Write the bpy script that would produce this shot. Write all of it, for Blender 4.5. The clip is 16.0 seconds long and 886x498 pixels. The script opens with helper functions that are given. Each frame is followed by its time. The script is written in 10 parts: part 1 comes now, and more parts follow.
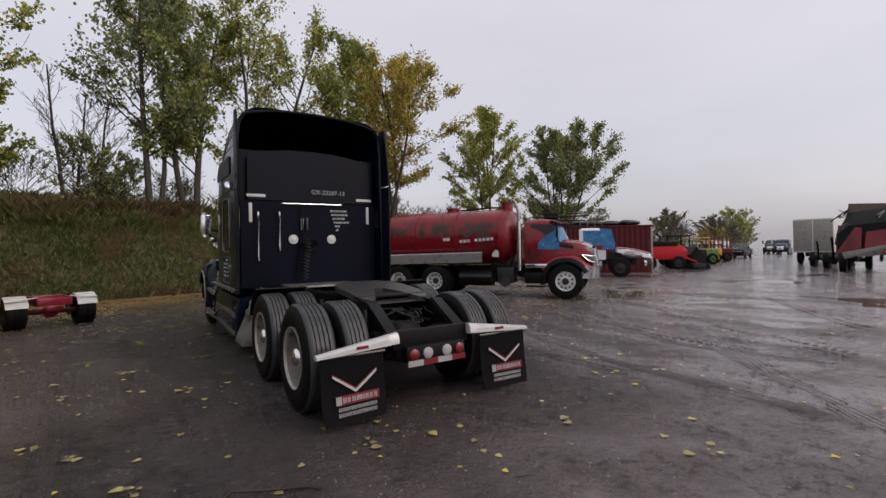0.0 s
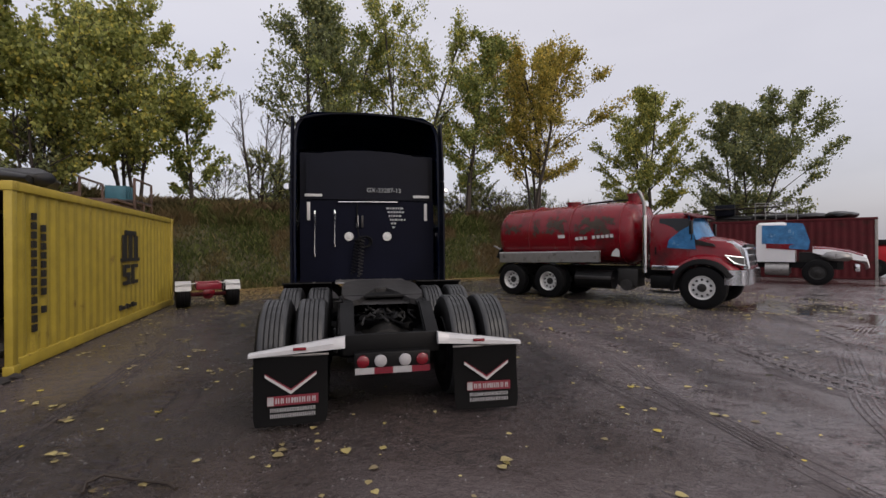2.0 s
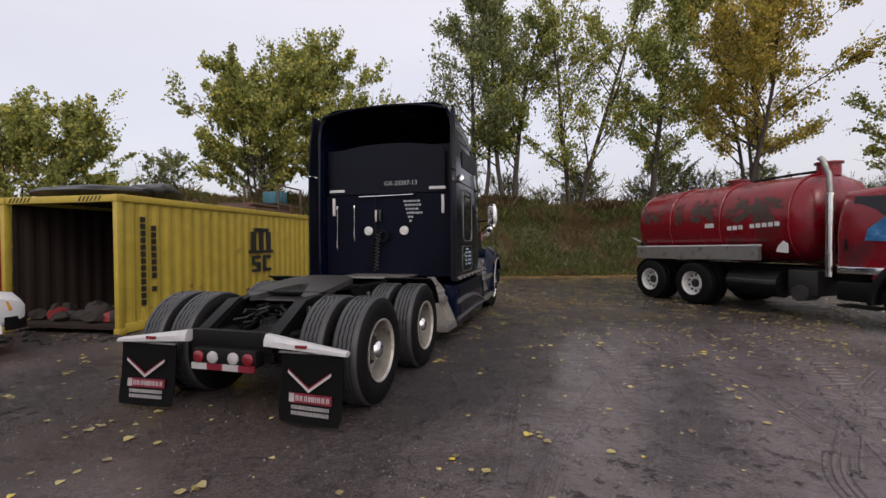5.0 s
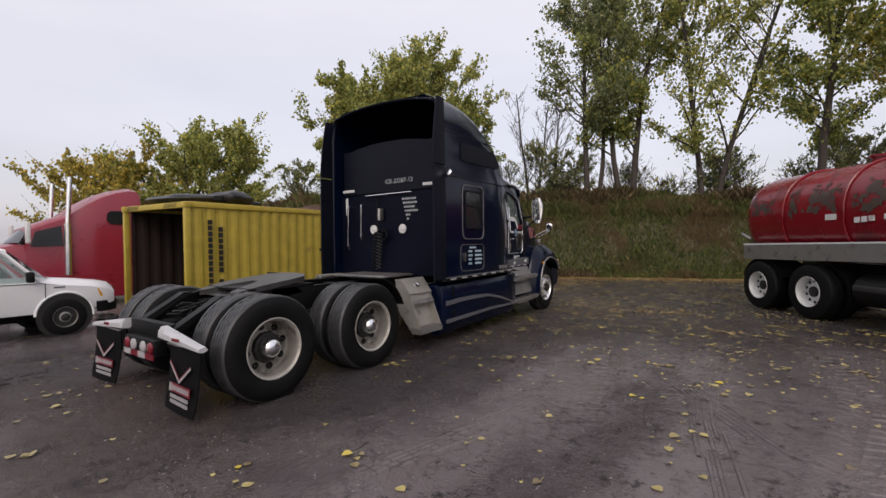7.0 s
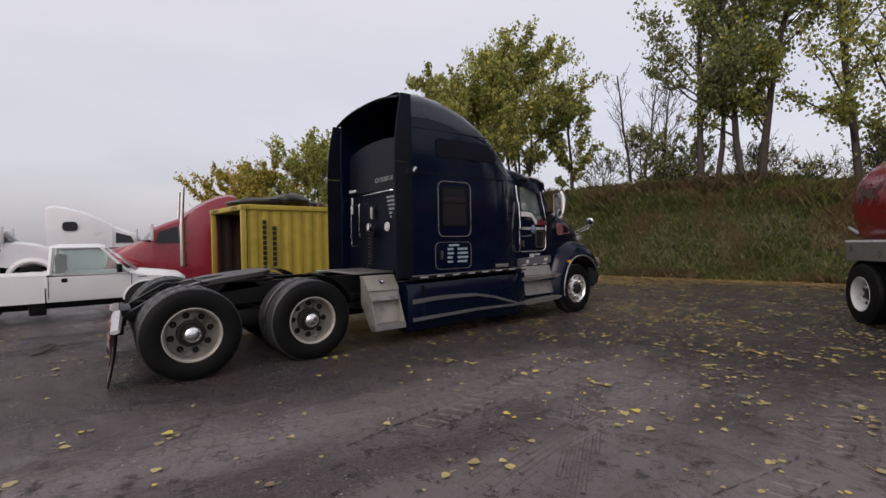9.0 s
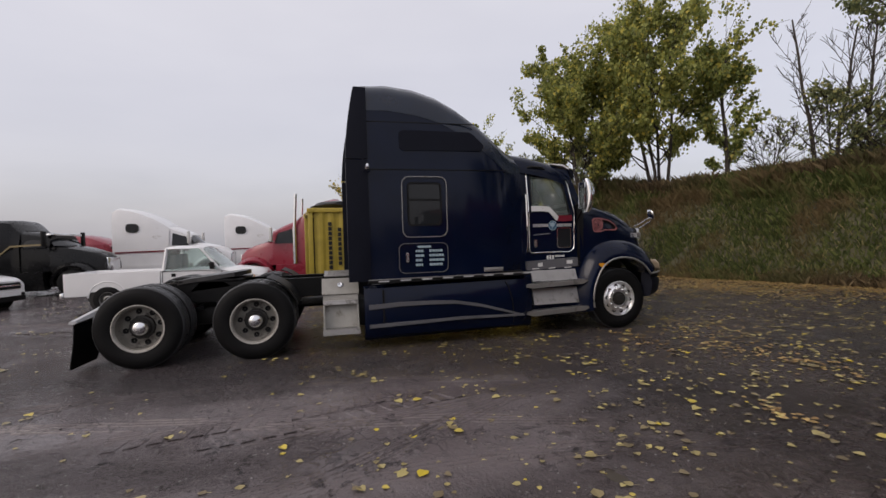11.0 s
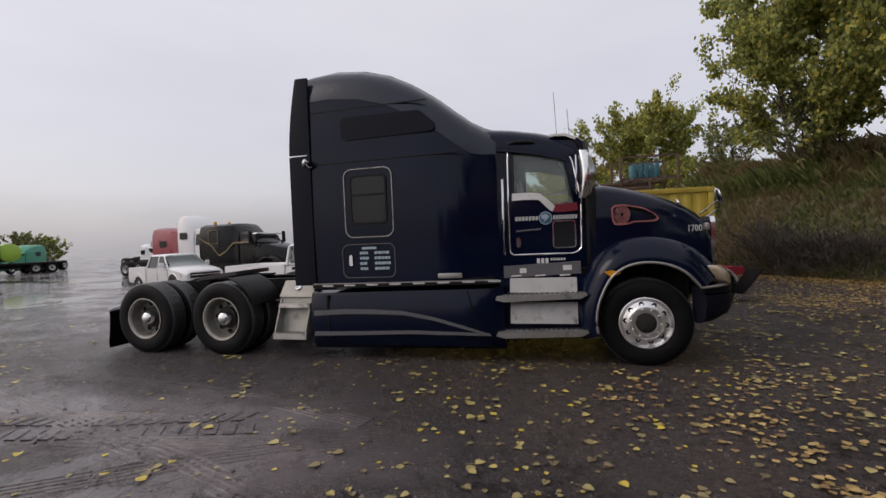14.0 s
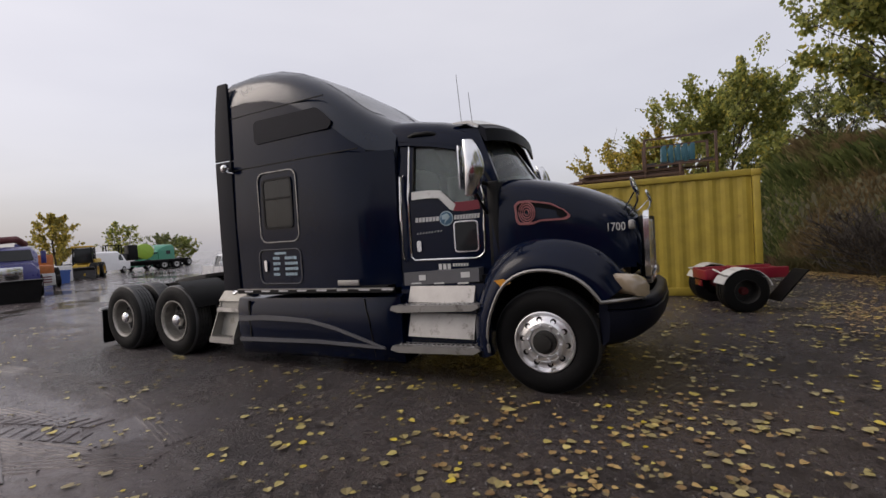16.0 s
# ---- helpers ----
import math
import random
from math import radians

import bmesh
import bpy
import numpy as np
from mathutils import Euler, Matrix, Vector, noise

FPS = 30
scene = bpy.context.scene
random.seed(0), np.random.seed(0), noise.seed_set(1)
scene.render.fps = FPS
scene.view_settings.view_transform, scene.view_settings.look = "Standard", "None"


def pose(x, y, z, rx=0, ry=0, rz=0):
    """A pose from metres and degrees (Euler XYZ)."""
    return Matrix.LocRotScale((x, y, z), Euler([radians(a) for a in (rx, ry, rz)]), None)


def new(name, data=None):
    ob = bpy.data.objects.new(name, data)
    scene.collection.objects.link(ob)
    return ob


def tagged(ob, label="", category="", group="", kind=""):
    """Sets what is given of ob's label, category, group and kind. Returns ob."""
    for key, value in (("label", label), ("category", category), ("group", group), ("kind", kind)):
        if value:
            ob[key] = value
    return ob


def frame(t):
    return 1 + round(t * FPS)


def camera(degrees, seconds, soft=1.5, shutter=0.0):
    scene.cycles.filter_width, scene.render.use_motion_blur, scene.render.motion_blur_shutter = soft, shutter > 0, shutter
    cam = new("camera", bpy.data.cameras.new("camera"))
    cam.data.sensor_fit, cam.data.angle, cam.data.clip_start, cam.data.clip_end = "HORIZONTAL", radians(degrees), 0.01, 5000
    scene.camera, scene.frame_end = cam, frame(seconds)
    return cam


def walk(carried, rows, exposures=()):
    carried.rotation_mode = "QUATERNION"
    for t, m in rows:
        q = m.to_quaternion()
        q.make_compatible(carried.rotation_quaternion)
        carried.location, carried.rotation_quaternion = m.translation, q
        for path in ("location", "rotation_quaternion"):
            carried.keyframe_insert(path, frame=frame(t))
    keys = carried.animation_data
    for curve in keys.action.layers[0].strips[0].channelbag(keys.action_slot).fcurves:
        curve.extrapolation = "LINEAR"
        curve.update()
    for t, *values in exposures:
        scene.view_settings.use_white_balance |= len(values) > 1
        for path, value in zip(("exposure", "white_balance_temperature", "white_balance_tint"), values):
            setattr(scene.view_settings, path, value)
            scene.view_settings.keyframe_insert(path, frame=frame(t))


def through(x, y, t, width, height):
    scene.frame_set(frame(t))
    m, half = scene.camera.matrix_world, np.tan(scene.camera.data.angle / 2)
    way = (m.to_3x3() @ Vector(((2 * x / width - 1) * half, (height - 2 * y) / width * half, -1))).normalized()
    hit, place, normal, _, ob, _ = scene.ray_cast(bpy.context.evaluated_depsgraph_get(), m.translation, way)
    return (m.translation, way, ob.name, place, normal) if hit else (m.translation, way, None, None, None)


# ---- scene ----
cam = camera(88.87, 16.0)
# seconds, eye, yaw, pitch, roll
PATH = [
    (0, -2.450, -4.455, 1.537, -34.20, 0.12, -0.97),
    (0.5, -1.901, -4.644, 1.545, -29.23, 0.30, -0.83),
    (1, -1.400, -4.782, 1.542, -23.25, 0.17, -0.70),
    (1.5, -0.931, -4.805, 1.539, -17.73, 0.04, -0.58),
    (2, -0.435, -4.776, 1.538, -12.52, -0.06, -0.35),
    (2.5, 0.044, -4.708, 1.540, -7.00, -0.19, -0.27),
    (3, 0.603, -4.601, 1.546, -1.17, -0.31, -0.18),
    (3.5, 1.174, -4.527, 1.552, 2.72, -0.32, -0.20),
    (4, 1.758, -4.416, 1.554, 6.90, -0.54, -0.30),
    (6.5, 4.656, -3.030, 1.548, 30.46, -1.02, -0.68),
    (7, 5.092, -2.623, 1.542, 35.38, -1.02, -0.72),
    (7.5, 5.523, -2.227, 1.538, 40.08, -1.02, -0.55),
    (8, 6.001, -1.751, 1.537, 44.65, -1.12, -0.55),
    (8.5, 6.467, -1.280, 1.537, 48.51, -1.19, -0.62),
    (9, 6.840, -0.751, 1.537, 53.23, -1.32, -0.89),
    (11.5, 7.603, 3.086, 1.531, 81.84, -1.31, -1.72),
    (12, 7.483, 3.622, 1.529, 87.29, -1.41, -1.85),
    (12.5, 7.324, 4.115, 1.528, 93.67, -1.47, -1.93),
    (13, 7.103, 4.730, 1.528, 99.06, -1.39, -2.15),
    (13.5, 6.834, 5.435, 1.528, 102.74, -1.31, -2.33),
    (14, 6.465, 6.073, 1.524, 105.34, -1.48, -2.53),
    (14.5, 6.100, 6.669, 1.520, 108.11, -1.65, -2.81),
    (15, 5.750, 7.164, 1.518, 111.13, -1.74, -3.16),
    (15.5, 5.421, 7.618, 1.514, 114.44, -1.87, -3.42),
    (16, 5.173, 8.042, 1.517, 118.08, -1.65, -3.59),
]


def eye_pose(x, y, z, yaw, pitch, roll):
    return pose(x, y, z, 0, 0, yaw) @ pose(0, 0, 0, 90 + pitch) @ pose(0, 0, 0, 0, 0, roll)


# seconds, stops, white balance and tint
EXPOSURE = [(0, -0.06, 6720, 15), (2, -0.06, 6720, 15), (3.5, 0.08, 6740, 15), (7, 0.15, 6720, 15), (9, -0.01, 6720, 15), (12.5, -0.08, 6680, 14), (16, -0.05, 6700, 14)]
walk(cam, [(t, eye_pose(*row)) for t, *row in PATH], EXPOSURE)

# ---- overcast daylight ----
SUN_HEIGHT, SUN_TURN = radians(38), radians(150)
world = bpy.data.worlds.new("overcast_sky")
scene.world = world
world.use_nodes = True
wt = world.node_tree
wt.nodes.clear()
w_out = wt.nodes.new("ShaderNodeOutputWorld")
w_sum = wt.nodes.new("ShaderNodeAddShader")
w_sky_bg = wt.nodes.new("ShaderNodeBackground")
w_cloud_bg = wt.nodes.new("ShaderNodeBackground")
w_sky = wt.nodes.new("ShaderNodeTexSky")
w_sky.sky_type = "NISHITA"
w_sky.sun_disc = False
w_sky.sun_elevation, w_sky.sun_rotation = SUN_HEIGHT, SUN_TURN
w_sky.dust_density = 4.0
w_sky_bg.inputs["Strength"].default_value = 0.05
wt.links.new(w_sky.outputs[0], w_sky_bg.inputs["Color"])
w_co = wt.nodes.new("ShaderNodeTexCoord")
w_sep = wt.nodes.new("ShaderNodeSeparateXYZ")
w_ramp = wt.nodes.new("ShaderNodeValToRGB")
w_map = wt.nodes.new("ShaderNodeMapping")
w_map.inputs["Scale"].default_value = (1.2, 1.2, 4.0)
w_noise = wt.nodes.new("ShaderNodeTexNoise")
w_noise.inputs["Scale"].default_value = 1.6
w_noise.inputs["Detail"].default_value = 4
w_mul = wt.nodes.new("ShaderNodeMath")
w_mul.operation = "MULTIPLY_ADD"
w_mul.inputs[1].default_value = 0.42
w_ramp.color_ramp.elements[0].position, w_ramp.color_ramp.elements[0].color = 0.14, (0.315, 0.322, 0.358, 1)
w_ramp.color_ramp.elements[1].position, w_ramp.color_ramp.elements[1].color = 0.85, (0.64, 0.64, 0.66, 1)
e = w_ramp.color_ramp.elements.new(0.38)
e.color = (0.485, 0.485, 0.52, 1)
wt.links.new(w_co.outputs["Generated"], w_sep.inputs[0])
wt.links.new(w_co.outputs["Generated"], w_map.inputs[0])
wt.links.new(w_map.outputs[0], w_noise.inputs["Vector"])
wt.links.new(w_noise.outputs["Fac"], w_mul.inputs[0])
wt.links.new(w_sep.outputs["Z"], w_mul.inputs[2])
wt.links.new(w_mul.outputs[0], w_ramp.inputs[0])
wt.links.new(w_ramp.outputs[0], w_cloud_bg.inputs["Color"])
w_cloud_bg.inputs["Strength"].default_value = 1.12
wt.links.new(w_sky_bg.outputs[0], w_sum.inputs[0])
wt.links.new(w_cloud_bg.outputs[0], w_sum.inputs[1])
wt.links.new(w_sum.outputs[0], w_out.inputs[0])
sun_data = bpy.data.lights.new("sun", "SUN")
sun_data.energy, sun_data.angle, sun_data.color = 0.5, radians(25), (1.0, 0.97, 0.93)
sun = new("sun", sun_data)
sun.matrix_world = Matrix.Rotation(-SUN_TURN, 4, "Z") @ Matrix.Rotation(radians(90) - SUN_HEIGHT, 4, "X").inverted()

# ---- materials ----


def mat(name, color, rough=0.5, metal=0.0, vary=0.25, scale=6.0, grain=60.0, bump=0.15, dirt=None, dirt_amount=0.0, coat=0.0, island=0.0, spec=0.5, pick=0.0):
    """A surface with coarse and fine variation, fine relief and, if given, patches of dirt."""
    m = bpy.data.materials.new(name)
    m.use_nodes = True
    nt = m.node_tree
    b = nt.nodes["Principled BSDF"]
    b.inputs["Metallic"].default_value = metal
    b.inputs["Specular IOR Level"].default_value = spec
    b.inputs["Coat Weight"].default_value = coat
    b.inputs["Coat Roughness"].default_value = 0.08
    co = nt.nodes.new("ShaderNodeTexCoord")
    n1 = nt.nodes.new("ShaderNodeTexNoise")
    n1.inputs["Scale"].default_value, n1.inputs["Detail"].default_value = scale, 6
    n2 = nt.nodes.new("ShaderNodeTexNoise")
    n2.inputs["Scale"].default_value, n2.inputs["Detail"].default_value = grain, 3
    for n in (n1, n2):
        nt.links.new(co.outputs["Object"], n.inputs["Vector"])
    mix = nt.nodes.new("ShaderNodeMix")
    mix.data_type = "RGBA"
    c = Vector(color)
    mix.inputs["A"].default_value = (*(c * (1 - vary)), 1)
    mix.inputs["B"].default_value = (*[min(1.0, v) for v in c * (1 + vary)], 1)
    add = nt.nodes.new("ShaderNodeMath")
    add.operation = "MULTIPLY_ADD"
    add.inputs[1].default_value = 0.35
    half = nt.nodes.new("ShaderNodeMath")
    half.operation = "MULTIPLY_ADD"
    half.inputs[1].default_value, half.inputs[2].default_value = 1.3, -0.33
    nt.links.new(n1.outputs["Fac"], half.inputs[0])
    nt.links.new(n2.outputs["Fac"], add.inputs[0])
    nt.links.new(half.outputs[0], add.inputs[2])
    nt.links.new(add.outputs[0], mix.inputs["Factor"])
    last = mix.outputs["Result"]
    if island or pick:
        src = nt.nodes.new("ShaderNodeNewGeometry").outputs["Random Per Island"] if island else nt.nodes.new("ShaderNodeObjectInfo").outputs["Random"]
        hsv = nt.nodes.new("ShaderNodeHueSaturation")
        mr = nt.nodes.new("ShaderNodeMapRange")
        k = island or pick
        mr.inputs["To Min"].default_value, mr.inputs["To Max"].default_value = 1 - k, 1 + k
        nt.links.new(src, mr.inputs["Value"])
        nt.links.new(mr.outputs[0], hsv.inputs["Value"])
        nt.links.new(last, hsv.inputs["Color"])
        last = hsv.outputs[0]
    rough_out = None
    if dirt:
        n3 = nt.nodes.new("ShaderNodeTexNoise")
        n3.inputs["Scale"].default_value, n3.inputs["Detail"].default_value, n3.inputs["Roughness"].default_value = scale * 0.6, 9, 0.7
        nt.links.new(co.outputs["Object"], n3.inputs["Vector"])
        r3 = nt.nodes.new("ShaderNodeMapRange")
        r3.inputs["From Min"].default_value = 0.68 - 0.4 * dirt_amount
        r3.inputs["From Max"].default_value = 0.78 - 0.3 * dirt_amount
        nt.links.new(n3.outputs["Fac"], r3.inputs["Value"])
        dm = nt.nodes.new("ShaderNodeMix")
        dm.data_type = "RGBA"
        dm.inputs["B"].default_value = (*dirt, 1)
        nt.links.new(r3.outputs[0], dm.inputs["Factor"])
        nt.links.new(last, dm.inputs["A"])
        last = dm.outputs["Result"]
        rr = nt.nodes.new("ShaderNodeMapRange")
        rr.inputs["To Min"].default_value, rr.inputs["To Max"].default_value = rough, min(1, rough + 0.35)
        nt.links.new(r3.outputs[0], rr.inputs["Value"])
        rough_out = rr.outputs[0]
    if rough_out is None:
        rr = nt.nodes.new("ShaderNodeMapRange")
        rr.inputs["To Min"].default_value, rr.inputs["To Max"].default_value = max(0.02, rough - 0.12), min(1, rough + 0.12)
        nt.links.new(n1.outputs["Fac"], rr.inputs["Value"])
        rough_out = rr.outputs[0]
    nt.links.new(last, b.inputs["Base Color"])
    nt.links.new(rough_out, b.inputs["Roughness"])
    if bump:
        bp = nt.nodes.new("ShaderNodeBump")
        bp.inputs["Strength"].default_value, bp.inputs["Distance"].default_value = bump, 0.01
        nt.links.new(n2.outputs["Fac"], bp.inputs["Height"])
        nt.links.new(bp.outputs[0], b.inputs["Normal"])
    return m


def glass(name, tint, clear=0.35):
    """Window glass: a tinted clear pane with a real gloss."""
    m = bpy.data.materials.new(name)
    m.use_nodes = True
    nt = m.node_tree
    b = nt.nodes["Principled BSDF"]
    b.inputs["Base Color"].default_value = (*tint, 1)
    b.inputs["Roughness"].default_value = 0.03
    b.inputs["Transmission Weight"].default_value = clear
    b.inputs["IOR"].default_value = 1.35
    return m


# ---- mesh helpers ----


def done(bm, name, material, smooth=None):
    bmesh.ops.recalc_face_normals(bm, faces=bm.faces)
    me = bpy.data.meshes.new(name)
    bm.to_mesh(me)
    bm.free()
    if material:
        for one in material if isinstance(material, (list, tuple)) else (material,):
            me.materials.append(one)
    if smooth is not None:
        me.shade_smooth()
        me.set_sharp_from_angle(angle=radians(smooth))
    return me


def part(name, bm, material, parent, label="", smooth=35):
    ob = new(name, done(bm, name, material, smooth))
    ob.parent = parent
    return tagged(ob, label)


def thing(name, label, category, m=None, group="", kind=""):
    ob = new(name)
    ob.empty_display_size = 0.3
    if m is not None:
        ob.matrix_basis = m
    return tagged(ob, label, category, group, kind)


def single(name, bm, material, label, category, m=None, group="", kind="", smooth=35):
    ob = new(name, done(bm, name, material, smooth))
    if m is not None:
        ob.matrix_basis = m
    return tagged(ob, label, category, group, kind)


def box(bm, x0, x1, y0, y1, z0, z1, bevel=0.0, m=None, seg=2):
    r = bmesh.ops.create_cube(bm, size=1, matrix=Matrix.Translation(((x0 + x1) / 2, (y0 + y1) / 2, (z0 + z1) / 2)) @ Matrix.Diagonal((abs(x1 - x0), abs(y1 - y0), abs(z1 - z0), 1)))
    vs = r["verts"]
    if bevel:
        es = list({e for v in vs for e in v.link_edges})
        r = bmesh.ops.bevel(bm, geom=es, offset=bevel, segments=seg, profile=0.5, affect="EDGES")
        vs = list({v for f in r["faces"] for v in f.verts} | {v for v in vs if v.is_valid})
    if m is not None:
        bmesh.ops.transform(bm, matrix=m, verts=vs)
    return bm


def frame_of(p0, p1):
    d = Vector(p1) - Vector(p0)
    return Matrix.Translation(p0) @ d.to_track_quat("Z", "Y").to_matrix().to_4x4(), d.length


def cyl(bm, p0, p1, r0, r1=None, seg=16, caps=True):
    m, length = frame_of(p0, p1)
    bmesh.ops.create_cone(bm, cap_ends=caps, segments=seg, radius1=r0, radius2=r0 if r1 is None else r1, depth=length, matrix=m @ Matrix.Translation((0, 0, length / 2)))
    return bm


def lathe(bm, profile, m=None, seg=32, closed=False):
    """A turned body: profile rows of (along z, radius), about the local z axis."""
    m = m or Matrix.Identity(4)
    rings = []
    for z, r in profile:
        if r < 1e-5:
            rings.append([bm.verts.new(m @ Vector((0, 0, z)))])
        else:
            rings.append([bm.verts.new(m @ Vector((r * math.cos(2 * math.pi * k / seg), r * math.sin(2 * math.pi * k / seg), z))) for k in range(seg)])
    pairs = list(zip(rings, rings[1:])) + ([(rings[-1], rings[0])] if closed else [])
    for a, b in pairs:
        for k in range(seg):
            j = (k + 1) % seg
            if len(a) == 1 and len(b) == 1:
                continue
            if len(a) == 1:
                bm.faces.new((a[0], b[k], b[j]))
            elif len(b) == 1:
                bm.faces.new((a[k], a[j], b[0]))
            else:
                bm.faces.new((a[k], a[j], b[j], b[k]))
    return bm


def loft(bm, rings, caps=True, loop=True):
    """Skin over rings of points with the same count."""
    vs = [[bm.verts.new(p) for p in ring] for ring in rings]
    for a, b in zip(vs, vs[1:]):
        for k in range(len(a) if loop else len(a) - 1):
            j = (k + 1) % len(a)
            bm.faces.new((a[k], a[j], b[j], b[k]))
    if caps and loop:
        bm.faces.new(vs[0][::-1])
        bm.faces.new(vs[-1])
    return bm


def prism(bm, outline, x0, x1, m=None):
    """A slab: outline of (y, z) points drawn out from x0 to x1."""
    m = m or Matrix.Identity(4)
    a = [bm.verts.new(m @ Vector((x0, y, z))) for y, z in outline]
    b = [bm.verts.new(m @ Vector((x1, y, z))) for y, z in outline]
    bm.faces.new(a[::-1])
    bm.faces.new(b)
    for k in range(len(a)):
        j = (k + 1) % len(a)
        bm.faces.new((a[k], a[j], b[j], b[k]))
    return bm


def tube(bm, pts, r, seg=8, r1=None):
    """A round bar bent along points."""
    pts = [Vector(p) for p in pts]
    rings = []
    for k, p in enumerate(pts):
        d = (pts[min(k + 1, len(pts) - 1)] - pts[max(k - 1, 0)]).normalized()
        q = d.to_track_quat("Z", "Y")
        rr = r if r1 is None else r + (r1 - r) * k / (len(pts) - 1)
        rings.append([p + q @ Vector((rr * math.cos(2 * math.pi * j / seg), rr * math.sin(2 * math.pi * j / seg), 0)) for j in range(seg)])
    return loft(bm, rings)


def round_rect(w, h, r, n=5, cx=0.0, cy=0.0):
    """Points of a rectangle with round corners, in order."""
    out = []
    for qx, qy, a0 in ((1, 1, 0), (-1, 1, 90), (-1, -1, 180), (1, -1, 270)):
        for k in range(n + 1):
            a = radians(a0 + 90 * k / n)
            out.append((cx + qx * (w / 2 - r) + r * math.cos(a), cy + qy * (h / 2 - r) + r * math.sin(a)))
    return out


def B():
    return bmesh.new()

NAVY = mat("navy_truck_paint", (0.0022, 0.0052, 0.0185), 0.12, vary=0.3, scale=2.0, bump=0.01, dirt=(0.010, 0.011, 0.016), dirt_amount=0.05, coat=0.05, spec=0.20)
# same navy, lighter and bluer: part of the sky's sheen is in the colour
NAVY_CAP = mat("sky_sheen_navy_roof_paint", (0.0035, 0.009, 0.024), 0.22, vary=0.3, scale=2.0, bump=0.02, dirt=(0.02, 0.022, 0.028), dirt_amount=0.15, coat=0.1, spec=0.42)
NAVY_DULL = mat("dull_navy_panel", (0.005, 0.006, 0.012), 0.40, vary=0.3, scale=2.5, bump=0.03, spec=0.13)
NAVY_BACK = mat("grimy_navy_panel", (0.0035, 0.0044, 0.012), 0.42, vary=0.35, scale=2.0, bump=0.03, spec=0.08)
BLACK = mat("black_painted_steel", (0.005, 0.005, 0.0055), 0.5, vary=0.4, scale=5, bump=0.1, dirt=(0.022, 0.02, 0.018), dirt_amount=0.15, spec=0.2)
RUBBER = mat("worn_tyre_rubber", (0.005, 0.005, 0.0055), 0.6, vary=0.3, scale=9, grain=90, bump=0.25, dirt=(0.018, 0.016, 0.015), dirt_amount=0.2, spec=0.16)
TREAD = mat("wet_tyre_tread", (0.034, 0.035, 0.037), 0.42, vary=0.35, scale=9, grain=90, bump=0.25)
FLAP = mat("black_rubber_flap", (0.003, 0.003, 0.0033), 0.6, vary=0.3, scale=4, bump=0.05, spec=0.12)
CHROME = mat("polished_metal", (0.75, 0.76, 0.78), 0.16, 1.0, vary=0.1, scale=8, bump=0.02, dirt=(0.25, 0.24, 0.23), dirt_amount=0.15)
ALU = mat("dull_aluminium", (0.33, 0.32, 0.31), 0.45, 0.8, vary=0.15, scale=7, bump=0.08, dirt=(0.12, 0.11, 0.1), dirt_amount=0.3)
RIM_BRIGHT = mat("polished_aluminium_rim", (0.86, 0.86, 0.87), 0.30, 0.9, vary=0.12, scale=9, bump=0.03, dirt=(0.30, 0.28, 0.26), dirt_amount=0.15)
RIM_LIP = mat("worn_rim_lip", (0.42, 0.40, 0.37), 0.45, 0.4, vary=0.25, scale=12, bump=0.1, dirt=(0.12, 0.10, 0.085), dirt_amount=0.3)
RIM_GREY = mat("dirty_grey_rim", (0.235, 0.222, 0.20), 0.55, 0.3, vary=0.25, scale=9, bump=0.1, dirt=(0.06, 0.05, 0.045), dirt_amount=0.35)
GUNK = mat("greasy_black_hub", (0.012, 0.011, 0.01), 0.6, vary=0.5, scale=12, bump=0.3)
WHITE = mat("white_plastic", (0.58, 0.58, 0.58), 0.4, vary=0.06, scale=6, bump=0.02)
OFF_WHITE = mat("weathered_white_paint", (0.6, 0.6, 0.59), 0.4, vary=0.12, scale=4, bump=0.05, dirt=(0.22, 0.2, 0.18), dirt_amount=0.25)
RED_LENS = mat("red_lens", (0.17, 0.006, 0.014), 0.2, vary=0.1, bump=0.0, coat=0.5)
RED_TAPE = mat("red_reflective_tape", (0.17, 0.012, 0.025), 0.35, vary=0.15, bump=0.05)
AMBER = mat("amber_lens", (0.65, 0.28, 0.02), 0.2, vary=0.1, bump=0.0, coat=0.5)
LENS = mat("clear_lamp_lens", (0.34, 0.27, 0.19), 0.1, vary=0.15, bump=0.0, coat=1.0)
BAR_WHITE = mat("worn_bright_bar", (0.50, 0.50, 0.51), 0.38, 0.25, vary=0.12, scale=9, bump=0.06, dirt=(0.16, 0.15, 0.14), dirt_amount=0.2)
PRINT_WHITE = mat("printed_white_marks", (0.36, 0.35, 0.36), 0.6, vary=0.2, scale=14, bump=0.0)
STRIPE = mat("grey_stripe_film", (0.10, 0.10, 0.11), 0.4, vary=0.15, bump=0.02)
BADGE_BLUE = mat("badge_blue_film", (0.035, 0.10, 0.17), 0.4, vary=0.1, bump=0.0)
PALE = mat("pale_blue_lettering", (0.32, 0.42, 0.48), 0.5, vary=0.15, bump=0.0)
CHALK = mat("chalk_marking", (0.34, 0.36, 0.37), 0.8, vary=0.2, bump=0.1)
GREASE = mat("greasy_grey_steel", (0.055, 0.053, 0.053), 0.38, 0.4, vary=0.4, scale=7, bump=0.2)
GALV = mat("galvanised_box", (0.30, 0.29, 0.265), 0.5, 0.35, vary=0.2, scale=8, bump=0.1, dirt=(0.16, 0.14, 0.12), dirt_amount=0.3)
PINK = mat("red_badge_outline", (0.36, 0.13, 0.13), 0.4, vary=0.2, bump=0.0)
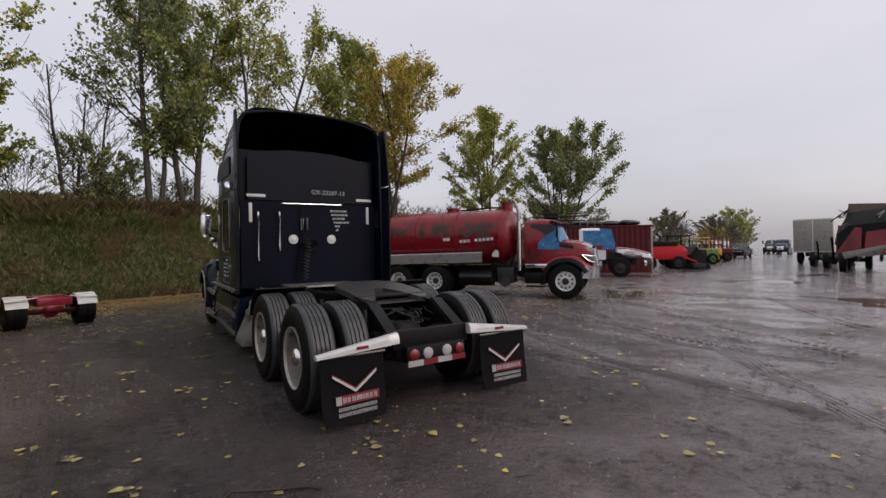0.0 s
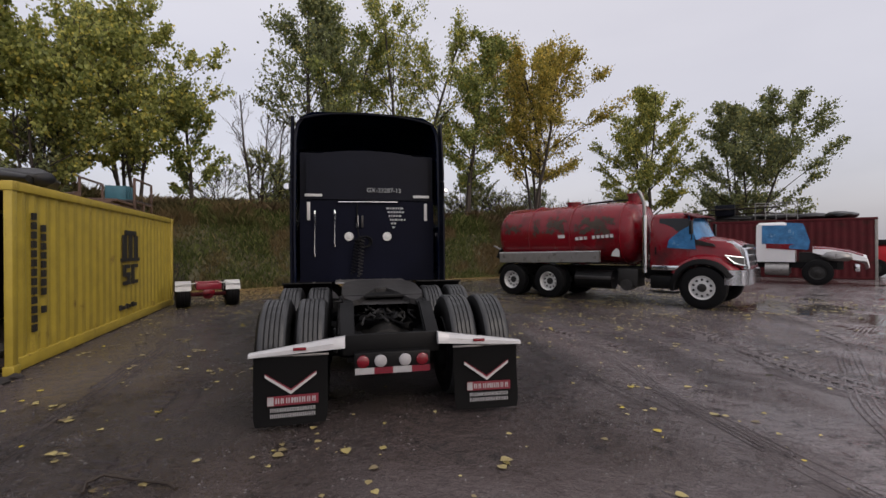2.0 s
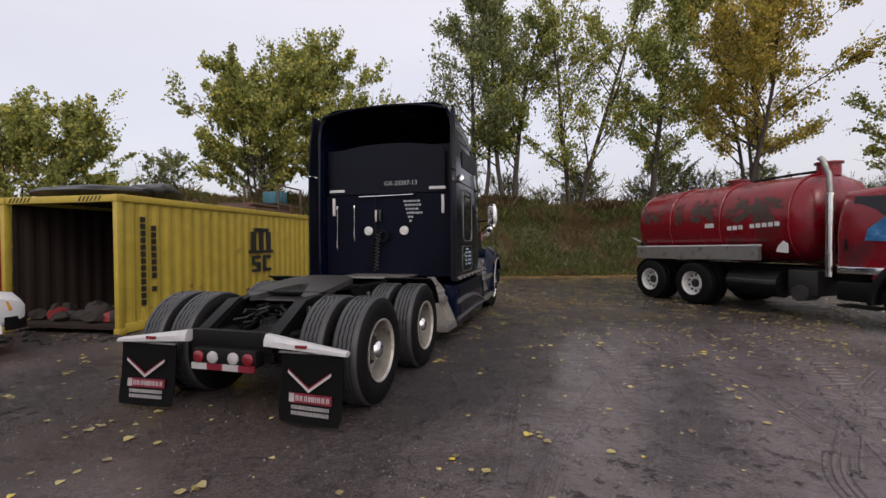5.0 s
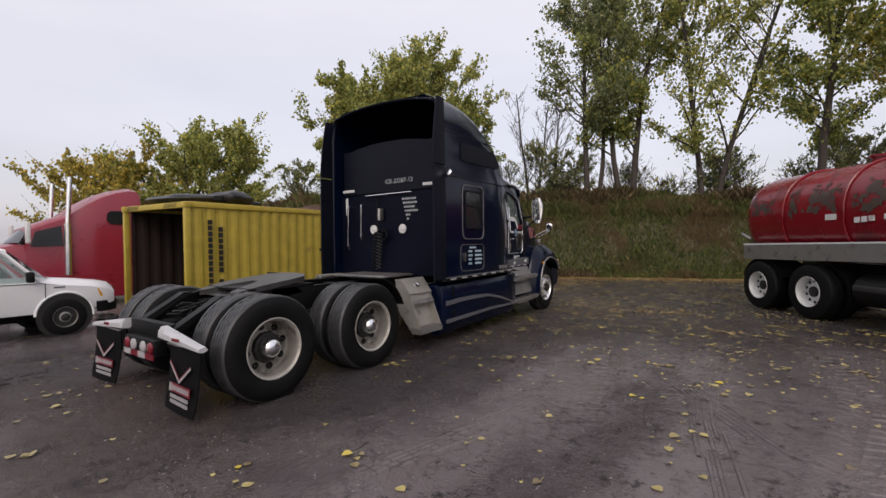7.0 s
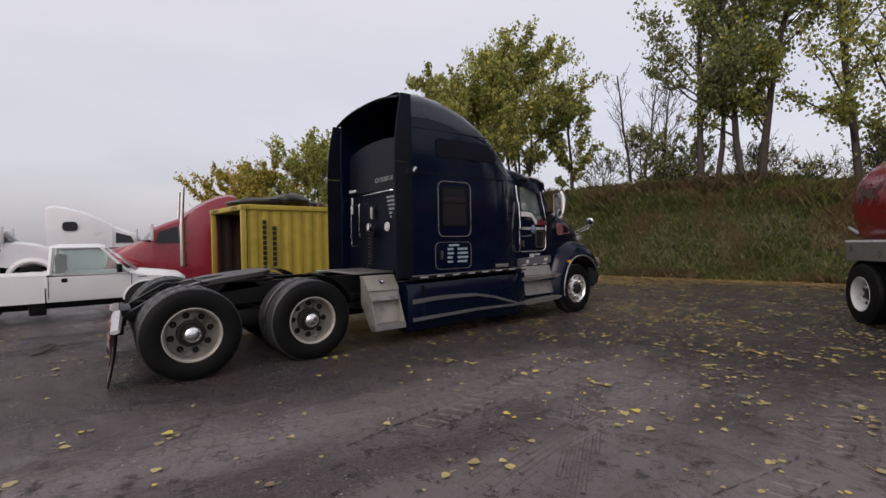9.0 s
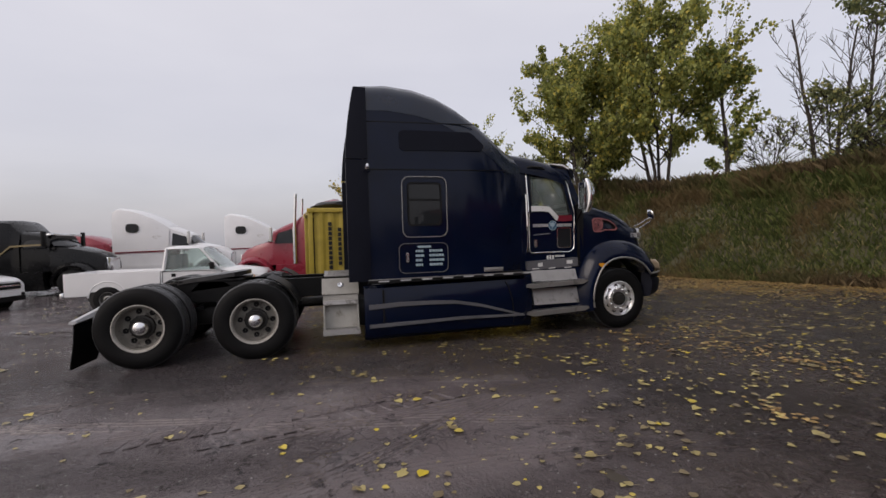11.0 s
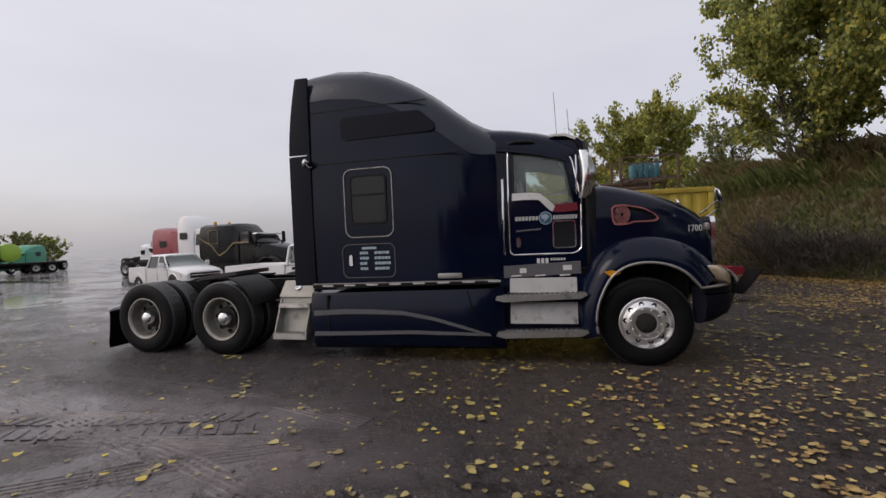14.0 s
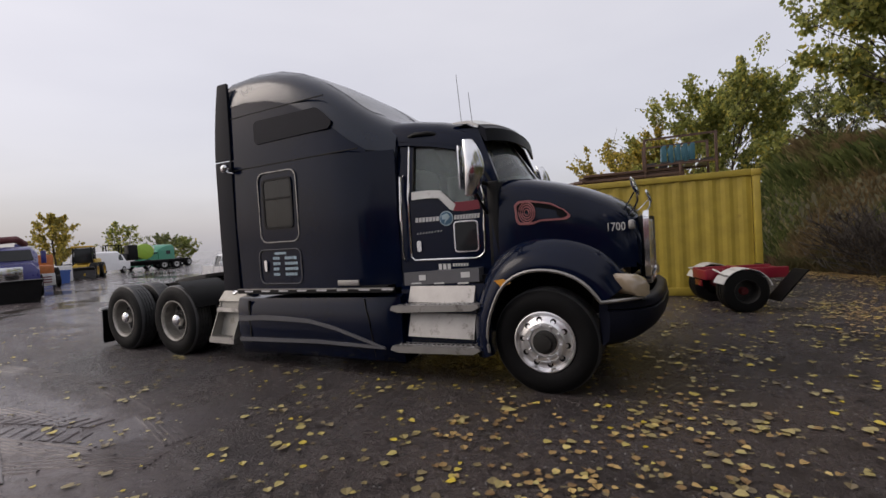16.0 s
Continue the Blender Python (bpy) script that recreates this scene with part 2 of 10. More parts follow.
DARK_GLASS = glass("dark_window_glass", (0.02, 0.022, 0.025), 0.15)
CLEAR_GLASS = glass("clear_window_glass", (0.75, 0.85, 0.82), 0.92)
SEAT = mat("grey_seat_cloth", (0.12, 0.11, 0.11), 0.9, vary=0.3, bump=0.2)

# ---- ground ----


def smooth_step(a, b, v):
    t = min(1.0, max(0.0, (v - a) / (b - a)))
    return t * t * (3 - 2 * t)


def nz(x, y, s, seed=0.0):
    return noise.noise(Vector((x * s, y * s, seed)))


WATER = -0.014


def ground_z(x, y):
    """Height of the yard: nearly flat, with shallow hollows, deeper along the driven lane."""
    far = max(0.0, 1.0 - max(abs(x - 2), abs(y - 3)) / 42.0)
    lane = smooth_step(5.5, 9.0, x - 0.25 * y) + smooth_step(-5.0, -9.0, y)
    lane = min(1.0, lane)
    big = nz(x, y, 0.33, 3.1) * 0.022
    mid = nz(x, y, 1.3, 7.7) * 0.009 * (1 + 0.5 * lane) + nz(x * 0.6, y, 2.6, 1.7) * 0.007 * (0.4 + lane) + nz(x, y * 1.6, 5.2, 4.4) * 0.0045
    pool = max(0.0, 1.0 - ((x - 5.0) / 1.7) ** 2 - ((y - 0.1 - 0.3 * (x - 5)) / 1.3) ** 2) + max(0.0, 1.0 - ((x - 8.6) / 2.4) ** 2 - ((y - 4.5) / 1.4) ** 2) + max(0.0, 1.0 - ((x - 4.2) / 1.5) ** 2 - ((y + 6.2) / 1.0) ** 2) + 1.4 * max(0.0, 1.0 - ((x - 5.4) / 0.9) ** 2 - ((y - 4.0) / 1.2) ** 2)
    mid -= 0.008 * pool
    return (big * (0.55 + 0.75 * lane) + mid - (0.013 if x < 8 else 0.006) * lane) * min(1.0, far * 3) + 0.002


def ground_material():
    m = bpy.data.materials.new("wet_muddy_gravel")
    m.use_nodes = True
    nt = m.node_tree
    b = nt.nodes["Principled BSDF"]
    L = nt.links.new
    co = nt.nodes.new("ShaderNodeTexCoord").outputs["Object"]

    def tex(scale, detail=4, rough=0.6):
        n = nt.nodes.new("ShaderNodeTexNoise")
        n.inputs["Scale"].default_value, n.inputs["Detail"].default_value, n.inputs["Roughness"].default_value = scale, detail, rough
        L(co, n.inputs["Vector"])
        return n.outputs["Fac"]

    def ranged(src, a, c, lo=0.0, hi=1.0):
        r = nt.nodes.new("ShaderNodeMapRange")
        r.inputs["From Min"].default_value, r.inputs["From Max"].default_value = a, c
        r.inputs["To Min"].default_value, r.inputs["To Max"].default_value = lo, hi
        L(src, r.inputs["Value"])
        return r.outputs[0]

    def blend(fac, a, c):
        x = nt.nodes.new("ShaderNodeMix")
        x.data_type = "RGBA"
        L(fac, x.inputs["Factor"])
        for key, v in (("A", a), ("B", c)):
            if isinstance(v, tuple):
                x.inputs[key].default_value = (*v, 1)
            else:
                L(v, x.inputs[key])
        return x.outputs["Result"]

    def num(op, a, c):
        x = nt.nodes.new("ShaderNodeMath")
        x.operation = op
        for k, v in enumerate((a, c)):
            if isinstance(v, float):
                x.inputs[k].default_value = v
            else:
                L(v, x.inputs[k])
        return x.outputs[0]

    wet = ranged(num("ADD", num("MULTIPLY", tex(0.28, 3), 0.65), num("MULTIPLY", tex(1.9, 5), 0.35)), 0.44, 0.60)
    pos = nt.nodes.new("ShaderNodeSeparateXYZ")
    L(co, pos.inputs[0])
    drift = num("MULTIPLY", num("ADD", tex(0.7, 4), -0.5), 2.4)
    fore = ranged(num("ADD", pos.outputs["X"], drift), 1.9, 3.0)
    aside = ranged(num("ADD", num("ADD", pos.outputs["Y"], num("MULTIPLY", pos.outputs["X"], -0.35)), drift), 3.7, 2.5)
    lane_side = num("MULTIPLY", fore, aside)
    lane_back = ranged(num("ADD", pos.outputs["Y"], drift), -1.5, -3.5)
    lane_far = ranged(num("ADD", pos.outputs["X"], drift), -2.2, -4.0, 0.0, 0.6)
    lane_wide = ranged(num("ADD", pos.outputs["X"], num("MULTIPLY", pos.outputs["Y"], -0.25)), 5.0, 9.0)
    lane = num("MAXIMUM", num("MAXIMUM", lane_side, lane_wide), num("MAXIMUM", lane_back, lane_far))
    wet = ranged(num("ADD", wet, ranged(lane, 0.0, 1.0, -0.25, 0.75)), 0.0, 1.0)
    brown = ranged(tex(0.16, 3), 0.45, 0.62)
    earth = blend(brown, (0.046, 0.038, 0.040), (0.078, 0.058, 0.052))
    stretch = nt.nodes.new("ShaderNodeMapping")
    stretch.inputs["Scale"].default_value = (1.0, 0.32, 1.0)
    stretch.inputs["Rotation"].default_value = (0, 0, -0.35)
    L(co, stretch.inputs["Vector"])
    smear = nt.nodes.new("ShaderNodeTexNoise")
    smear.inputs["Scale"].default_value, smear.inputs["Detail"].default_value = 0.9, 5
    L(stretch.outputs[0], smear.inputs["Vector"])
    silt = num("MULTIPLY", ranged(smear.outputs["Fac"], 0.38, 0.56, 0.42, 1.0), ranged(lane, 0.0, 1.0, 0.06, 1.0))
    # coarse grit shows where there is no silt
    grit = num("MULTIPLY", ranged(tex(38.0, 4, 0.75), 0.46, 0.60, 0.0, 0.7), ranged(silt, 0.0, 1.0, 1.0, 0.25))
    earth = blend(grit, earth, (0.022, 0.018, 0.019))
    # silt lightened in the open for sky sheen, left darker behind the truck
    sky_sheen_lane = num("MAXIMUM", lane_wide, num("MULTIPLY", lane_back, ranged(pos.outputs["X"], 1.2, 3.6)))
    earth = blend(silt, earth, blend(sky_sheen_lane, (0.138, 0.116, 0.118), (0.25, 0.212, 0.214)))
    crumbs = num("MULTIPLY", ranged(tex(6.5, 9, 0.8), 0.535, 0.60), ranged(tex(0.8, 2), 0.42, 0.55))
    earth = blend(crumbs, earth, (0.030, 0.025, 0.026))
    warp = nt.nodes.new("ShaderNodeVectorMath")
    warp.operation = "MULTIPLY_ADD"
    wob = nt.nodes.new("ShaderNodeTexNoise")
    wob.inputs["Scale"].default_value, wob.inputs["Detail"].default_value = 4.0, 4
    L(co, wob.inputs["Vector"])
    L(wob.outputs["Color"], warp.inputs[0])
    warp.inputs[1].default_value = (0.28, 0.28, 0.0)
    L(co, warp.inputs[2])
    crack = nt.nodes.new("ShaderNodeTexVoronoi")
    crack.feature = "DISTANCE_TO_EDGE"
    crack.inputs["Scale"].default_value = 8.0
    L(warp.outputs[0], crack.inputs["Vector"])
    cracked = num("MULTIPLY", num("MULTIPLY", ranged(tex(0.55, 3), 0.48, 0.60), ranged(tex(2.3, 3), 0.42, 0.56)), lane)
    groove = num("MULTIPLY", ranged(crack.outputs["Distance"], 0.02, 0.10, 1.0, 0.0), cracked)
    earth = blend(num("MULTIPLY", groove, 0.55), earth, (0.024, 0.020, 0.021))
    speck = num("MULTIPLY", ranged(tex(75.0, 2, 0.6), 0.60, 0.68), ranged(tex(1.7, 3), 0.40, 0.6, 0.25, 1.0))
    earth = blend(num("MULTIPLY", speck, 0.75), earth, (0.016, 0.014, 0.014))
    light = num("MULTIPLY", ranged(tex(62.0, 2, 0.6), 0.62, 0.70), ranged(tex(1.3, 3), 0.42, 0.6, 0.2, 1.0))
    earth = blend(num("MULTIPLY", light, 0.55), earth, (0.22, 0.19, 0.185))
    vor = nt.nodes.new("ShaderNodeTexVoronoi")
    vor.inputs["Scale"].default_value = 42.0
    L(co, vor.inputs["Vector"])
    stone = ranged(vor.outputs["Distance"], 0.05, 0.45, 1.0, 0.0)
    pale = nt.nodes.new("ShaderNodeMix")
    pale.data_type = "RGBA"
    fac = num("MULTIPLY", stone, num("MULTIPLY", ranged(tex(3.1, 3), 0.48, 0.7, 0.0, 0.5), ranged(silt, 0.0, 1.0, 1.0, 0.2)))
    L(fac, pale.inputs["Factor"])
    L(earth, pale.inputs["A"])
    pale.inputs["B"].default_value = (0.12, 0.108, 0.11, 1)
    L(pale.outputs["Result"], b.inputs["Base Color"])
    # a thin water film lies in patches
    film = num("MULTIPLY", ranged(num("ADD", num("MULTIPLY", tex(1.1, 4), 0.6), num("MULTIPLY", smear.outputs["Fac"], 0.4)), 0.44, 0.54), ranged(lane, 0.0, 1.0, 0.30, 1.0))
    grain = ranged(tex(24.0, 4), 0.3, 0.7, -0.05, 0.07)
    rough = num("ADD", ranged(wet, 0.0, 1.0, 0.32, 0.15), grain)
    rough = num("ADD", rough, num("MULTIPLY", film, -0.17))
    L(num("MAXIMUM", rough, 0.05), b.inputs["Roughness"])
    b.inputs["IOR"].default_value = 1.40
    clod = nt.nodes.new("ShaderNodeTexVoronoi")
    clod.inputs["Scale"].default_value = 8.5
    L(co, clod.inputs["Vector"])
    clods = num("MULTIPLY", num("MULTIPLY", ranged(clod.outputs["Distance"], 0.1, 0.6), crumbs), -1.4)
    fine = num("MULTIPLY", tex(16.0, 8, 0.75), ranged(silt, 0.0, 1.0, 1.7, 1.0))
    clods = num("ADD", clods, num("MULTIPLY", groove, -1.0))
    hgt = num("ADD", clods, num("ADD", num("ADD", num("MULTIPLY", stone, 0.35), fine), num("MULTIPLY", tex(5.5, 4, 0.6), 2.4)))
    bump = nt.nodes.new("ShaderNodeBump")
    bump.inputs["Distance"].default_value = 0.042
    L(num("MULTIPLY", ranged(wet, 0.0, 1.0, 0.8, 0.55), ranged(film, 0.0, 1.0, 1.0, 0.30)), bump.inputs["Strength"])
    L(hgt, bump.inputs["Height"])
    L(bump.outputs[0], b.inputs["Normal"])
    return m


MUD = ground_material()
POOL = bpy.data.materials.new("muddy_rain_water")
POOL.use_nodes = True
pb = POOL.node_tree.nodes["Principled BSDF"]
pb.inputs["Base Color"].default_value = (0.075, 0.065, 0.057, 1)
pb.inputs["Roughness"].default_value = 0.11
pb.inputs["IOR"].default_value = 1.33
pn = POOL.node_tree.nodes.new("ShaderNodeTexNoise")
pn.inputs["Scale"].default_value = 9.0
pbu = POOL.node_tree.nodes.new("ShaderNodeBump")
pbu.inputs["Strength"].default_value, pbu.inputs["Distance"].default_value = 0.22, 0.012
POOL.node_tree.links.new(pn.outputs["Fac"], pbu.inputs["Height"])
POOL.node_tree.links.new(pbu.outputs[0], pb.inputs["Normal"])


def lines(lo, hi, fine, reach):
    """Grid lines: even from lo to hi, then ever wider out to reach."""
    n = int((hi - lo) / fine)
    mid = [lo + (hi - lo) * k / n for k in range(n + 1)]
    step, out_hi, out_lo = fine, [hi], [lo]
    while out_hi[-1] < reach:
        step *= 1.22
        out_hi.append(out_hi[-1] + step)
        out_lo.append(out_lo[-1] - step)
    return out_lo[:0:-1] + mid + out_hi[1:]


gx, gy = lines(-9, 16, 0.11, 2200), lines(-9, 16, 0.11, 2200)
verts = [(x, y, ground_z(x, y)) for y in gy for x in gx]
nx = len(gx)
faces = [(j * nx + i, j * nx + i + 1, (j + 1) * nx + i + 1, (j + 1) * nx + i) for j in range(len(gy) - 1) for i in range(nx - 1)]
me = bpy.data.meshes.new("ground")
me.from_pydata(verts, [], faces)
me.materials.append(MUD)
me.shade_smooth()
ground = tagged(new("ground", me), "wet dark muddy gravel yard with shallow ruts", "ground", kind="structure")
bm = B()
bmesh.ops.create_grid(bm, x_segments=1, y_segments=1, size=38, matrix=Matrix.Translation((2, 3, WATER)))
single("water", bm, POOL, "shallow brown rain puddles in the gravel", "water", kind="structure")


def base_y(x):
    """Foot of the bank."""
    xx = max(x, -13.0)
    return 15.7 + 0.33 * xx + (0.52 * (xx + 6) if xx < -6 else 0.0) + 0.25 * (xx - x) + 0.35 * nz(x, 0, 0.3, 5)


def bank_z(x, d):
    """Height of the bank d metres behind its foot."""
    rise = smooth_step(-0.3, 4.2, d)
    top = 3.25 + 0.25 * nz(x, 0, 0.15, 9) + 0.012 * max(0, -x)
    return -0.05 + rise * top + (0.16 * nz(x, d, 0.8, 2) + 0.22 * nz(x, d, 0.4, 6)) * min(1, max(0, d)) - 0.02 * max(0, d - 6)


EARTH = mat("dark_grassy_soil", (0.075, 0.068, 0.036), 0.95, vary=0.5, scale=1.2, grain=25, bump=0.6)
verts, faces = [], []
bx = [-70 + 0.6 * k for k in range(217)]
bd = [-0.6 + 0.3 * k for k in range(18)] + [5 + 1.2 * k for k in range(9)] + [20, 40, 80]
for x in bx:
    for d in bd:
        verts.append((x, base_y(x) + d, bank_z(x, d) if d < 18 else 2.6 - 0.04 * d))
nd = len(bd)
faces = [(i * nd + j, (i + 1) * nd + j, (i + 1) * nd + j + 1, i * nd + j + 1) for i in range(len(bx) - 1) for j in range(nd - 1)]
me = bpy.data.meshes.new("bank")
me.from_pydata(verts, [], faces)
me.materials.append(EARTH)
me.shade_smooth()
bank = tagged(new("bank", me), "long overgrown earth bank behind the yard", "bank", kind="structure")


def leaf_material(name, a, b, c=None, through=0.35, rough=0.6, patch=None, spec=0.5):
    """Foliage: each leaf takes a shade between the colours; light comes through."""
    m = bpy.data.materials.new(name)
    m.use_nodes = True
    nt = m.node_tree
    nt.nodes.clear()
    out = nt.nodes.new("ShaderNodeOutputMaterial")
    geo = nt.nodes.new("ShaderNodeNewGeometry")
    ramp = nt.nodes.new("ShaderNodeValToRGB")
    ramp.color_ramp.elements[0].color, ramp.color_ramp.elements[1].color = (*a, 1), (*b, 1)
    ramp.color_ramp.elements[0].position, ramp.color_ramp.elements[1].position = 0.1, 0.85
    if c:
        e = ramp.color_ramp.elements.new(0.97)
        e.color = (*c, 1)
    nt.links.new(geo.outputs["Random Per Island"], ramp.inputs[0])
    dif = nt.nodes.new("ShaderNodeBsdfPrincipled")
    dif.inputs["Roughness"].default_value = rough
    dif.inputs["Specular IOR Level"].default_value = spec
    shade = ramp.outputs[0]
    if patch:
        co = nt.nodes.new("ShaderNodeTexCoord")
        nse = nt.nodes.new("ShaderNodeTexNoise")
        nse.inputs["Scale"].default_value, nse.inputs["Detail"].default_value = 0.55, 5
        span = nt.nodes.new("ShaderNodeMapRange")
        span.inputs["From Min"].default_value, span.inputs["From Max"].default_value = 0.47, 0.58
        both = nt.nodes.new("ShaderNodeMix")
        both.data_type = "RGBA"
        both.inputs["B"].default_value = (*patch, 1)
        nt.links.new(co.outputs["Object"], nse.inputs["Vector"])
        nt.links.new(nse.outputs["Fac"], span.inputs["Value"])
        nt.links.new(span.outputs[0], both.inputs["Factor"])
        nt.links.new(shade, both.inputs["A"])
        shade = both.outputs["Result"]
    tra = nt.nodes.new("ShaderNodeBsdfTranslucent")
    mix = nt.nodes.new("ShaderNodeMixShader")
    mix.inputs[0].default_value = through
    nt.links.new(shade, dif.inputs["Base Color"])
    nt.links.new(shade, tra.inputs["Color"])
    nt.links.new(dif.outputs[0], mix.inputs[1])
    nt.links.new(tra.outputs[0], mix.inputs[2])
    nt.links.new(mix.outputs[0], out.inputs[0])
    return m


GRASS = leaf_material("rough_grass", (0.075, 0.098, 0.034), (0.19, 0.215, 0.07), (0.34, 0.29, 0.14), 0.5, 0.8, (0.21, 0.155, 0.08), 0.15)
DRY = leaf_material("dry_weeds", (0.095, 0.07, 0.042), (0.22, 0.16, 0.09), (0.36, 0.28, 0.16), 0.5, 0.8, (0.13, 0.12, 0.055), 0.15)


def pile(name, verts, faces, material, label, category):
    me = bpy.data.meshes.new(name)
    me.from_pydata(verts, [], faces)
    for one in material if isinstance(material, tuple) else (material,):
        me.materials.append(one)
    return tagged(new(name, me), label, category, kind="stuff")


rng = random.Random(11)
gv, gf, dv, df = [], [], [], []
for k in range(170000):
    x = rng.uniform(-24, 15) if k % 5 else rng.uniform(-45, 40)
    d = rng.uniform(-0.2, 6.5) if k % 4 else rng.uniform(2.6, 5.0)
    lump = nz(x, d * 1.4, 0.55, 4)
    dry = nz(x, d, 0.28, 8) + (0.35 if d > 3.4 else 0.0) + (0.25 if d < 0.4 else 0) > 0.34
    tall = (0.10 + 0.34 * max(0, lump) + rng.uniform(0, 0.20)) * (1.3 if dry else 1.0)
    if d > 2.8:
        tall *= rng.uniform(1.0, 2.2)
    if x > 15:
        tall *= 1.3
    y, a = base_y(x) + d, rng.uniform(0, 6.28)
    z = bank_z(x, d) - 0.03
    w = rng.uniform(0.012, 0.04)
    lx, ly = rng.uniform(-0.6, 0.6) * tall, rng.uniform(-0.75, 0.35) * tall
    vs, fs = (dv, df) if dry else (gv, gf)
    n = len(vs)
    cx, sy = w * math.cos(a), w * math.sin(a)
    vs += [(x - cx, y - sy, z), (x + cx, y + sy, z), (x + cx * 0.8 + lx * 0.5, y + sy * 0.8 + ly * 0.5, z + tall * 0.62), (x + lx, y + ly, z + tall * 0.85)]
    fs.append((n, n + 1, n + 2, n + 3))
pile("bank_grass", gv, gf, GRASS, "dense dark green grass on the bank", "grass")
pile("dry_weeds", dv, df, DRY, "brown dry weeds on the bank", "weeds")

# ---- trees ----
BARK = mat("grey_brown_bark", (0.055, 0.045, 0.038), 0.9, vary=0.4, scale=5, grain=30, bump=0.5)
LEAF_GREEN = leaf_material("green_poplar_leaves", (0.13, 0.165, 0.045), (0.36, 0.40, 0.11), (0.60, 0.50, 0.11), 0.45)
LEAF_OLIVE = leaf_material("olive_poplar_leaves", (0.15, 0.18, 0.045), (0.46, 0.47, 0.13), (0.68, 0.56, 0.11), 0.45)
LEAF_YELLOW = leaf_material("yellow_poplar_leaves", (0.22, 0.20, 0.045), (0.58, 0.46, 0.09), (0.75, 0.52, 0.09), 0.45)
LEAF_GREY = leaf_material("grey_green_leaves", (0.12, 0.145, 0.065), (0.29, 0.32, 0.13), (0.5, 0.45, 0.15), 0.45)


def grow(seed, height, spread, stems=2, leaves=9000, clear=0.15, size=0.095, bare=False, upright=0.6):
    """Trunk mesh and leaf lists of a broadleaf tree; z = 0 at the root."""
    rn = random.Random(seed)
    bm = B()
    tips = []

    def limb(p, d, length, r, depth):
        n = 5 if depth < 2 else 3
        pts = [p.copy()]
        for k in range(n):
            d = (d + Vector((rn.uniform(-1, 1), rn.uniform(-1, 1), rn.uniform(-0.3, 0.6))) * (0.10 if depth == 0 else 0.2)).normalized()
            p = p + d * length / n
            pts.append(p.copy())
        tube(bm, pts, r, seg=7 if depth == 0 else (5 if depth == 1 else 3), r1=max(0.006, r * 0.3))
        return pts

    for s in range(stems):
        a = 6.28 * s / stems + rn.uniform(0, 1)
        tilt = 0.03 if stems == 1 else rn.uniform(0.03, 0.14)
        h = height * rn.uniform(0.86, 1.0)
        trunk = limb(Vector((0.25 * math.cos(a), 0.25 * math.sin(a), -0.3)) * (stems > 1), Vector((tilt * math.cos(a), tilt * math.sin(a), 1)).normalized(), h, 0.016 * height * rn.uniform(0.8, 1.1) / stems ** 0.35, 0)
        count = int(30 / stems ** 0.5)
        for k in range(count):
            u = clear + (0.97 - clear) * (k + rn.random()) / count
            i = min(4, int(u * 5))
            base = trunk[i].lerp(trunk[i + 1], u * 5 - i)
            b = rn.uniform(0, 6.28)
            reach = spread * (0.34 + 0.95 * math.sin(math.pi * min(1, 0.26 + 0.74 * (u - clear) / (1 - clear)))) * rn.uniform(0.6, 1.15)
            up = 0.62 * upright + 0.12 + 0.75 * u
            d = Vector((math.cos(b), math.sin(b), up)).normalized()
            br = limb(base, d, reach * 1.15, 0.0045 * height * (1.15 - u), 1)
            for q in range(7 if not bare else 6):
                v = 0.25 + 0.75 * rn.random()
                j = min(4, int(v * 5))
                p0 = br[j].lerp(br[j + 1], v * 5 - j)
                dd = (d + Vector((rn.uniform(-1, 1), rn.uniform(-1, 1), rn.uniform(-0.3, 0.8)))).normalized()
                tw = limb(p0, dd, reach * rn.uniform(0.22, 0.5), 0.011, 2)
                tips += [(tw[k2], tw[k2 + 1]) for k2 in range(3)]
            tips += [(br[3], br[4]), (br[4], br[5]), (br[5], br[5] + d * 0.3)]
    verts, faces = [], []
    if not bare:
        per = 2.1 * leaves / max(1, len(tips))
        for p0, p1 in tips:
            m = int(per * rn.choice((0.0, 0.1, 0.5, 1.0, 1.7, 2.6)))
            rad = rn.uniform(0.08, 0.26) * (height / 11)
            for _ in range(m):
                p = p0.lerp(p1, rn.random()) + Vector((rn.gauss(0, rad), rn.gauss(0, rad), rn.gauss(-0.05, rad * 0.8)))
                s2 = size * 0.80 * rn.uniform(0.55, 1.35)
                a = Vector((rn.uniform(-0.6, 0.6), rn.uniform(-0.6, 0.6), rn.uniform(-1, -0.2))).normalized()
                b2 = a.cross(Vector((rn.uniform(-1, 1), rn.uniform(-1, 1), rn.uniform(-0.5, 0.5)))).normalized()
                n = len(verts)
                verts += [p + a * s2, p + b2 * s2 * 0.75, p - a * s2 * 0.8, p - b2 * s2 * 0.75]
                faces.append((n, n + 1, n + 2, n + 3))
    return bm, verts, faces


def tree(name, label, x, y, z, seed, height, spread, leaf, group="trees along the bank", **kw):
    t = thing(name, label, "tree", Matrix.Translation((x, y, z)), group)
    bm, verts, faces = grow(seed, height, spread, **kw)
    part("trunk", bm, BARK, t, "branching grey-brown trunk", smooth=60)
    if faces:
        me = bpy.data.meshes.new("crown")
        me.from_pydata(verts, [], faces)
        me.materials.append(leaf)
        c = new("crown", me)
        c.parent = t
        tagged(c, "loose crown of small leaves")
    return t


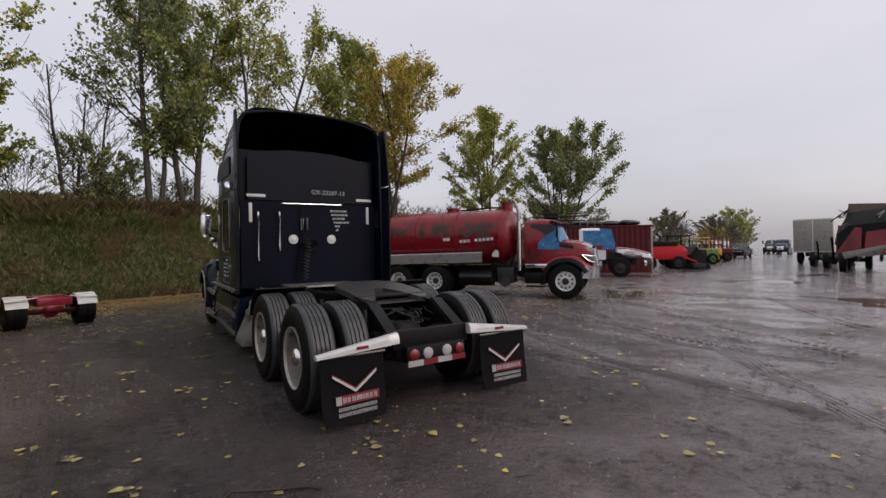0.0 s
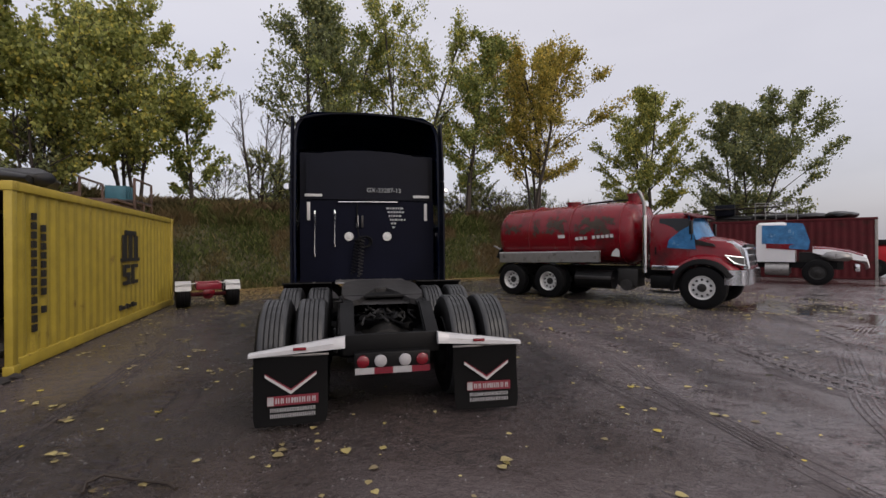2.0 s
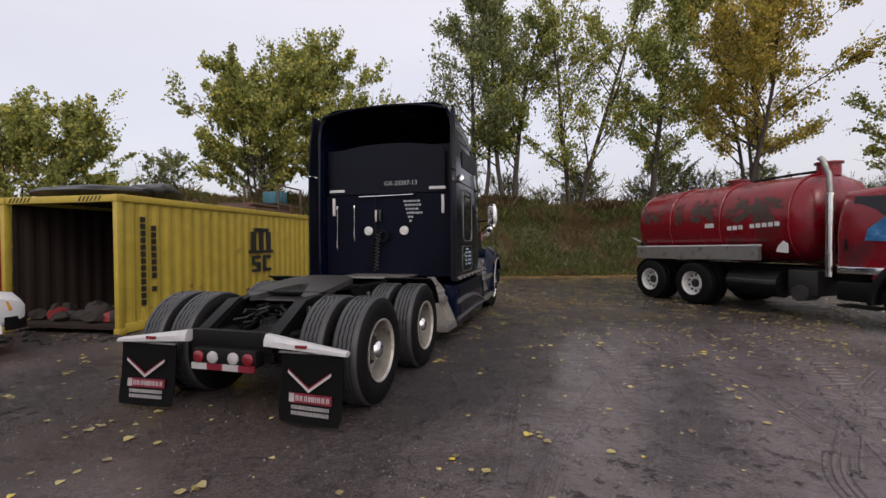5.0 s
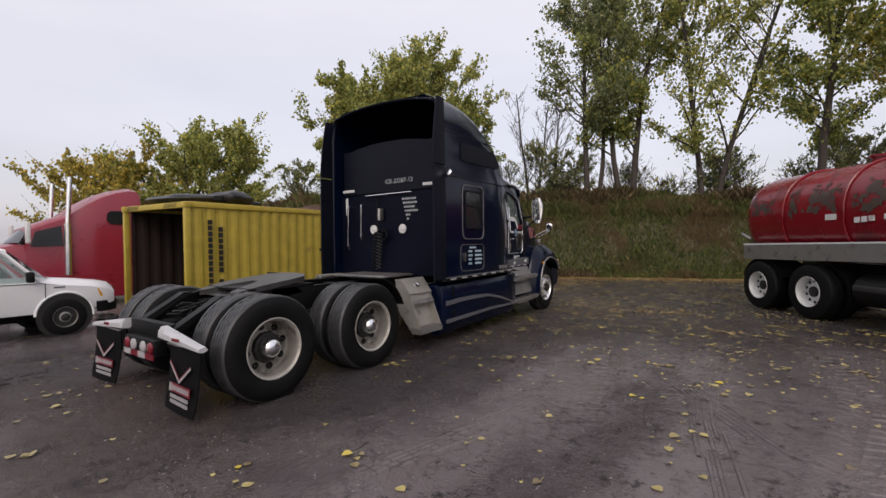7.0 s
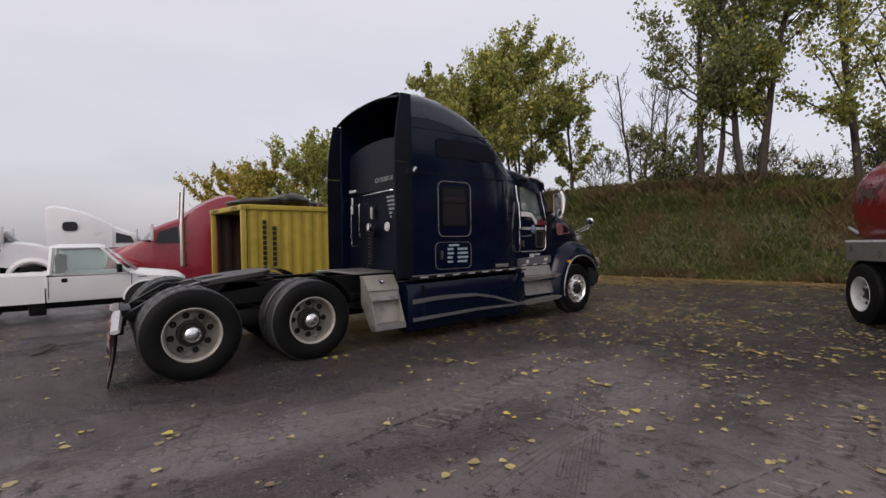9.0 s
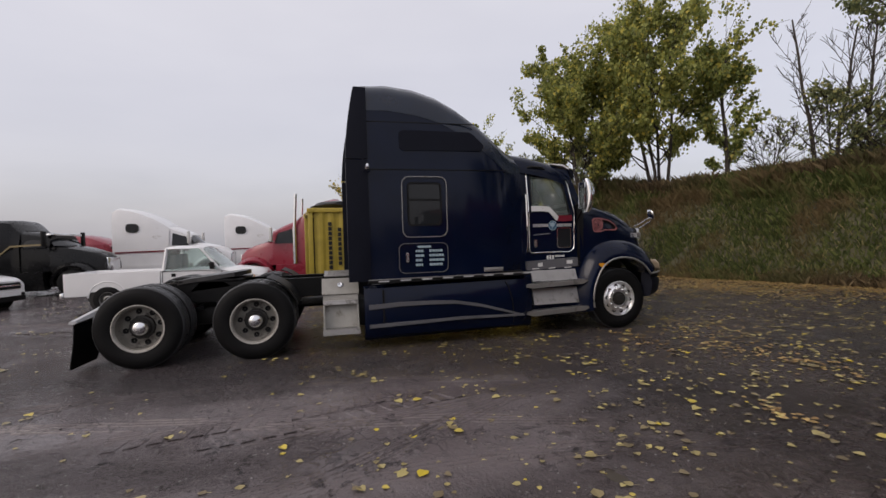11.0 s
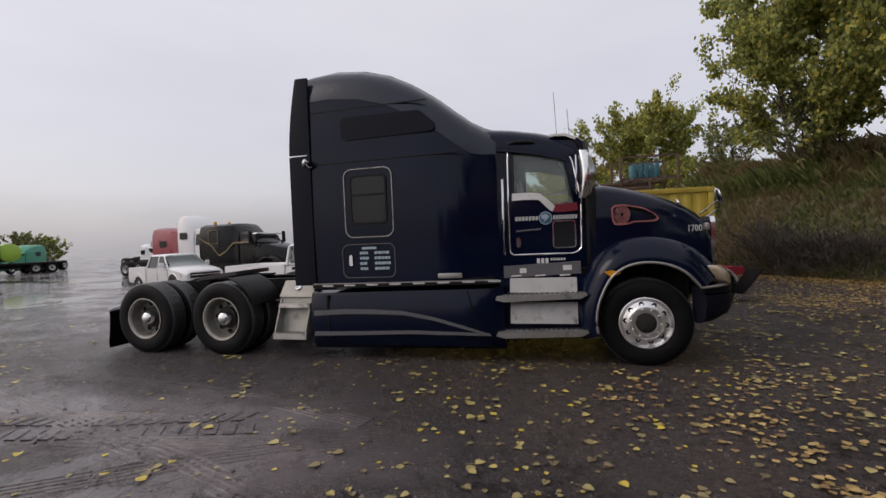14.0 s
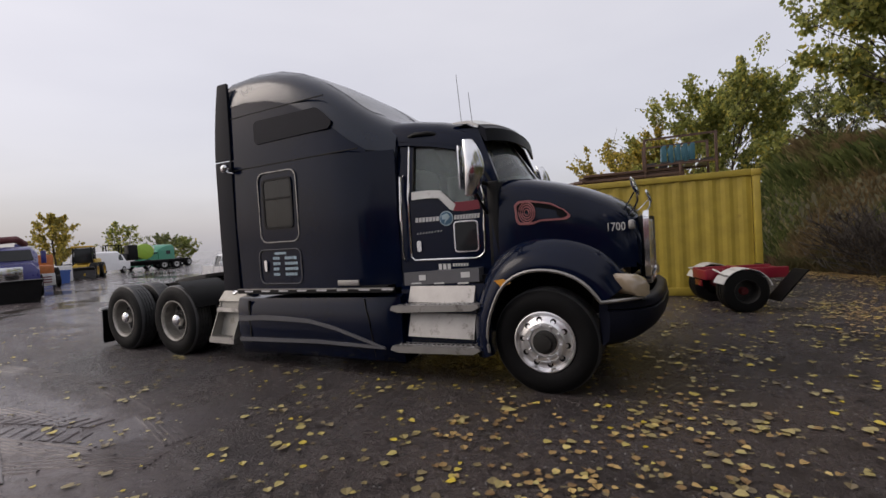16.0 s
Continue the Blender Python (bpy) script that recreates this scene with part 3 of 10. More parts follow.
for k in range(26):
    sx = -15.0 + 1.5 * k + 0.6 * math.sin(3.7 * k)
    if sx < -7.5:
        continue
    sd = 5.2 + 1.6 * math.sin(1.9 * k + 1) ** 2
    tree("shrub", "dense straggly undergrowth on top of the bank", sx, base_y(sx) + sd, bank_z(sx, sd) - 0.15, 160 + k, 1.3 + 1.4 * math.sin(2.3 * k) ** 2, 1.0, (LEAF_GREY, LEAF_GREEN, LEAF_OLIVE)[k % 3], group="shrubs on the bank", stems=4, leaves=380, clear=0.05, size=0.085)
POP = "tall thinning green poplar on the grassy bank"
tree("poplar_tree", "broad green and yellow poplar on the bank", -8.8, 15.9, 2.9, 21, 8.3, 2.7, LEAF_OLIVE, stems=4, leaves=17000, clear=0.2)
tree("poplar_tree", "broad green poplar with several stems on the bank", -10.7, 13.6, 2.6, 22, 6.6, 2.6, LEAF_OLIVE, stems=4, leaves=16000, clear=0.2)
tree("poplar_tree", "small dark green poplar beside larger ones", -7.0, 17.5, 3.0, 38, 6.2, 1.3, LEAF_GREEN, stems=1, leaves=3500)
tree("poplar_tree", POP, -1.7, 19.6, 3.2, 23, 12.0, 2.3, LEAF_GREY, stems=2, leaves=8500, clear=0.25, upright=0.9)
tree("poplar_tree", POP, -0.2, 20.0, 3.2, 24, 12.4, 2.1, LEAF_GREEN, stems=2, leaves=9000, clear=0.2, upright=0.9)
tree("poplar_tree", "tall poplar with thin yellow-green leaves", 3.1, 20.8, 3.2, 25, 12.4, 2.6, LEAF_OLIVE, stems=2, leaves=7000, clear=0.15, upright=0.9)
tree("poplar_tree", "slender dark green poplar on the bank", 7.0, 21.8, 3.2, 26, 12.2, 1.9, LEAF_GREEN, stems=1, leaves=9000, clear=0.15, upright=0.9)
tree("poplar_tree", "wide autumn yellow poplar with several stems", 11.6, 22.2, 3.3, 27, 11.6, 3.4, LEAF_YELLOW, stems=4, leaves=21000, clear=0.2)
tree("poplar_tree", "medium green poplar on the bank", 19.2, 21.3, 3.0, 28, 9.0, 2.3, LEAF_OLIVE, stems=3, leaves=14000, clear=0.04)
tree("poplar_tree", "rounded green poplar standing apart", 24.6, 19.0, 1.6, 29, 9.4, 2.7, LEAF_GREY, stems=5, leaves=20000, clear=0.02)
tree("bare_tree", "slender leafless tree on the bank", -4.6, 19.3, 3.2, 30, 6.4, 1.2, None, stems=2, bare=True, clear=0.2, upright=1.0)
tree("bare_tree", "slender leafless tree on the bank", -3.7, 19.8, 3.2, 31, 5.6, 1.1, None, stems=1, bare=True, clear=0.2, upright=1.0)
tree("poplar_tree", "yellow and green poplar behind the parked trucks", -19.2, 9.6, 0.2, 32, 7.0, 3.1, LEAF_OLIVE, stems=4, leaves=20000, clear=0.1)
tree("poplar_tree", "low bright yellow poplar behind the parked trucks", -21.2, 6.2, 0.0, 33, 5.7, 2.5, LEAF_YELLOW, stems=4, leaves=15000, clear=0.06)
for k, (x, d, h) in enumerate(((-4.2, 5.0, 3.4), (-3.0, 6.0, 2.6), (3.4, 6.0, 3.0), (7.6, 5.5, 3.6), (-10.9, 4.2, 3.0), (8.6, 6.2, 3.2), (12.8, 5.4, 2.8), (-15.5, 4.5, 2.8))):
    tree("shrub", "thin straggly shrub on top of the bank", x, base_y(x) + d, bank_z(x, d) - 0.1, 60 + k, h, 1.1, LEAF_GREY, group="shrubs on the bank", stems=3, leaves=1800, clear=0.05, size=0.07)
for k, (x, d, h) in enumerate(((-7.9, 0.2, 1.2), (-8.5, 0.3, 1.3), (-7.2, 0.3, 1.1), (-9.0, 0.6, 1.4))):
    tree("shrub", "dark leafless bramble at the foot of the bank", x, base_y(x) + d, bank_z(x, d) - 0.05, 80 + k, h, 0.9, LEAF_GREEN, group="shrubs on the bank", stems=7, leaves=120, clear=0.05, size=0.05, upright=0.1)

# ---- yellow shipping container ----
YELLOW = mat("faded_yellow_paint", (0.40, 0.30, 0.042), 0.5, vary=0.24, scale=3.4, grain=30, bump=0.15, dirt=(0.15, 0.085, 0.03), dirt_amount=0.16)
# rusty brown taken near black: the container's inner shade is in the colour
DIM_RUST = mat("dimmed_rusty_brown_inside", (0.020, 0.010, 0.008), 0.9, vary=0.4, scale=3, bump=0.3)
PRINT = mat("worn_black_print", (0.015, 0.014, 0.013), 0.6, vary=0.3, bump=0.05)
TARP = mat("black_tarpaulin", (0.014, 0.014, 0.015), 0.45, vary=0.3, scale=4, bump=0.3)
SCRAP = mat("rusty_scrap_steel", (0.10, 0.06, 0.045), 0.8, vary=0.5, scale=6, bump=0.4)
RED_DULL = mat("dull_red_plastic", (0.20, 0.02, 0.022), 0.5, vary=0.3, bump=0.1)
TEAL = mat("faded_teal_paint", (0.035, 0.13, 0.17), 0.5, vary=0.25, scale=5, bump=0.1)
C_LEN, C_W, C_H = 7.6, 2.44, 2.42
c_dir = math.atan2(0.72, 7.7)
CONT = Matrix.Translation((-4.42, 1.80, 0.0)) @ Matrix.Rotation(c_dir, 4, "Z")
box_c = thing("shipping_container", "faded yellow corrugated shipping container with open end", "container", CONT)


def corrugated(bm, length, z0, z1, x, out, pitch=0.28, deep=0.022):
    """A trapezoid sheet along y at x; out is the side that it bulges to."""
    prof = []
    y = 0.0
    while y < length - pitch:
        prof += [(y, 0), (y + 0.07, 0), (y + 0.14, deep), (y + 0.21, deep)]
        y += pitch
    prof += [(y, 0), (length, 0)]
    a = [bm.verts.new((x + out * d, yy, z0)) for yy, d in prof]
    b = [bm.verts.new((x + out * d, yy, z1)) for yy, d in prof]
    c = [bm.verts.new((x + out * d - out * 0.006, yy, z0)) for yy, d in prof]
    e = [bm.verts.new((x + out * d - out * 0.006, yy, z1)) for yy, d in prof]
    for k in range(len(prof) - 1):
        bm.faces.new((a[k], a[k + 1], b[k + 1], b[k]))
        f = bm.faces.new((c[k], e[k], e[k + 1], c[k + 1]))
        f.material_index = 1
    return bm


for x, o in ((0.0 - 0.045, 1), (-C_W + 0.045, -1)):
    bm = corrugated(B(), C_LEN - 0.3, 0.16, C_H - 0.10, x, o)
    w = part("side_wall", bm, (YELLOW, DIM_RUST), box_c, "corrugated yellow side wall", smooth=None)
    w.matrix_basis = Matrix.Translation((0, 0.15, 0))
for x in (-0.03, -C_W + 0.03):
    bm = B()
    box(bm, x - 0.035, x + 0.035, 0.12, C_LEN - 0.12, C_H - 0.12, C_H, 0.01)
    part("top_rail", bm, YELLOW, box_c)
    bm = B()
    box(bm, x - 0.035, x + 0.035, 0.12, C_LEN - 0.12, 0.02, 0.18, 0.01)
    part("bottom_rail", bm, YELLOW, box_c)
    for y in (0.07, C_LEN - 0.07):
        bm = B()
        box(bm, x - 0.045, x + 0.045, y - 0.07, y + 0.05, 0.12, C_H - 0.12, 0.012)
        part("corner_post", bm, YELLOW, box_c, "yellow steel corner post")
        for z in (0.0, C_H - 0.13):
            bm = B()
            box(bm, x - 0.06, x + 0.06, y - 0.085, y + 0.07, z, z + 0.12, 0.012)
            lathe(bm, [(0, 0.03), (0.004, 0.03), (0.004, 0)], Matrix.Translation((x + (0.059 if x > -1 else -0.059), y, z + 0.06)) @ Matrix.Rotation(radians(90 if x > -1 else -90), 4, "Y"), seg=10)
            part("corner_casting", bm, YELLOW, box_c)
bm = B()
box(bm, -C_W + 0.07, -0.07, 0.02, 0.14, C_H - 0.13, C_H - 0.01, 0.01)
part("door_header", bm, YELLOW, box_c, "yellow header over the open end")
for k in range(6):
    for x0 in (-C_W + 0.2, -0.75):
        bm = B()
        m = Matrix.Translation((x0 + 0.08 * k, 0.018, C_H - 0.07)) @ Matrix.Rotation(radians(35), 4, "Y")
        box(bm, -0.012, 0.012, -0.003, 0.003, -0.05, 0.05, 0, m)
        part("hazard_stripe", bm, PRINT, box_c)
bm = B()
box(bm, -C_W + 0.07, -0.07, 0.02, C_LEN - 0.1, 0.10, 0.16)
part("floor_panel", bm, DIM_RUST, box_c, "dark brown container floor")
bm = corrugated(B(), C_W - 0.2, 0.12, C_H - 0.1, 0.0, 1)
e = part("end_wall", bm, (YELLOW, DIM_RUST), box_c, "corrugated yellow end wall", smooth=None)
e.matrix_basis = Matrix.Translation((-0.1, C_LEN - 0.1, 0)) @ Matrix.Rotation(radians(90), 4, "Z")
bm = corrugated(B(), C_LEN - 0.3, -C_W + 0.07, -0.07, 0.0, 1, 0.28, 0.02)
r = part("roof_panel", bm, (YELLOW, DIM_RUST), box_c, "corrugated rusty roof", smooth=None)
r.matrix_basis = Matrix.Translation((0, 0.15, C_H - 0.06)) @ Matrix.Rotation(radians(-90), 4, "Y") @ Matrix.Translation((0, 0, 0))
r.matrix_basis = Matrix(((0, 0, 1, 0), (0, 1, 0, 0.15), (1, 0, 0, C_H - 0.055), (0, 0, 0, 1)))
# rubbish inside the open end and along its threshold
JUNK = mat("dirty_dark_rubbish", (0.03, 0.026, 0.024), 0.8, vary=0.6, scale=9, bump=0.4)
for k in range(16):
    rn = random.Random(210 + k)
    m = CONT @ pose(-0.25 - 2.0 * rn.random(), rn.uniform(0.2, 1.1), 0.162, 0, 0, rn.uniform(0, 180))
    bm = B()
    bmesh.ops.create_icosphere(bm, subdivisions=2, radius=1.0)
    sx, sy, sz = rn.uniform(0.10, 0.26), rn.uniform(0.08, 0.2), rn.uniform(0.07, 0.22)
    for v in bm.verts:
        q = 1 + 0.5 * noise.noise(v.co * 1.7 + Vector((k, 0, 0)))
        v.co = Vector((v.co.x * sx * q, v.co.y * sy * q, max(0.0, sz * (0.75 + v.co.z * q))))
    single("rubbish_bag", bm, RED_DULL if k % 7 == 3 else JUNK, "crumpled dirty rubbish in the open container", "rubbish", m, group="rubbish in the container")
for k in range(26):
    rn = random.Random(250 + k)
    x, y = -rn.uniform(-0.2, 2.4), rn.uniform(-0.75, -0.05)
    bm = B()
    bmesh.ops.create_icosphere(bm, subdivisions=1, radius=1.0)
    sx = rn.uniform(0.04, 0.11)
    for v in bm.verts:
        v.co = Vector((v.co.x * sx * rn.uniform(0.7, 1.4), v.co.y * sx, max(-0.01, v.co.z * sx * 0.7)))
    single("rubble", bm, JUNK, "small dirty lump of rubble before the container", "rubble", CONT @ pose(x, y, 0.004, 0, 0, rn.uniform(0, 180)), group="rubble before the container")
# black shapes of the big sign and the letters down the side, as plain blocks
SX = 0.004


def block(bm, y0, y1, z0, z1, x=SX):
    box(bm, x - 0.03, x, y0, y1, z0, z1)


sign = new("company_sign")
sign.parent = box_c
m_y = 3.80
for y0, y1, z0, z1 in ((0, 0.19, 1.381, 1.857), (0.342, 0.513, 1.381, 1.898), (0.665, 0.855, 1.381, 1.857), (0.114, 0.76, 1.857, 1.952), (-0.114, 0.969, 1.313, 1.381)):
    bm = B()
    block(bm, m_y + y0, m_y + y1, z0, z1)
    part("sign_block", bm, PRINT, sign, "black sign block")
for y0, y1, z0, z1 in ((0.019, 0.38, 1.17, 1.245), (0.019, 0.133, 1.068, 1.17), (0.019, 0.38, 1, 1.082), (0.266, 0.38, 0.905, 1), (0.019, 0.38, 0.83, 0.905), (0.494, 0.855, 1.17, 1.245), (0.494, 0.627, 0.905, 1.17), (0.494, 0.855, 0.83, 0.905)):
    bm = B()
    block(bm, m_y + y0, m_y + y1, z0, z1)
    part("sign_block", bm, PRINT, sign, "black sign block")
for y, z_top, n in ((0.50, 2.05, 13), (0.74, 1.90, 10)):
    for k in range(n):
        if n == 10 and k == 8:
            continue
        bm = B()
        z = z_top - 0.125 * k
        block(bm, y, y + 0.085, z - 0.095, z)
        part("letter_block", bm, PRINT, sign, "small black letter block")
for k in range(6):
    bm = B()
    block(bm, m_y - 0.2 + 0.17 * k, m_y - 0.1 + 0.17 * k, 0.34, 0.44 - 0.03 * (k % 2))
    part("letter_block", bm, PRINT, sign)

# what lies on the roof
def lumpy(bm, cx, cy, cz, lx, ly, lz, seed, n=14, m=9):
    rings = []
    for j in range(m):
        v = j / (m - 1)
        ring = []
        for k in range(n):
            a = 2 * math.pi * k / n
            r = math.sin(math.pi * (0.06 + 0.88 * v)) ** 0.6
            w = 1 + 0.35 * noise.noise(Vector((math.cos(a) * 1.3 + seed, math.sin(a) * 1.3, v * 4)))
            ring.append(Vector((cx + lx * (v - 0.5), cy + ly * r * w * math.cos(a), max(cz, cz + lz * 0.5 + lz * 0.6 * r * w * math.sin(a)))))
        rings.append(ring)
    return loft(bm, rings)


def on_cont(x, y, z, rz=0):
    return CONT @ pose(x, y, z, 0, 0, rz)


CT = C_H + 0.002
for x, y, lx, ly, lz, s, rz in ((-1.3, 0.75, 2.2, 0.55, 0.24, 1.0, 8), (-0.7, 1.5, 1.4, 0.45, 0.34, 4.0, -35), (-1.6, 1.9, 1.8, 0.6, 0.28, 8.0, 60)):
    bm = lumpy(B(), 0, 0, 0, lx, ly, lz, s)
    single("tarpaulin", bm, TARP, "crumpled black tarpaulin bundle on the container", "tarpaulin", on_cont(x, y, CT, rz), group="scrap on the container", smooth=70)
for k in range(7):
    rn = random.Random(40 + k)
    ln = rn.uniform(1.2, 2.6)
    bm = B()
    rr = rn.uniform(0.03, 0.06)
    tube(bm, [(-ln / 2, 0, rr), (0, 0, rr), (ln / 2, 0.05, rr)], rr, seg=8)
    m = on_cont(rn.uniform(-1.6, -0.6), 0.9 + 0.42 * k, CT + (0.0 if k % 3 else 0.02), rn.uniform(-70, 70))
    single("scrap_pipe", bm, SCRAP, "rusty scrap pipe lying on the container", "pipe", m, group="scrap on the container")
bm = B()
prism(bm, [(0, 0.0), (1.5, 0.0), (1.5, 0.015), (0, 0.015)], -0.07, 0.07)
single("board", bm, OFF_WHITE, "pale loose board lying on the container", "board", on_cont(-0.35, 1.9, CT, 12))
# steel rack with a teal crate near the far end
rack = thing("steel_rack", "low dark steel rack on the container roof", "rack", on_cont(-0.9, 6.3, CT))
for x in (-0.55, 0.55):
    for y in (-0.65, 0.0, 0.65):
        bm = B()
        box(bm, x - 0.025, x + 0.025, y - 0.025, y + 0.025, 0.0, 0.85 if y else 0.3, 0.004)
        part("post", bm, SCRAP, rack)
for z in (0.28, 0.83):
    for x in (-0.55, 0.55):
        bm = B()
        box(bm, x - 0.02, x + 0.02, -0.65, 0.65, z - 0.02, z + 0.02)
        part("rail", bm, SCRAP, rack)
for k in range(5):
    bm = B()
    box(bm, -0.57, 0.57, -0.62 + 0.26 * k, -0.44 + 0.26 * k, 0.305, 0.335)
    part("slat", bm, GREASE, rack)
for k in range(4):
    bm = B()
    box(bm, -0.5, 0.5, -1.1 + 0.06 * k, 1.2 - 0.05 * k, 0.0, 0.055, 0.008)
    single("board", bm, SCRAP, "dark weathered board stacked on the container", "board", on_cont(-0.9 + 0.05 * (k % 2), 5.2 + 0.03 * k, CT + 0.057 * k, 2 * k - 3), group="boards on the container")
crate = thing("crate", "faded teal slatted crate standing on the rack", "crate", on_cont(-0.85, 6.3, CT + 0.337) @ Matrix.Scale(0.6, 4))
for x in (-0.35, 0.35):
    for k in range(5):
        bm = B()
        box(bm, x - 0.02, x + 0.02, -0.5 + 0.22 * k, -0.36 + 0.22 * k, 0.0, 0.62, 0.004)
        part("slat", bm, TEAL, crate)
for y in (-0.5, 0.5):
    bm = B()
    box(bm, -0.33, 0.33, y - 0.02, y + 0.02, 0.0, 0.60, 0.004)
    part("end_panel", bm, TEAL, crate)

# ---- the dark blue road tractor ----


def lettering(text, size, parent, m, material, name="lettering", label="", squeeze=1.0):
    """Flat raised letters, built as a mesh; they read along local x with local z as up."""
    cu = bpy.data.curves.new("letters", "FONT")
    cu.body, cu.size, cu.extrude = text, size, 0.002
    cu.align_x, cu.align_y = "CENTER", "CENTER"
    cu.resolution_u = 2
    tmp = bpy.data.objects.new("letters", cu)
    me = bpy.data.meshes.new_from_object(tmp)
    bpy.data.objects.remove(tmp)
    me.materials.clear()
    me.materials.append(material)
    ob = new(name, me)
    ob.parent = parent
    ob.matrix_basis = m @ Matrix.Rotation(radians(90), 4, "X") @ Matrix.Diagonal((squeeze, 1, 1, 1))
    return tagged(ob, label)


def plate(bm, pts, thick, m):
    """A flat slab from (u, v) points; m takes u to local x, v to local z, and the slab lies within thick towards -y."""
    a = [bm.verts.new(m @ Vector((u, 0, v))) for u, v in pts]
    b = [bm.verts.new(m @ Vector((u, -thick, v))) for u, v in pts]
    bm.faces.new(a)
    bm.faces.new(b[::-1])
    for k in range(len(a)):
        j = (k + 1) % len(a)
        bm.faces.new((a[k], b[k], b[j], a[j]))
    return bm


def ring_plate(bm, outer, inner, thick, m):
    """A slab with an opening; both outlines have the same number of points."""
    n = len(outer)
    loops = [[bm.verts.new(m @ Vector((u, d, v))) for u, v in pts] for pts, d in ((outer, 0), (outer, -thick), (inner, -thick), (inner, 0))]
    for a, b in zip(loops, loops[1:] + loops[:1]):
        for k in range(n):
            j = (k + 1) % n
            bm.faces.new((a[k], a[j], b[j], b[k]))
    return bm


def side(x, s):
    """A frame on a flank of the truck: local x runs along +y on the right (s = 1), the slab's front faces outwards."""
    return Matrix.Translation((s * x, 0, 0)) @ Matrix(((0, -s, 0, 0), (1, 0, 0, 0), (0, 0, 1, 0), (0, 0, 0, 1)))


def tyre_mesh(bm, radius=0.52, bore=0.29, width=0.28, seg=90, tread=True):
    """A lorry tyre about the local z axis, from z = 0 to width, with rib grooves and shoulder lugs."""
    prof = [(0.02, bore), (0.0, bore + 0.03), (-0.012, (radius + bore) / 2 + 0.03), (0.0, radius - 0.06), (0.018, radius - 0.018), (0.035, radius - 0.004)]
    ribs = []
    n = 5
    for k in range(n):
        a = 0.035 + (width - 0.07) * k / n + 0.006
        b = 0.035 + (width - 0.07) * (k + 1) / n - 0.006
        ribs += [(a, radius), (b, radius)] + ([(b + 0.003, radius - 0.016), (b + 0.009, radius - 0.016)] if k < n - 1 else [])
    prof = prof + ribs + [(width - z, r) for z, r in prof[::-1]]
    rings = []
    for i, (z, r) in enumerate(prof):
        ring = []
        for k in range(seg):
            rr = r
            if tread and r > radius - 0.005 and k % 3 == 1 and 0.075 < z < width - 0.075:
                rr = r - 0.012
            elif tread and r > radius - 0.005 and k % 3 == 0:
                rr = r - 0.003
            a = 2 * math.pi * (k + 0.5 * (0.5 - z / width)) / seg
            ring.append(Vector((rr * math.cos(a), rr * math.sin(a), z)))
        rings.append(ring)
    loft(bm, rings, caps=False)
    for f in bm.faces:
        rad = max(math.hypot(v.co.x, v.co.y) for v in f.verts)
        f.material_index = 1 if rad > radius - 0.012 and all(0.015 < v.co.z < width - 0.015 for v in f.verts) else 0
    return bm


def ringed(name, bm, material, parent, count, radius, z, label=""):
    """Alike pieces in a ring about the local z axis, each a part of its own on one mesh."""
    me = done(bm, name, material, 40)
    for k in range(count):
        a = 2 * math.pi * k / count
        o = new(name, me)
        o.parent, o.matrix_basis = parent, Matrix.Translation((radius * math.cos(a), radius * math.sin(a), z))


def drive_wheel(parent, m):
    """The outer wheel of a pair: deep dirty rim with a polished hub cap. Local +z points outwards, z = 0 at the tyre's inner face."""
    w = new("drive_wheel")
    w.parent, w.matrix_basis = parent, m
    part("tyre", tyre_mesh(B()), (RUBBER, TREAD), w)
    part("rim_lip", lathe(B(), [(0.262, 0.294), (0.285, 0.303), (0.286, 0.292), (0.276, 0.283), (0.262, 0.280)], seg=48), RIM_LIP, w, "pale worn rim lip")
    part("rim", lathe(B(), [(0.262, 0.281), (0.255, 0.268), (0.2, 0.262), (0.12, 0.255), (0.10, 0.235), (0.105, 0.165), (0.115, 0.15), (0.115, 0.0)], seg=48), RIM_GREY, w, "dirty grey steel rim")
    ringed("hand_hole", lathe(B(), [(-0.012, 0.036), (0.008, 0.035), (0.003, 0.028), (-0.004, 0)], seg=16), BLACK, w, 8, 0.205, 0.105)
    part("hub", lathe(B(), [(0.11, 0.15), (0.16, 0.145), (0.165, 0.12), (0.19, 0.105), (0.19, 0.0)], seg=32), GUNK, w)
    ringed("lug_nut", cyl(B(), (0, 0, 0), (0, 0, 0.05), 0.015, 0.012, seg=6), GUNK, w, 10, 0.142, 0.115)
    part("hub_cap", lathe(B(), [(0.19, 0.098), (0.235, 0.095), (0.265, 0.078), (0.282, 0.045), (0.287, 0.0)], seg=32), CHROME, w, "domed chrome hub cap")
    return w


def inner_wheel(parent, m):
    w = new("inner_wheel")
    w.parent, w.matrix_basis = parent, m
    part("tyre", tyre_mesh(B()), (RUBBER, TREAD), w)
    part("rim", lathe(B(), [(0.02, 0.29), (0.0, 0.28), (0.05, 0.265), (0.2, 0.26), (0.22, 0.16), (0.22, 0.0)], seg=40), BLACK, w)
    return w


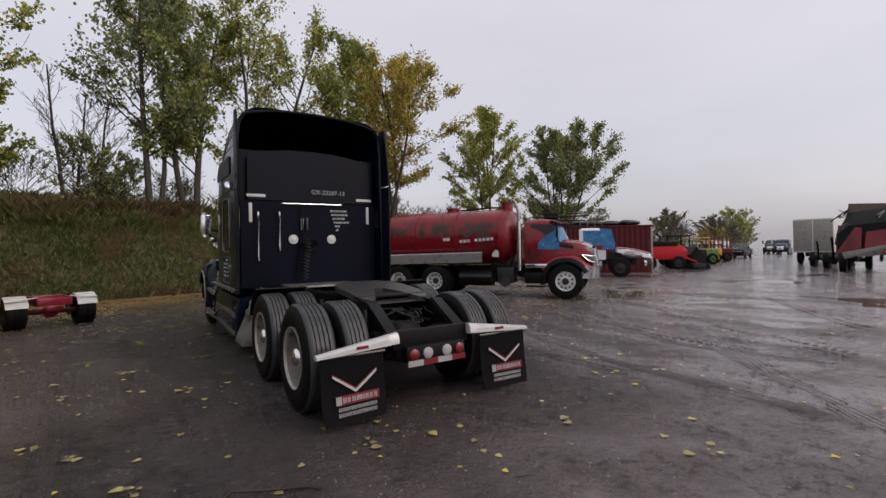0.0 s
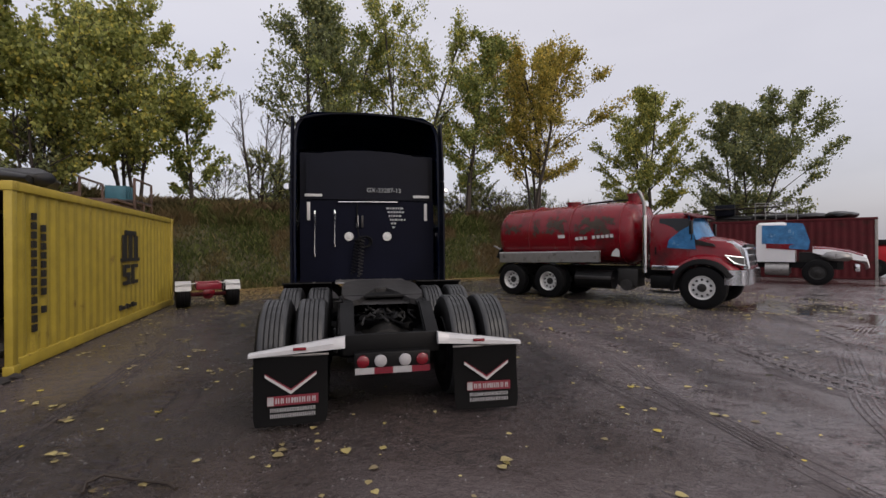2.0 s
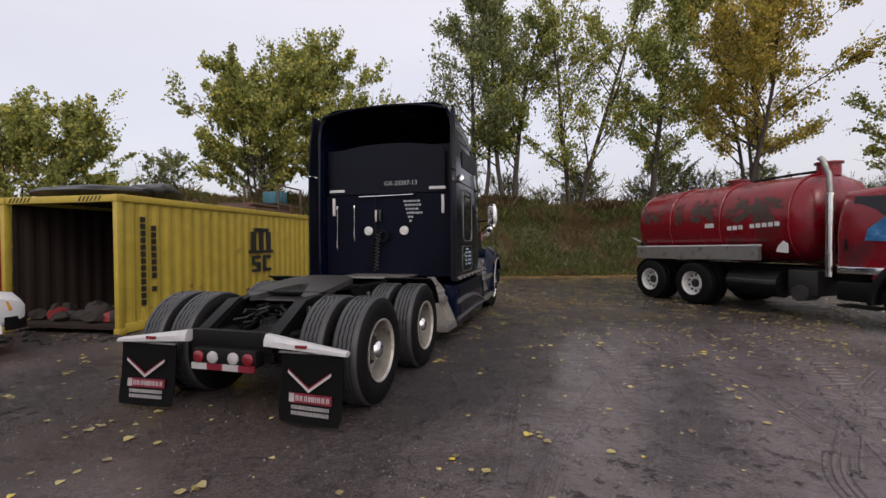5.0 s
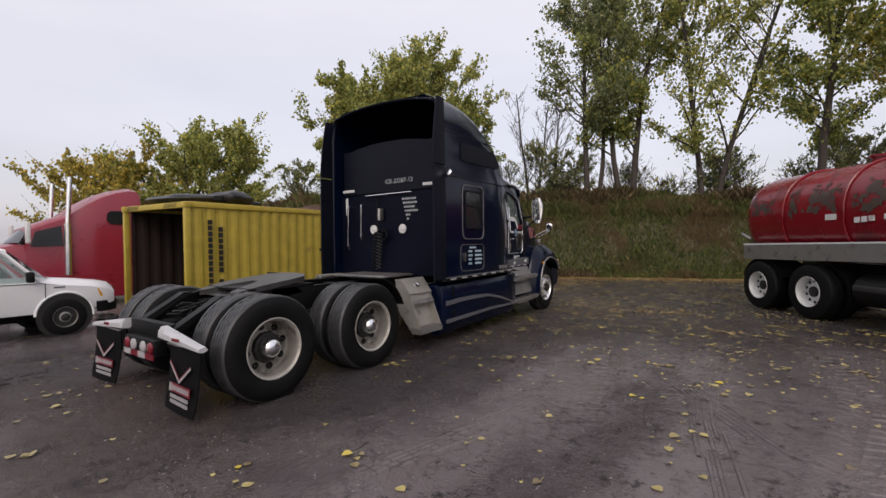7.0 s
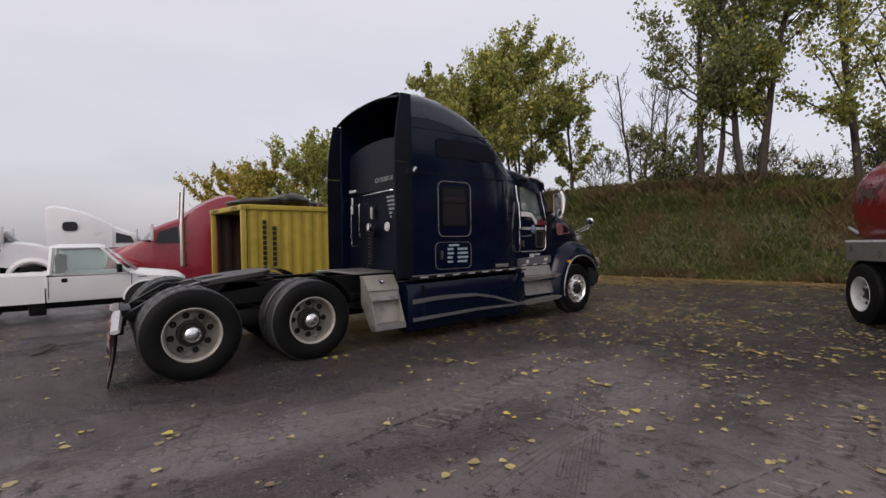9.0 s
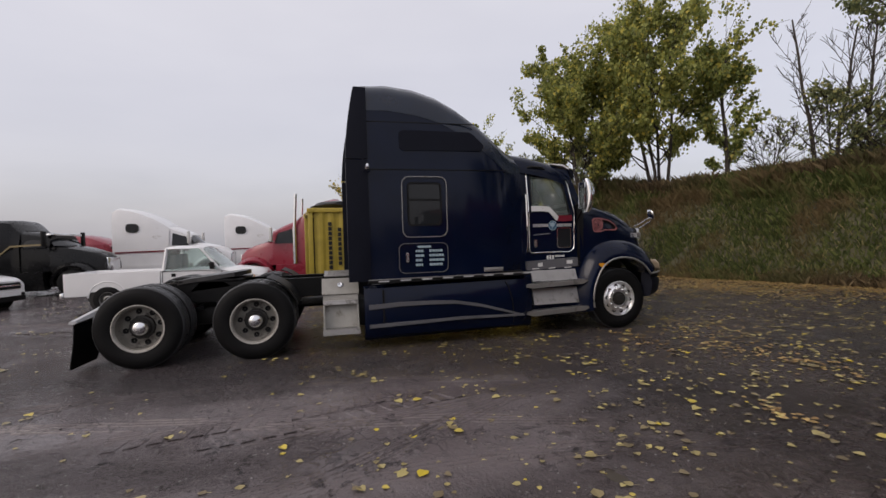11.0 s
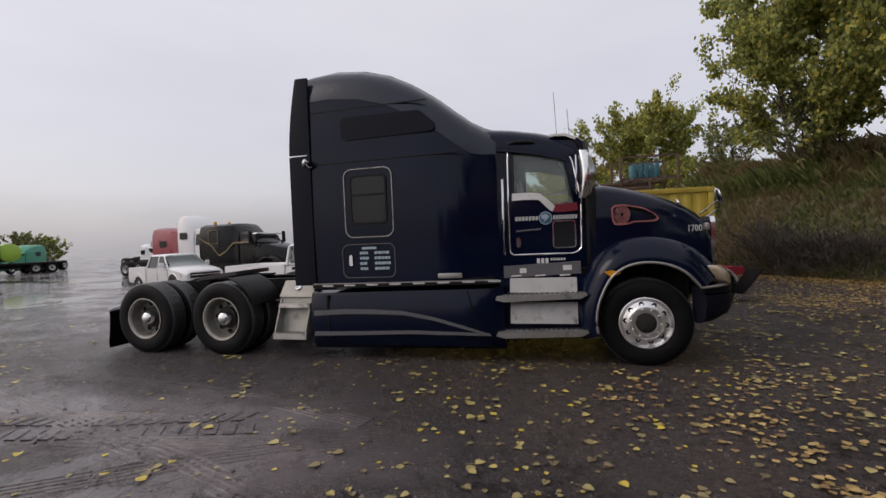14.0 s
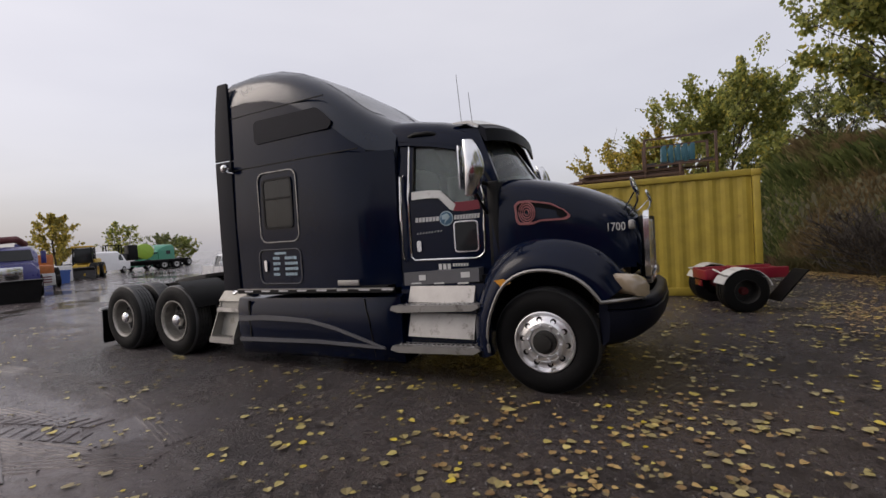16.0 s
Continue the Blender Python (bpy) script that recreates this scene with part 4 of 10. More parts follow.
def steer_wheel(parent, m):
    w = new("steer_wheel")
    w.parent, w.matrix_basis = parent, m
    part("tyre", tyre_mesh(B(), tread=False), (RUBBER, TREAD), w)
    part("rim", lathe(B(), [(0.25, 0.292), (0.285, 0.30), (0.288, 0.29), (0.262, 0.275), (0.248, 0.262), (0.258, 0.25), (0.266, 0.225), (0.274, 0.195), (0.284, 0.185), (0.286, 0.15), (0.262, 0.142), (0.262, 0.0)], seg=56), RIM_BRIGHT, w, "polished aluminium rim")
    ringed("hand_hole", lathe(B(), [(-0.012, 0.029), (0.006, 0.028), (0.002, 0.022), (-0.004, 0)], seg=16), BLACK, w, 10, 0.222, 0.267)
    ringed("lug_nut", cyl(B(), (0, 0, 0), (0, 0, 0.04), 0.017, 0.014, seg=6), RIM_BRIGHT, w, 10, 0.163, 0.284)
    part("hub", lathe(B(), [(0.262, 0.115), (0.30, 0.112), (0.305, 0.08), (0.335, 0.075), (0.34, 0.03), (0.34, 0.0)], seg=30), GUNK, w)
    return w


def across(x0, y, z, s):
    """Wheel pose: local z along s * x."""
    return Matrix.Translation((x0, y, z)) @ Matrix.Rotation(radians(90 * s), 4, "Y")


truck = thing("semi_truck", "dark navy sleeper road tractor parked on wet gravel", "truck")
AX_R, AX_M, AX_F = 0.0, 1.36, 6.88

for y in (AX_R, AX_M):
    for s in (1, -1):
        spin = Matrix.Rotation(0.4 * y + s, 4, "Z")
        drive_wheel(truck, across(s * 0.93, y, 0.515, s) @ spin)
        inner_wheel(truck, across(s * 0.59, y, 0.515, s) @ spin)
for s in (1, -1):
    steer_wheel(truck, across(s * 0.865, AX_F, 0.488, s) @ Matrix.Rotation(0.2, 4, "Z") @ Matrix.Diagonal((0.945, 0.945, 0.98, 1)))

# chassis
for s in (1, -1):
    bm = B()
    prism(bm, [(-0.55, 0.70), (-0.12, 0.98), (0.1, 1.0), (7.2, 1.0), (7.2, 0.72), (0.3, 0.72), (-0.2, 0.66), (-0.55, 0.62)], s * 0.40, s * 0.43)
    prism(bm, [(-0.55, 0.68), (-0.12, 0.96), (0.1, 1.0), (7.2, 1.0), (7.2, 0.985), (0.1, 0.985), (-0.1, 0.94), (-0.55, 0.66)], s * 0.33, s * 0.42)
    prism(bm, [(-0.5, 0.63), (0.3, 0.72), (7.2, 0.72), (7.2, 0.735), (0.3, 0.735), (-0.5, 0.645)], s * 0.33, s * 0.42)
    part("frame_rail", bm, BLACK, truck, "long black steel frame rail")
    bm = B()
    prism(bm, [(-0.62, 0.66), (-0.58, 0.72), (-0.12, 0.99), (-0.04, 0.985), (-0.04, 0.95), (-0.13, 0.94), (-0.56, 0.64)], s * 0.34, s * 0.46)
    part("frame_horn", bm, BLACK, truck, "sloping black frame end")
for y in (0.80, 1.9, 2.5, 3.4, 4.6):
    bm = B()
    box(bm, -0.34, 0.34, y - 0.05, y + 0.05, 0.76, 0.95, 0.012)
    part("crossmember", bm, BLACK, truck)
bm = B()
box(bm, -0.44, 0.44, -0.63, -0.58, 0.58, 0.765, 0.008)
box(bm, -0.36, 0.36, -0.60, -0.52, 0.735, 0.755, 0.006)
part("end_plate", bm, BLACK, truck, "black rear crossmember")
bm = B()
box(bm, -0.34, 0.34, -0.72, -0.60, 0.46, 0.615, 0.01)
part("lamp_panel", bm, BLACK, truck)
for x, mt, nm, lab in ((-0.265, RED_LENS, "tail_lamp", "round red tail lamp"), (-0.11, PRINT_WHITE, "reverse_lamp", "round white reversing lamp"), (0.11, PRINT_WHITE, "reverse_lamp", "round white reversing lamp"), (0.265, RED_LENS, "tail_lamp", "round red tail lamp")):
    bm = lathe(B(), [(0, 0.056), (0.012, 0.054), (0.02, 0.044), (0.023, 0.0)], Matrix.Translation((x, -0.722, 0.540)) @ Matrix.Rotation(radians(90), 4, "X"), seg=28)
    part(nm, bm, mt, truck, lab)
for k in range(4):
    bm = B()
    box(bm, -0.335 + 0.1675 * k, -0.335 + 0.1675 * (k + 1), -0.735, -0.722, 0.43, 0.485, 0.0)
    part("reflector_strip", bm, RED_TAPE if k % 2 else PRINT_WHITE, truck, "red reflective strip" if k % 2 else "white reflective strip")

# mud flaps on their brackets
for s in (1, -1):
    bm = B()
    for u0, u1 in ((0.42, 0.52), (0.52, 1.19), (1.19, 1.215)):
        ends = []
        for u in (u0, u1):
            k = (u - 0.42) / 0.79
            top, low, deep = 0.765 - 0.105 * k, 0.655 - 0.04 * k, 0.055 - 0.012 * k
            ends.append([Vector((s * u, -0.665 - deep - 0.03 * k, low + 0.012)), Vector((s * u, -0.66 - deep - 0.03 * k, (top + low) / 2 + 0.012)), Vector((s * u, -0.665 - 0.4 * deep - 0.03 * k, top)), Vector((s * u, -0.665 + 0.6 * deep - 0.03 * k, top)), Vector((s * u, -0.665 + deep - 0.03 * k, low + 0.02)), Vector((s * u, -0.665 - 0.03 * k, low))])
        loft(bm, ends)
    br = part("flap_bracket", bm, BAR_WHITE, truck, "tapered bright folded metal flap bracket", smooth=30)
    bm = B()
    box(bm, s * 0.56, s * 1.18, -0.70, -0.675, 0.615, 0.632, 0.003)
    part("clamp_strip", bm, ALU, br, "thin metal clamp strip")
    bm = B()
    box(bm, s * 0.80 - 0.055, s * 0.80 + 0.055, -0.742, -0.725, 0.672, 0.698, 0.003)
    part("marker_lamp", bm, RED_LENS, br, "small red marker lamp")
    flap = new("mud_flap")
    flap.parent = truck
    flap.matrix_basis = Matrix.Translation((s * 0.875, -0.69, 0.62)) @ Matrix.Rotation(radians(-3 * s), 4, "Z") @ Matrix.Rotation(radians(-5), 4, "X")
    bm = B()
    rows = 10
    pts = []
    for k in range(rows + 1):
        v = -0.57 * k / rows
        sag = 0.012 * math.sin(k / rows * 3.1) - 0.02 * (k / rows) ** 2
        wide = 0.305 if k < rows - 1 else (0.285 if k == rows else 0.30)
        pts.append([(-wide, sag, v), (-wide / 3, sag - 0.012, v), (wide / 3, sag - 0.01, v), (wide, sag, v), (wide, sag + 0.012, v), (-wide, sag + 0.012, v)])
    loft(bm, pts)
    part("sheet", bm, FLAP, flap, "black rubber flap sheet")
    fm = Matrix.Translation((0, -0.024, 0))
    bm = B()
    for q in (1, -1):
        plate(bm, [(0, -0.315), (q * 0.21, -0.165), (q * 0.21, -0.142), (0, -0.288)][:: q], 0.003, fm)
    part("chevron", bm, BAR_WHITE, flap, "white V-shaped stripe")
    bm = B()
    for q in (1, -1):
        plate(bm, [(0, -0.288), (q * 0.21, -0.142), (q * 0.21, -0.132), (0, -0.272)][:: q], 0.003, fm)
    part("chevron_edge", bm, RED_TAPE, flap, "thin red V-shaped stripe")
    bm = plate(B(), [(-0.19, -0.325), (-0.19, -0.405), (0.225, -0.405), (0.225, -0.325)], 0.003, fm)
    part("brand_panel", bm, RED_TAPE, flap, "red brand panel")
    bm = plate(B(), [(-0.188, -0.33), (-0.188, -0.40), (-0.138, -0.40), (-0.138, -0.33)], 0.006, fm)
    for k, w in enumerate((0.030, 0.024, 0.030, 0.038, 0.033, 0.028, 0.026, 0.028)):
        u = -0.124 + 0.0425 * k
        plate(bm, [(u, -0.343), (u, -0.387), (u + w * 0.36, -0.387), (u + w * 0.36, -0.343)], 0.006, fm)
        plate(bm, [(u + w * 0.64, -0.343), (u + w * 0.64, -0.387), (u + w, -0.387), (u + w, -0.343)], 0.006, fm)
        if k % 2:
            plate(bm, [(u + w * 0.36, -0.352), (u + w * 0.36, -0.362), (u + w * 0.64, -0.362), (u + w * 0.64, -0.352)], 0.006, fm)
    tagged(part("brand_mark", bm, PRINT_WHITE, flap, "white brand marks"), kind="stuff")
    bm = B()
    for v, n, w, h in ((-0.425, 14, 0.37, 0.032), (-0.472, 12, 0.37, 0.032)):
        for k in range(n):
            u = -0.165 + w * k / n
            plate(bm, [(u, v), (u, v - h), (u + w / n * 0.26, v - h), (u + w / n * 0.26, v)], 0.003, fm)
            plate(bm, [(u + w / n * 0.5, v), (u + w / n * 0.5, v - h), (u + w / n * 0.74, v - h), (u + w / n * 0.74, v)], 0.003, fm)
    tagged(part("text_bar", bm, PRINT_WHITE, flap, "two rows of small pale bars"), kind="stuff")

# axles, springs and air bags under the rear
for y in (AX_R, AX_M):
    bm = cyl(B(), (-0.9, y, 0.515), (0.9, y, 0.515), 0.075, seg=16)
    part("axle", bm, BLACK, truck)
    bm = lathe(B(), [(-0.17, 0.08), (-0.15, 0.19), (-0.05, 0.225), (0.08, 0.22), (0.17, 0.15), (0.19, 0.07), (0.19, 0)], Matrix.Translation((0, y + 0.02, 0.53)) @ Matrix.Rotation(radians(-90), 4, "X"), seg=24)
    part("differential", bm, GUNK, truck, "greasy differential housing")
    for s in (1, -1):
        bm = lathe(B(), [(0, 0.11), (0.02, 0.13), (0.07, 0.125), (0.1, 0.11), (0.13, 0.125), (0.19, 0.13), (0.22, 0.1), (0.22, 0)], Matrix.Translation((s * 0.36, y - 0.26, 0.5)), seg=20)
        part("air_bag", bm, RUBBER, truck)
        bm = B()
        prism(bm, [(y - 0.4, 0.46), (y + 0.55, 0.60), (y + 0.55, 0.66), (y - 0.4, 0.51)], s * 0.33, s * 0.40)
        part("spring_arm", bm, BLACK, truck)
        bm = cyl(B(), (s * 0.5, y - 0.12, 0.5), (s * 0.45, y - 0.05, 0.92), 0.032, seg=12)
        part("shock_absorber", bm, GREASE, truck)
        bm = cyl(B(), (s * 0.5, y + 0.1, 0.56), (s * 0.5, y + 0.3, 0.6), 0.085, seg=18)
        part("brake_chamber", bm, BLACK, truck)
bm = cyl(B(), (0, 0.2, 0.56), (0, 1.2, 0.56), 0.05, seg=12)
cyl(bm, (0, 1.55, 0.58), (0, 4.5, 0.75), 0.06, seg=12)
part("drive_shaft", bm, GREASE, truck)
rnd = random.Random(5)
for k in range(26):
    bm = B()
    x0, x1 = rnd.uniform(-0.30, 0.30), rnd.uniform(-0.30, 0.30)
    y0 = rnd.uniform(-0.5, 0.5)
    pts = [Vector((x0, y0, 0.84)).lerp(Vector((x1, y0 + rnd.uniform(0.3, 1.2), 0.88)), i / 8) + Vector((0.05 * math.sin(i * 1.3 + k), 0, 0.05 * math.sin(i * 0.9 + k * 2))) for i in range(9)]
    tube(bm, pts, rnd.uniform(0.006, 0.013), seg=6)
    part("air_line", bm, (GUNK, GUNK, GREASE, RUBBER)[k % 4], truck)

# fifth wheel: a tilted plate with a throat towards the rear
fw = new("fifth_wheel")
fw.parent = truck
fw.matrix_basis = Matrix.Translation((0, 0.62, 1.06)) @ Matrix.Rotation(radians(6), 4, "X")
bm = B()
out = [(0.0, 0.52), (0.24, 0.49), (0.40, 0.36), (0.44, 0.15), (0.45, -0.25), (0.42, -0.48), (0.34, -0.58), (0.27, -0.54), (0.17, -0.30), (0.06, -0.06)]
pts = out + [(-x, y) for x, y in out[::-1] if x > 0]
top = [bm.verts.new((x, y, 0.03 - (0.10 * max(0, -y - 0.2) ** 1.2))) for x, y in pts]
low = [bm.verts.new((x, y, -0.03 - (0.10 * max(0, -y - 0.2) ** 1.2))) for x, y in pts]
bm.faces.new(top), bm.faces.new(low[::-1])
for k in range(len(pts)):
    j = (k + 1) % len(pts)
    bm.faces.new((top[j], top[k], low[k], low[j]))
bmesh.ops.triangulate(bm, faces=[f for f in bm.faces if len(f.verts) > 4])
part("coupling_plate", bm, GREASE, fw, "worn greasy coupling plate")
bm = B()
box(bm, -0.2, 0.2, -0.2, 0.3, -0.10, -0.035, 0.02)
part("jaw", bm, GUNK, fw)
for s in (1, -1):
    bm = B()
    prism(bm, [(-0.25, -0.16), (-0.10, -0.04), (0.15, -0.04), (0.3, -0.16)], s * 0.36, s * 0.43)
    part("bracket", bm, BLACK, fw)
bm = tube(B(), [(-0.1, -0.2, -0.08), (-0.4, -0.25, -0.08), (-0.52, -0.25, -0.08)], 0.012)
part("release_handle", bm, GUNK, fw)
bm = B()
box(bm, -0.44, 0.44, 0.2, 1.1, 0.955 + 0.05, 0.985 + 0.05, 0.006)
part("slide_base", bm, BLACK, truck)
for s in (1, -1):
    bm = B()
    ring = [(AX_M + 0.60 * math.cos(radians(a)), 0.515 + 0.60 * math.sin(radians(a))) for a in range(20, 75, 9)]
    ring2 = [(AX_M + 0.585 * math.cos(radians(a)), 0.515 + 0.585 * math.sin(radians(a))) for a in range(74, 19, -9)]
    prism(bm, ring + ring2, s * 0.58, s * 1.22)
    part("quarter_fender", bm, BLACK, truck, "black plastic quarter fender")

# belly: driveline, and plain blocks added to keep light out under the truck
for y0, y1, x0, x1, z0 in ((2.7, 4.6, -0.98, -0.45, 0.30), (2.7, 4.6, 0.45, 0.98, 0.30), (4.7, 5.6, -0.9, -0.45, 0.34), (4.7, 5.6, 0.45, 0.9, 0.34), (5.2, 6.5, -0.34, 0.34, 0.36)):
    bm = B()
    box(bm, x0, x1, y0, y1, z0, 0.72, 0.08)
    part("under_tank", bm, GUNK, truck, "plain dark block added under the frame to stop light")
part("drive_shaft", cyl(B(), (0, 1.5, 0.56), (0, 5.3, 0.60), 0.06), GUNK, truck)
for y0, y1, z0, z1, hx in ((-0.42, 0.30, 0.40, 0.66, 0.31), (0.34, 1.02, 0.36, 0.64, 0.30), (1.06, 1.80, 0.40, 0.66, 0.31)):
    bm = B()
    box(bm, -hx, hx, y0, y1, z0, z1, 0.09)
    part("suspension_block", bm, GUNK, truck, "plain dark block added between the rails to stop light")
# deck plate behind the sleeper
bm = B()
box(bm, -0.55, 0.55, 2.25, 2.95, 1.005, 1.03, 0.005)
for k in range(9):
    box(bm, -0.5 + 0.12 * k, -0.46 + 0.12 * k, 2.3, 2.9, 1.03, 1.038)
tagged(part("deck_plate", bm, ALU, truck, "ribbed aluminium deck plate"), kind="stuff")

# tool and step boxes behind the sleeper
for s in (1, -1):
    b = new("step_box")
    b.parent = truck

    def sheet(o, y0, y1):
        bm = B()
        p = [bm.verts.new((s * x, y0, z)) for x, z in o]
        q = [bm.verts.new((s * x, y1, z)) for x, z in o]
        bm.faces.new(p), bm.faces.new(q[::-1])
        for k in range(len(o)):
            j = (k + 1) % len(o)
            bm.faces.new((p[k], q[k], q[j], p[j]))
        bmesh.ops.recalc_face_normals(bm, faces=bm.faces[:])
        return bm

    cheek = [(0.80, 0.99), (0.90, 1.0), (1.06, 0.80), (1.09, 0.71), (1.24, 0.36), (1.24, 0.25), (1.10, 0.25), (0.80, 0.60)]
    for y0 in (2.24, 2.70):
        part("side_cheek", sheet(cheek, y0, y0 + 0.02), GALV, b, "dirty pale metal side")
    part("lid", sheet([(0.80, 1.0), (0.905, 1.012), (1.075, 0.80), (1.06, 0.79), (0.895, 0.99), (0.80, 0.98)], 2.225, 2.735), GALV, b, "sloping box lid")
    part("riser", sheet([(1.02, 0.80), (1.05, 0.79), (1.07, 0.71), (1.03, 0.71)], 2.26, 2.70), GALV, b)
    part("upper_step", sheet([(1.00, 0.71), (1.115, 0.715), (1.13, 0.66), (1.11, 0.655), (1.00, 0.66)], 2.245, 2.715), ALU, b, "scuffed upper step edge")
    part("recess_panel", sheet([(0.98, 0.66), (1.01, 0.66), (1.10, 0.33), (1.06, 0.33)], 2.26, 2.70), GALV, b)
    low = part("lower_step", sheet([(1.04, 0.335), (1.255, 0.335), (1.265, 0.26), (1.245, 0.25), (1.04, 0.30)], 2.23, 2.73), ALU, b, "ribbed lower step")
    bm = B()
    for k in range(8):
        box(bm, s * 1.20 - 0.04, s * 1.20 + 0.04, 2.255 + 0.058 * k, 2.29 + 0.058 * k, 0.336, 0.344)
    part("tread_edge", bm, ALU, low)
    bm = lathe(B(), [(0, 0.05), (0.012, 0.046), (0.014, 0.03), (0.006, 0.02), (0.006, 0)], Matrix.Translation((s * 0.985, 2.48, 0.915)) @ Matrix.Rotation(radians(40 * s), 4, "Y"), seg=6)
    part("latch", bm, CHROME, b, "twist latch")

# ---- sleeper shell ----
ROOF = [(2.84, 3.80, 3.64, 1.205), (3.2, 3.835, 3.65, 1.21), (3.6, 3.795, 3.60, 1.21), (3.95, 3.685, 3.50, 1.21), (4.25, 3.52, 3.35, 1.21), (4.55, 3.31, 3.15, 1.205), (4.8, 3.10, 2.95, 1.18), (4.98, 2.98, 2.82, 1.12), (5.12, 2.92, 2.74, 1.05), (5.28, 2.88, 2.68, 0.995)]


def body_ring(y, top, edge, half, base=0.98, tuck=0.0):
    """Half outline of the body from the sill over the roof to the other sill."""
    right = [(half - tuck, base), (half, base + 0.05), (half + 0.012, 1.8), (half, 2.5), (half - 0.015, edge - 0.30), (half - 0.05, edge - 0.08), (half - 0.13, edge + 0.04), (half - 0.30, (edge + top) / 2 + 0.045), (half * 0.45, top - 0.02), (0, top)]
    pts = right + [(-x, z) for x, z in right[-2::-1]]
    return [Vector((x, y, z)) for x, z in pts]


bm = loft(B(), [body_ring(*r) for r in ROOF], caps=False, loop=False)
inner = [[Vector((p.x * 0.97, p.y + (0.02 if k == 0 else 0), p.z - 0.03 if p.z > 1.3 else p.z)) for p in body_ring(*r)] for k, r in enumerate(ROOF)]
loft(bm, inner, caps=False, loop=False)
bm.verts.ensure_lookup_table()
n = len(inner[0])
off = n * len(ROOF)
for k in range(n - 1):
    bm.faces.new((bm.verts[k], bm.verts[k + 1], bm.verts[off + k + 1], bm.verts[off + k]))
shell = part("sleeper_shell", bm, NAVY, truck, "dark navy sleeper body", smooth=50)
# separate roof cap above the upper seam; its navy is lightened for sky sheen
cap = []
for y, top, edge, half in ROOF:
    pts = body_ring(y, top, edge, half)[4:-4]
    cap.append([Vector((p.x * 1.004, y, p.z + 0.006)) for p in pts])
bm = loft(B(), cap, caps=False, loop=False)
loft(bm, [[Vector((p.x * 0.997, p.y, p.z - 0.004)) for p in row] for row in cap], caps=False, loop=False)
part("roof_cap", bm, NAVY_CAP, truck, "navy roof cap lightened for sky sheen", smooth=50)
bm = B()
box(bm, -1.17, 1.17, 3.1, 5.2, 0.98, 1.02)
part("sleeper_floor", bm, BLACK, truck)

# rear wall with an arched upper panel
arch = [(-1.02, 3.02), (-0.95, 3.09), (-0.7, 3.15), (-0.35, 3.19), (0, 3.20), (0.35, 3.19), (0.7, 3.15), (0.95, 3.09), (1.02, 3.02)]
bm = plate(B(), [(-1.12, 1.0), (1.12, 1.0), (1.12, 2.36), (-1.12, 2.36)], -0.06, Matrix.Translation((0, 3.0, 0)))
part("rear_wall", bm, NAVY_BACK, truck, "dark navy sleeper back wall")
bm = plate(B(), [(-1.02, 2.37), (1.02, 2.37)] + arch[::-1], -0.06, Matrix.Translation((0, 2.97, 0)))
part("upper_panel", bm, NAVY_DULL, truck, "arched dull upper back panel")
bm = plate(B(), [(-1.12, 2.36), (1.12, 2.36), (1.12, 3.15), (-1.12, 3.15)], -0.03, Matrix.Translation((0, 3.06, 0)))
part("backing_panel", bm, NAVY_DULL, truck)
bm = B()
prism(bm, [(3.07, 3.08), (4.1, 3.36), (4.1, 3.39), (3.07, 3.11)], -1.12, 1.12)
part("deflector_floor", bm, BLACK, truck)

# side extenders behind the sleeper
for s in (1, -1):
    for z0, z1 in ((0.97, 2.655), (2.675, 3.66)):
        bm = B()
        rings = []
        for k in range(9):
            z = z0 + (z1 - z0) * k / 8
            back = 2.60 + 0.14 * max(0, (z - 2.6) / 1.1) ** 1.8
            t_in = 0.035
            xo = 1.222 + 0.01 * math.sin(z)
            rings.append([Vector((s * xo, 2.90, z)), Vector((s * (xo + 0.012), 2.78, z)), Vector((s * (xo + 0.005), back, z)), Vector((s * (xo - 0.02), back - 0.004, z)), Vector((s * (xo - t_in), 2.78, z)), Vector((s * (xo - t_in), 2.90, z))])
        loft(bm, rings)
        part("side_extender", bm, NAVY_DULL, truck, "dull dark side extender", smooth=60)
# roof lip over the opening
bm = B()
rings = []
for k in range(15):
    x = -1.08 + 2.16 * k / 14
    z = 3.80 - 0.12 * abs(x / 1.08) ** 2.5
    dip = 0.05 * math.exp(-((abs(x) - 1.0) / 0.05) ** 2)
    rings.append([Vector((x, 2.86, z + 0.005)), Vector((x, 2.74, z - 0.03 - dip)), Vector((x, 2.74, z - 0.05 - dip)), Vector((x, 2.86, z - 0.03))])
loft(bm, rings)
part("roof_lip", bm, NAVY_DULL, truck, smooth=60)

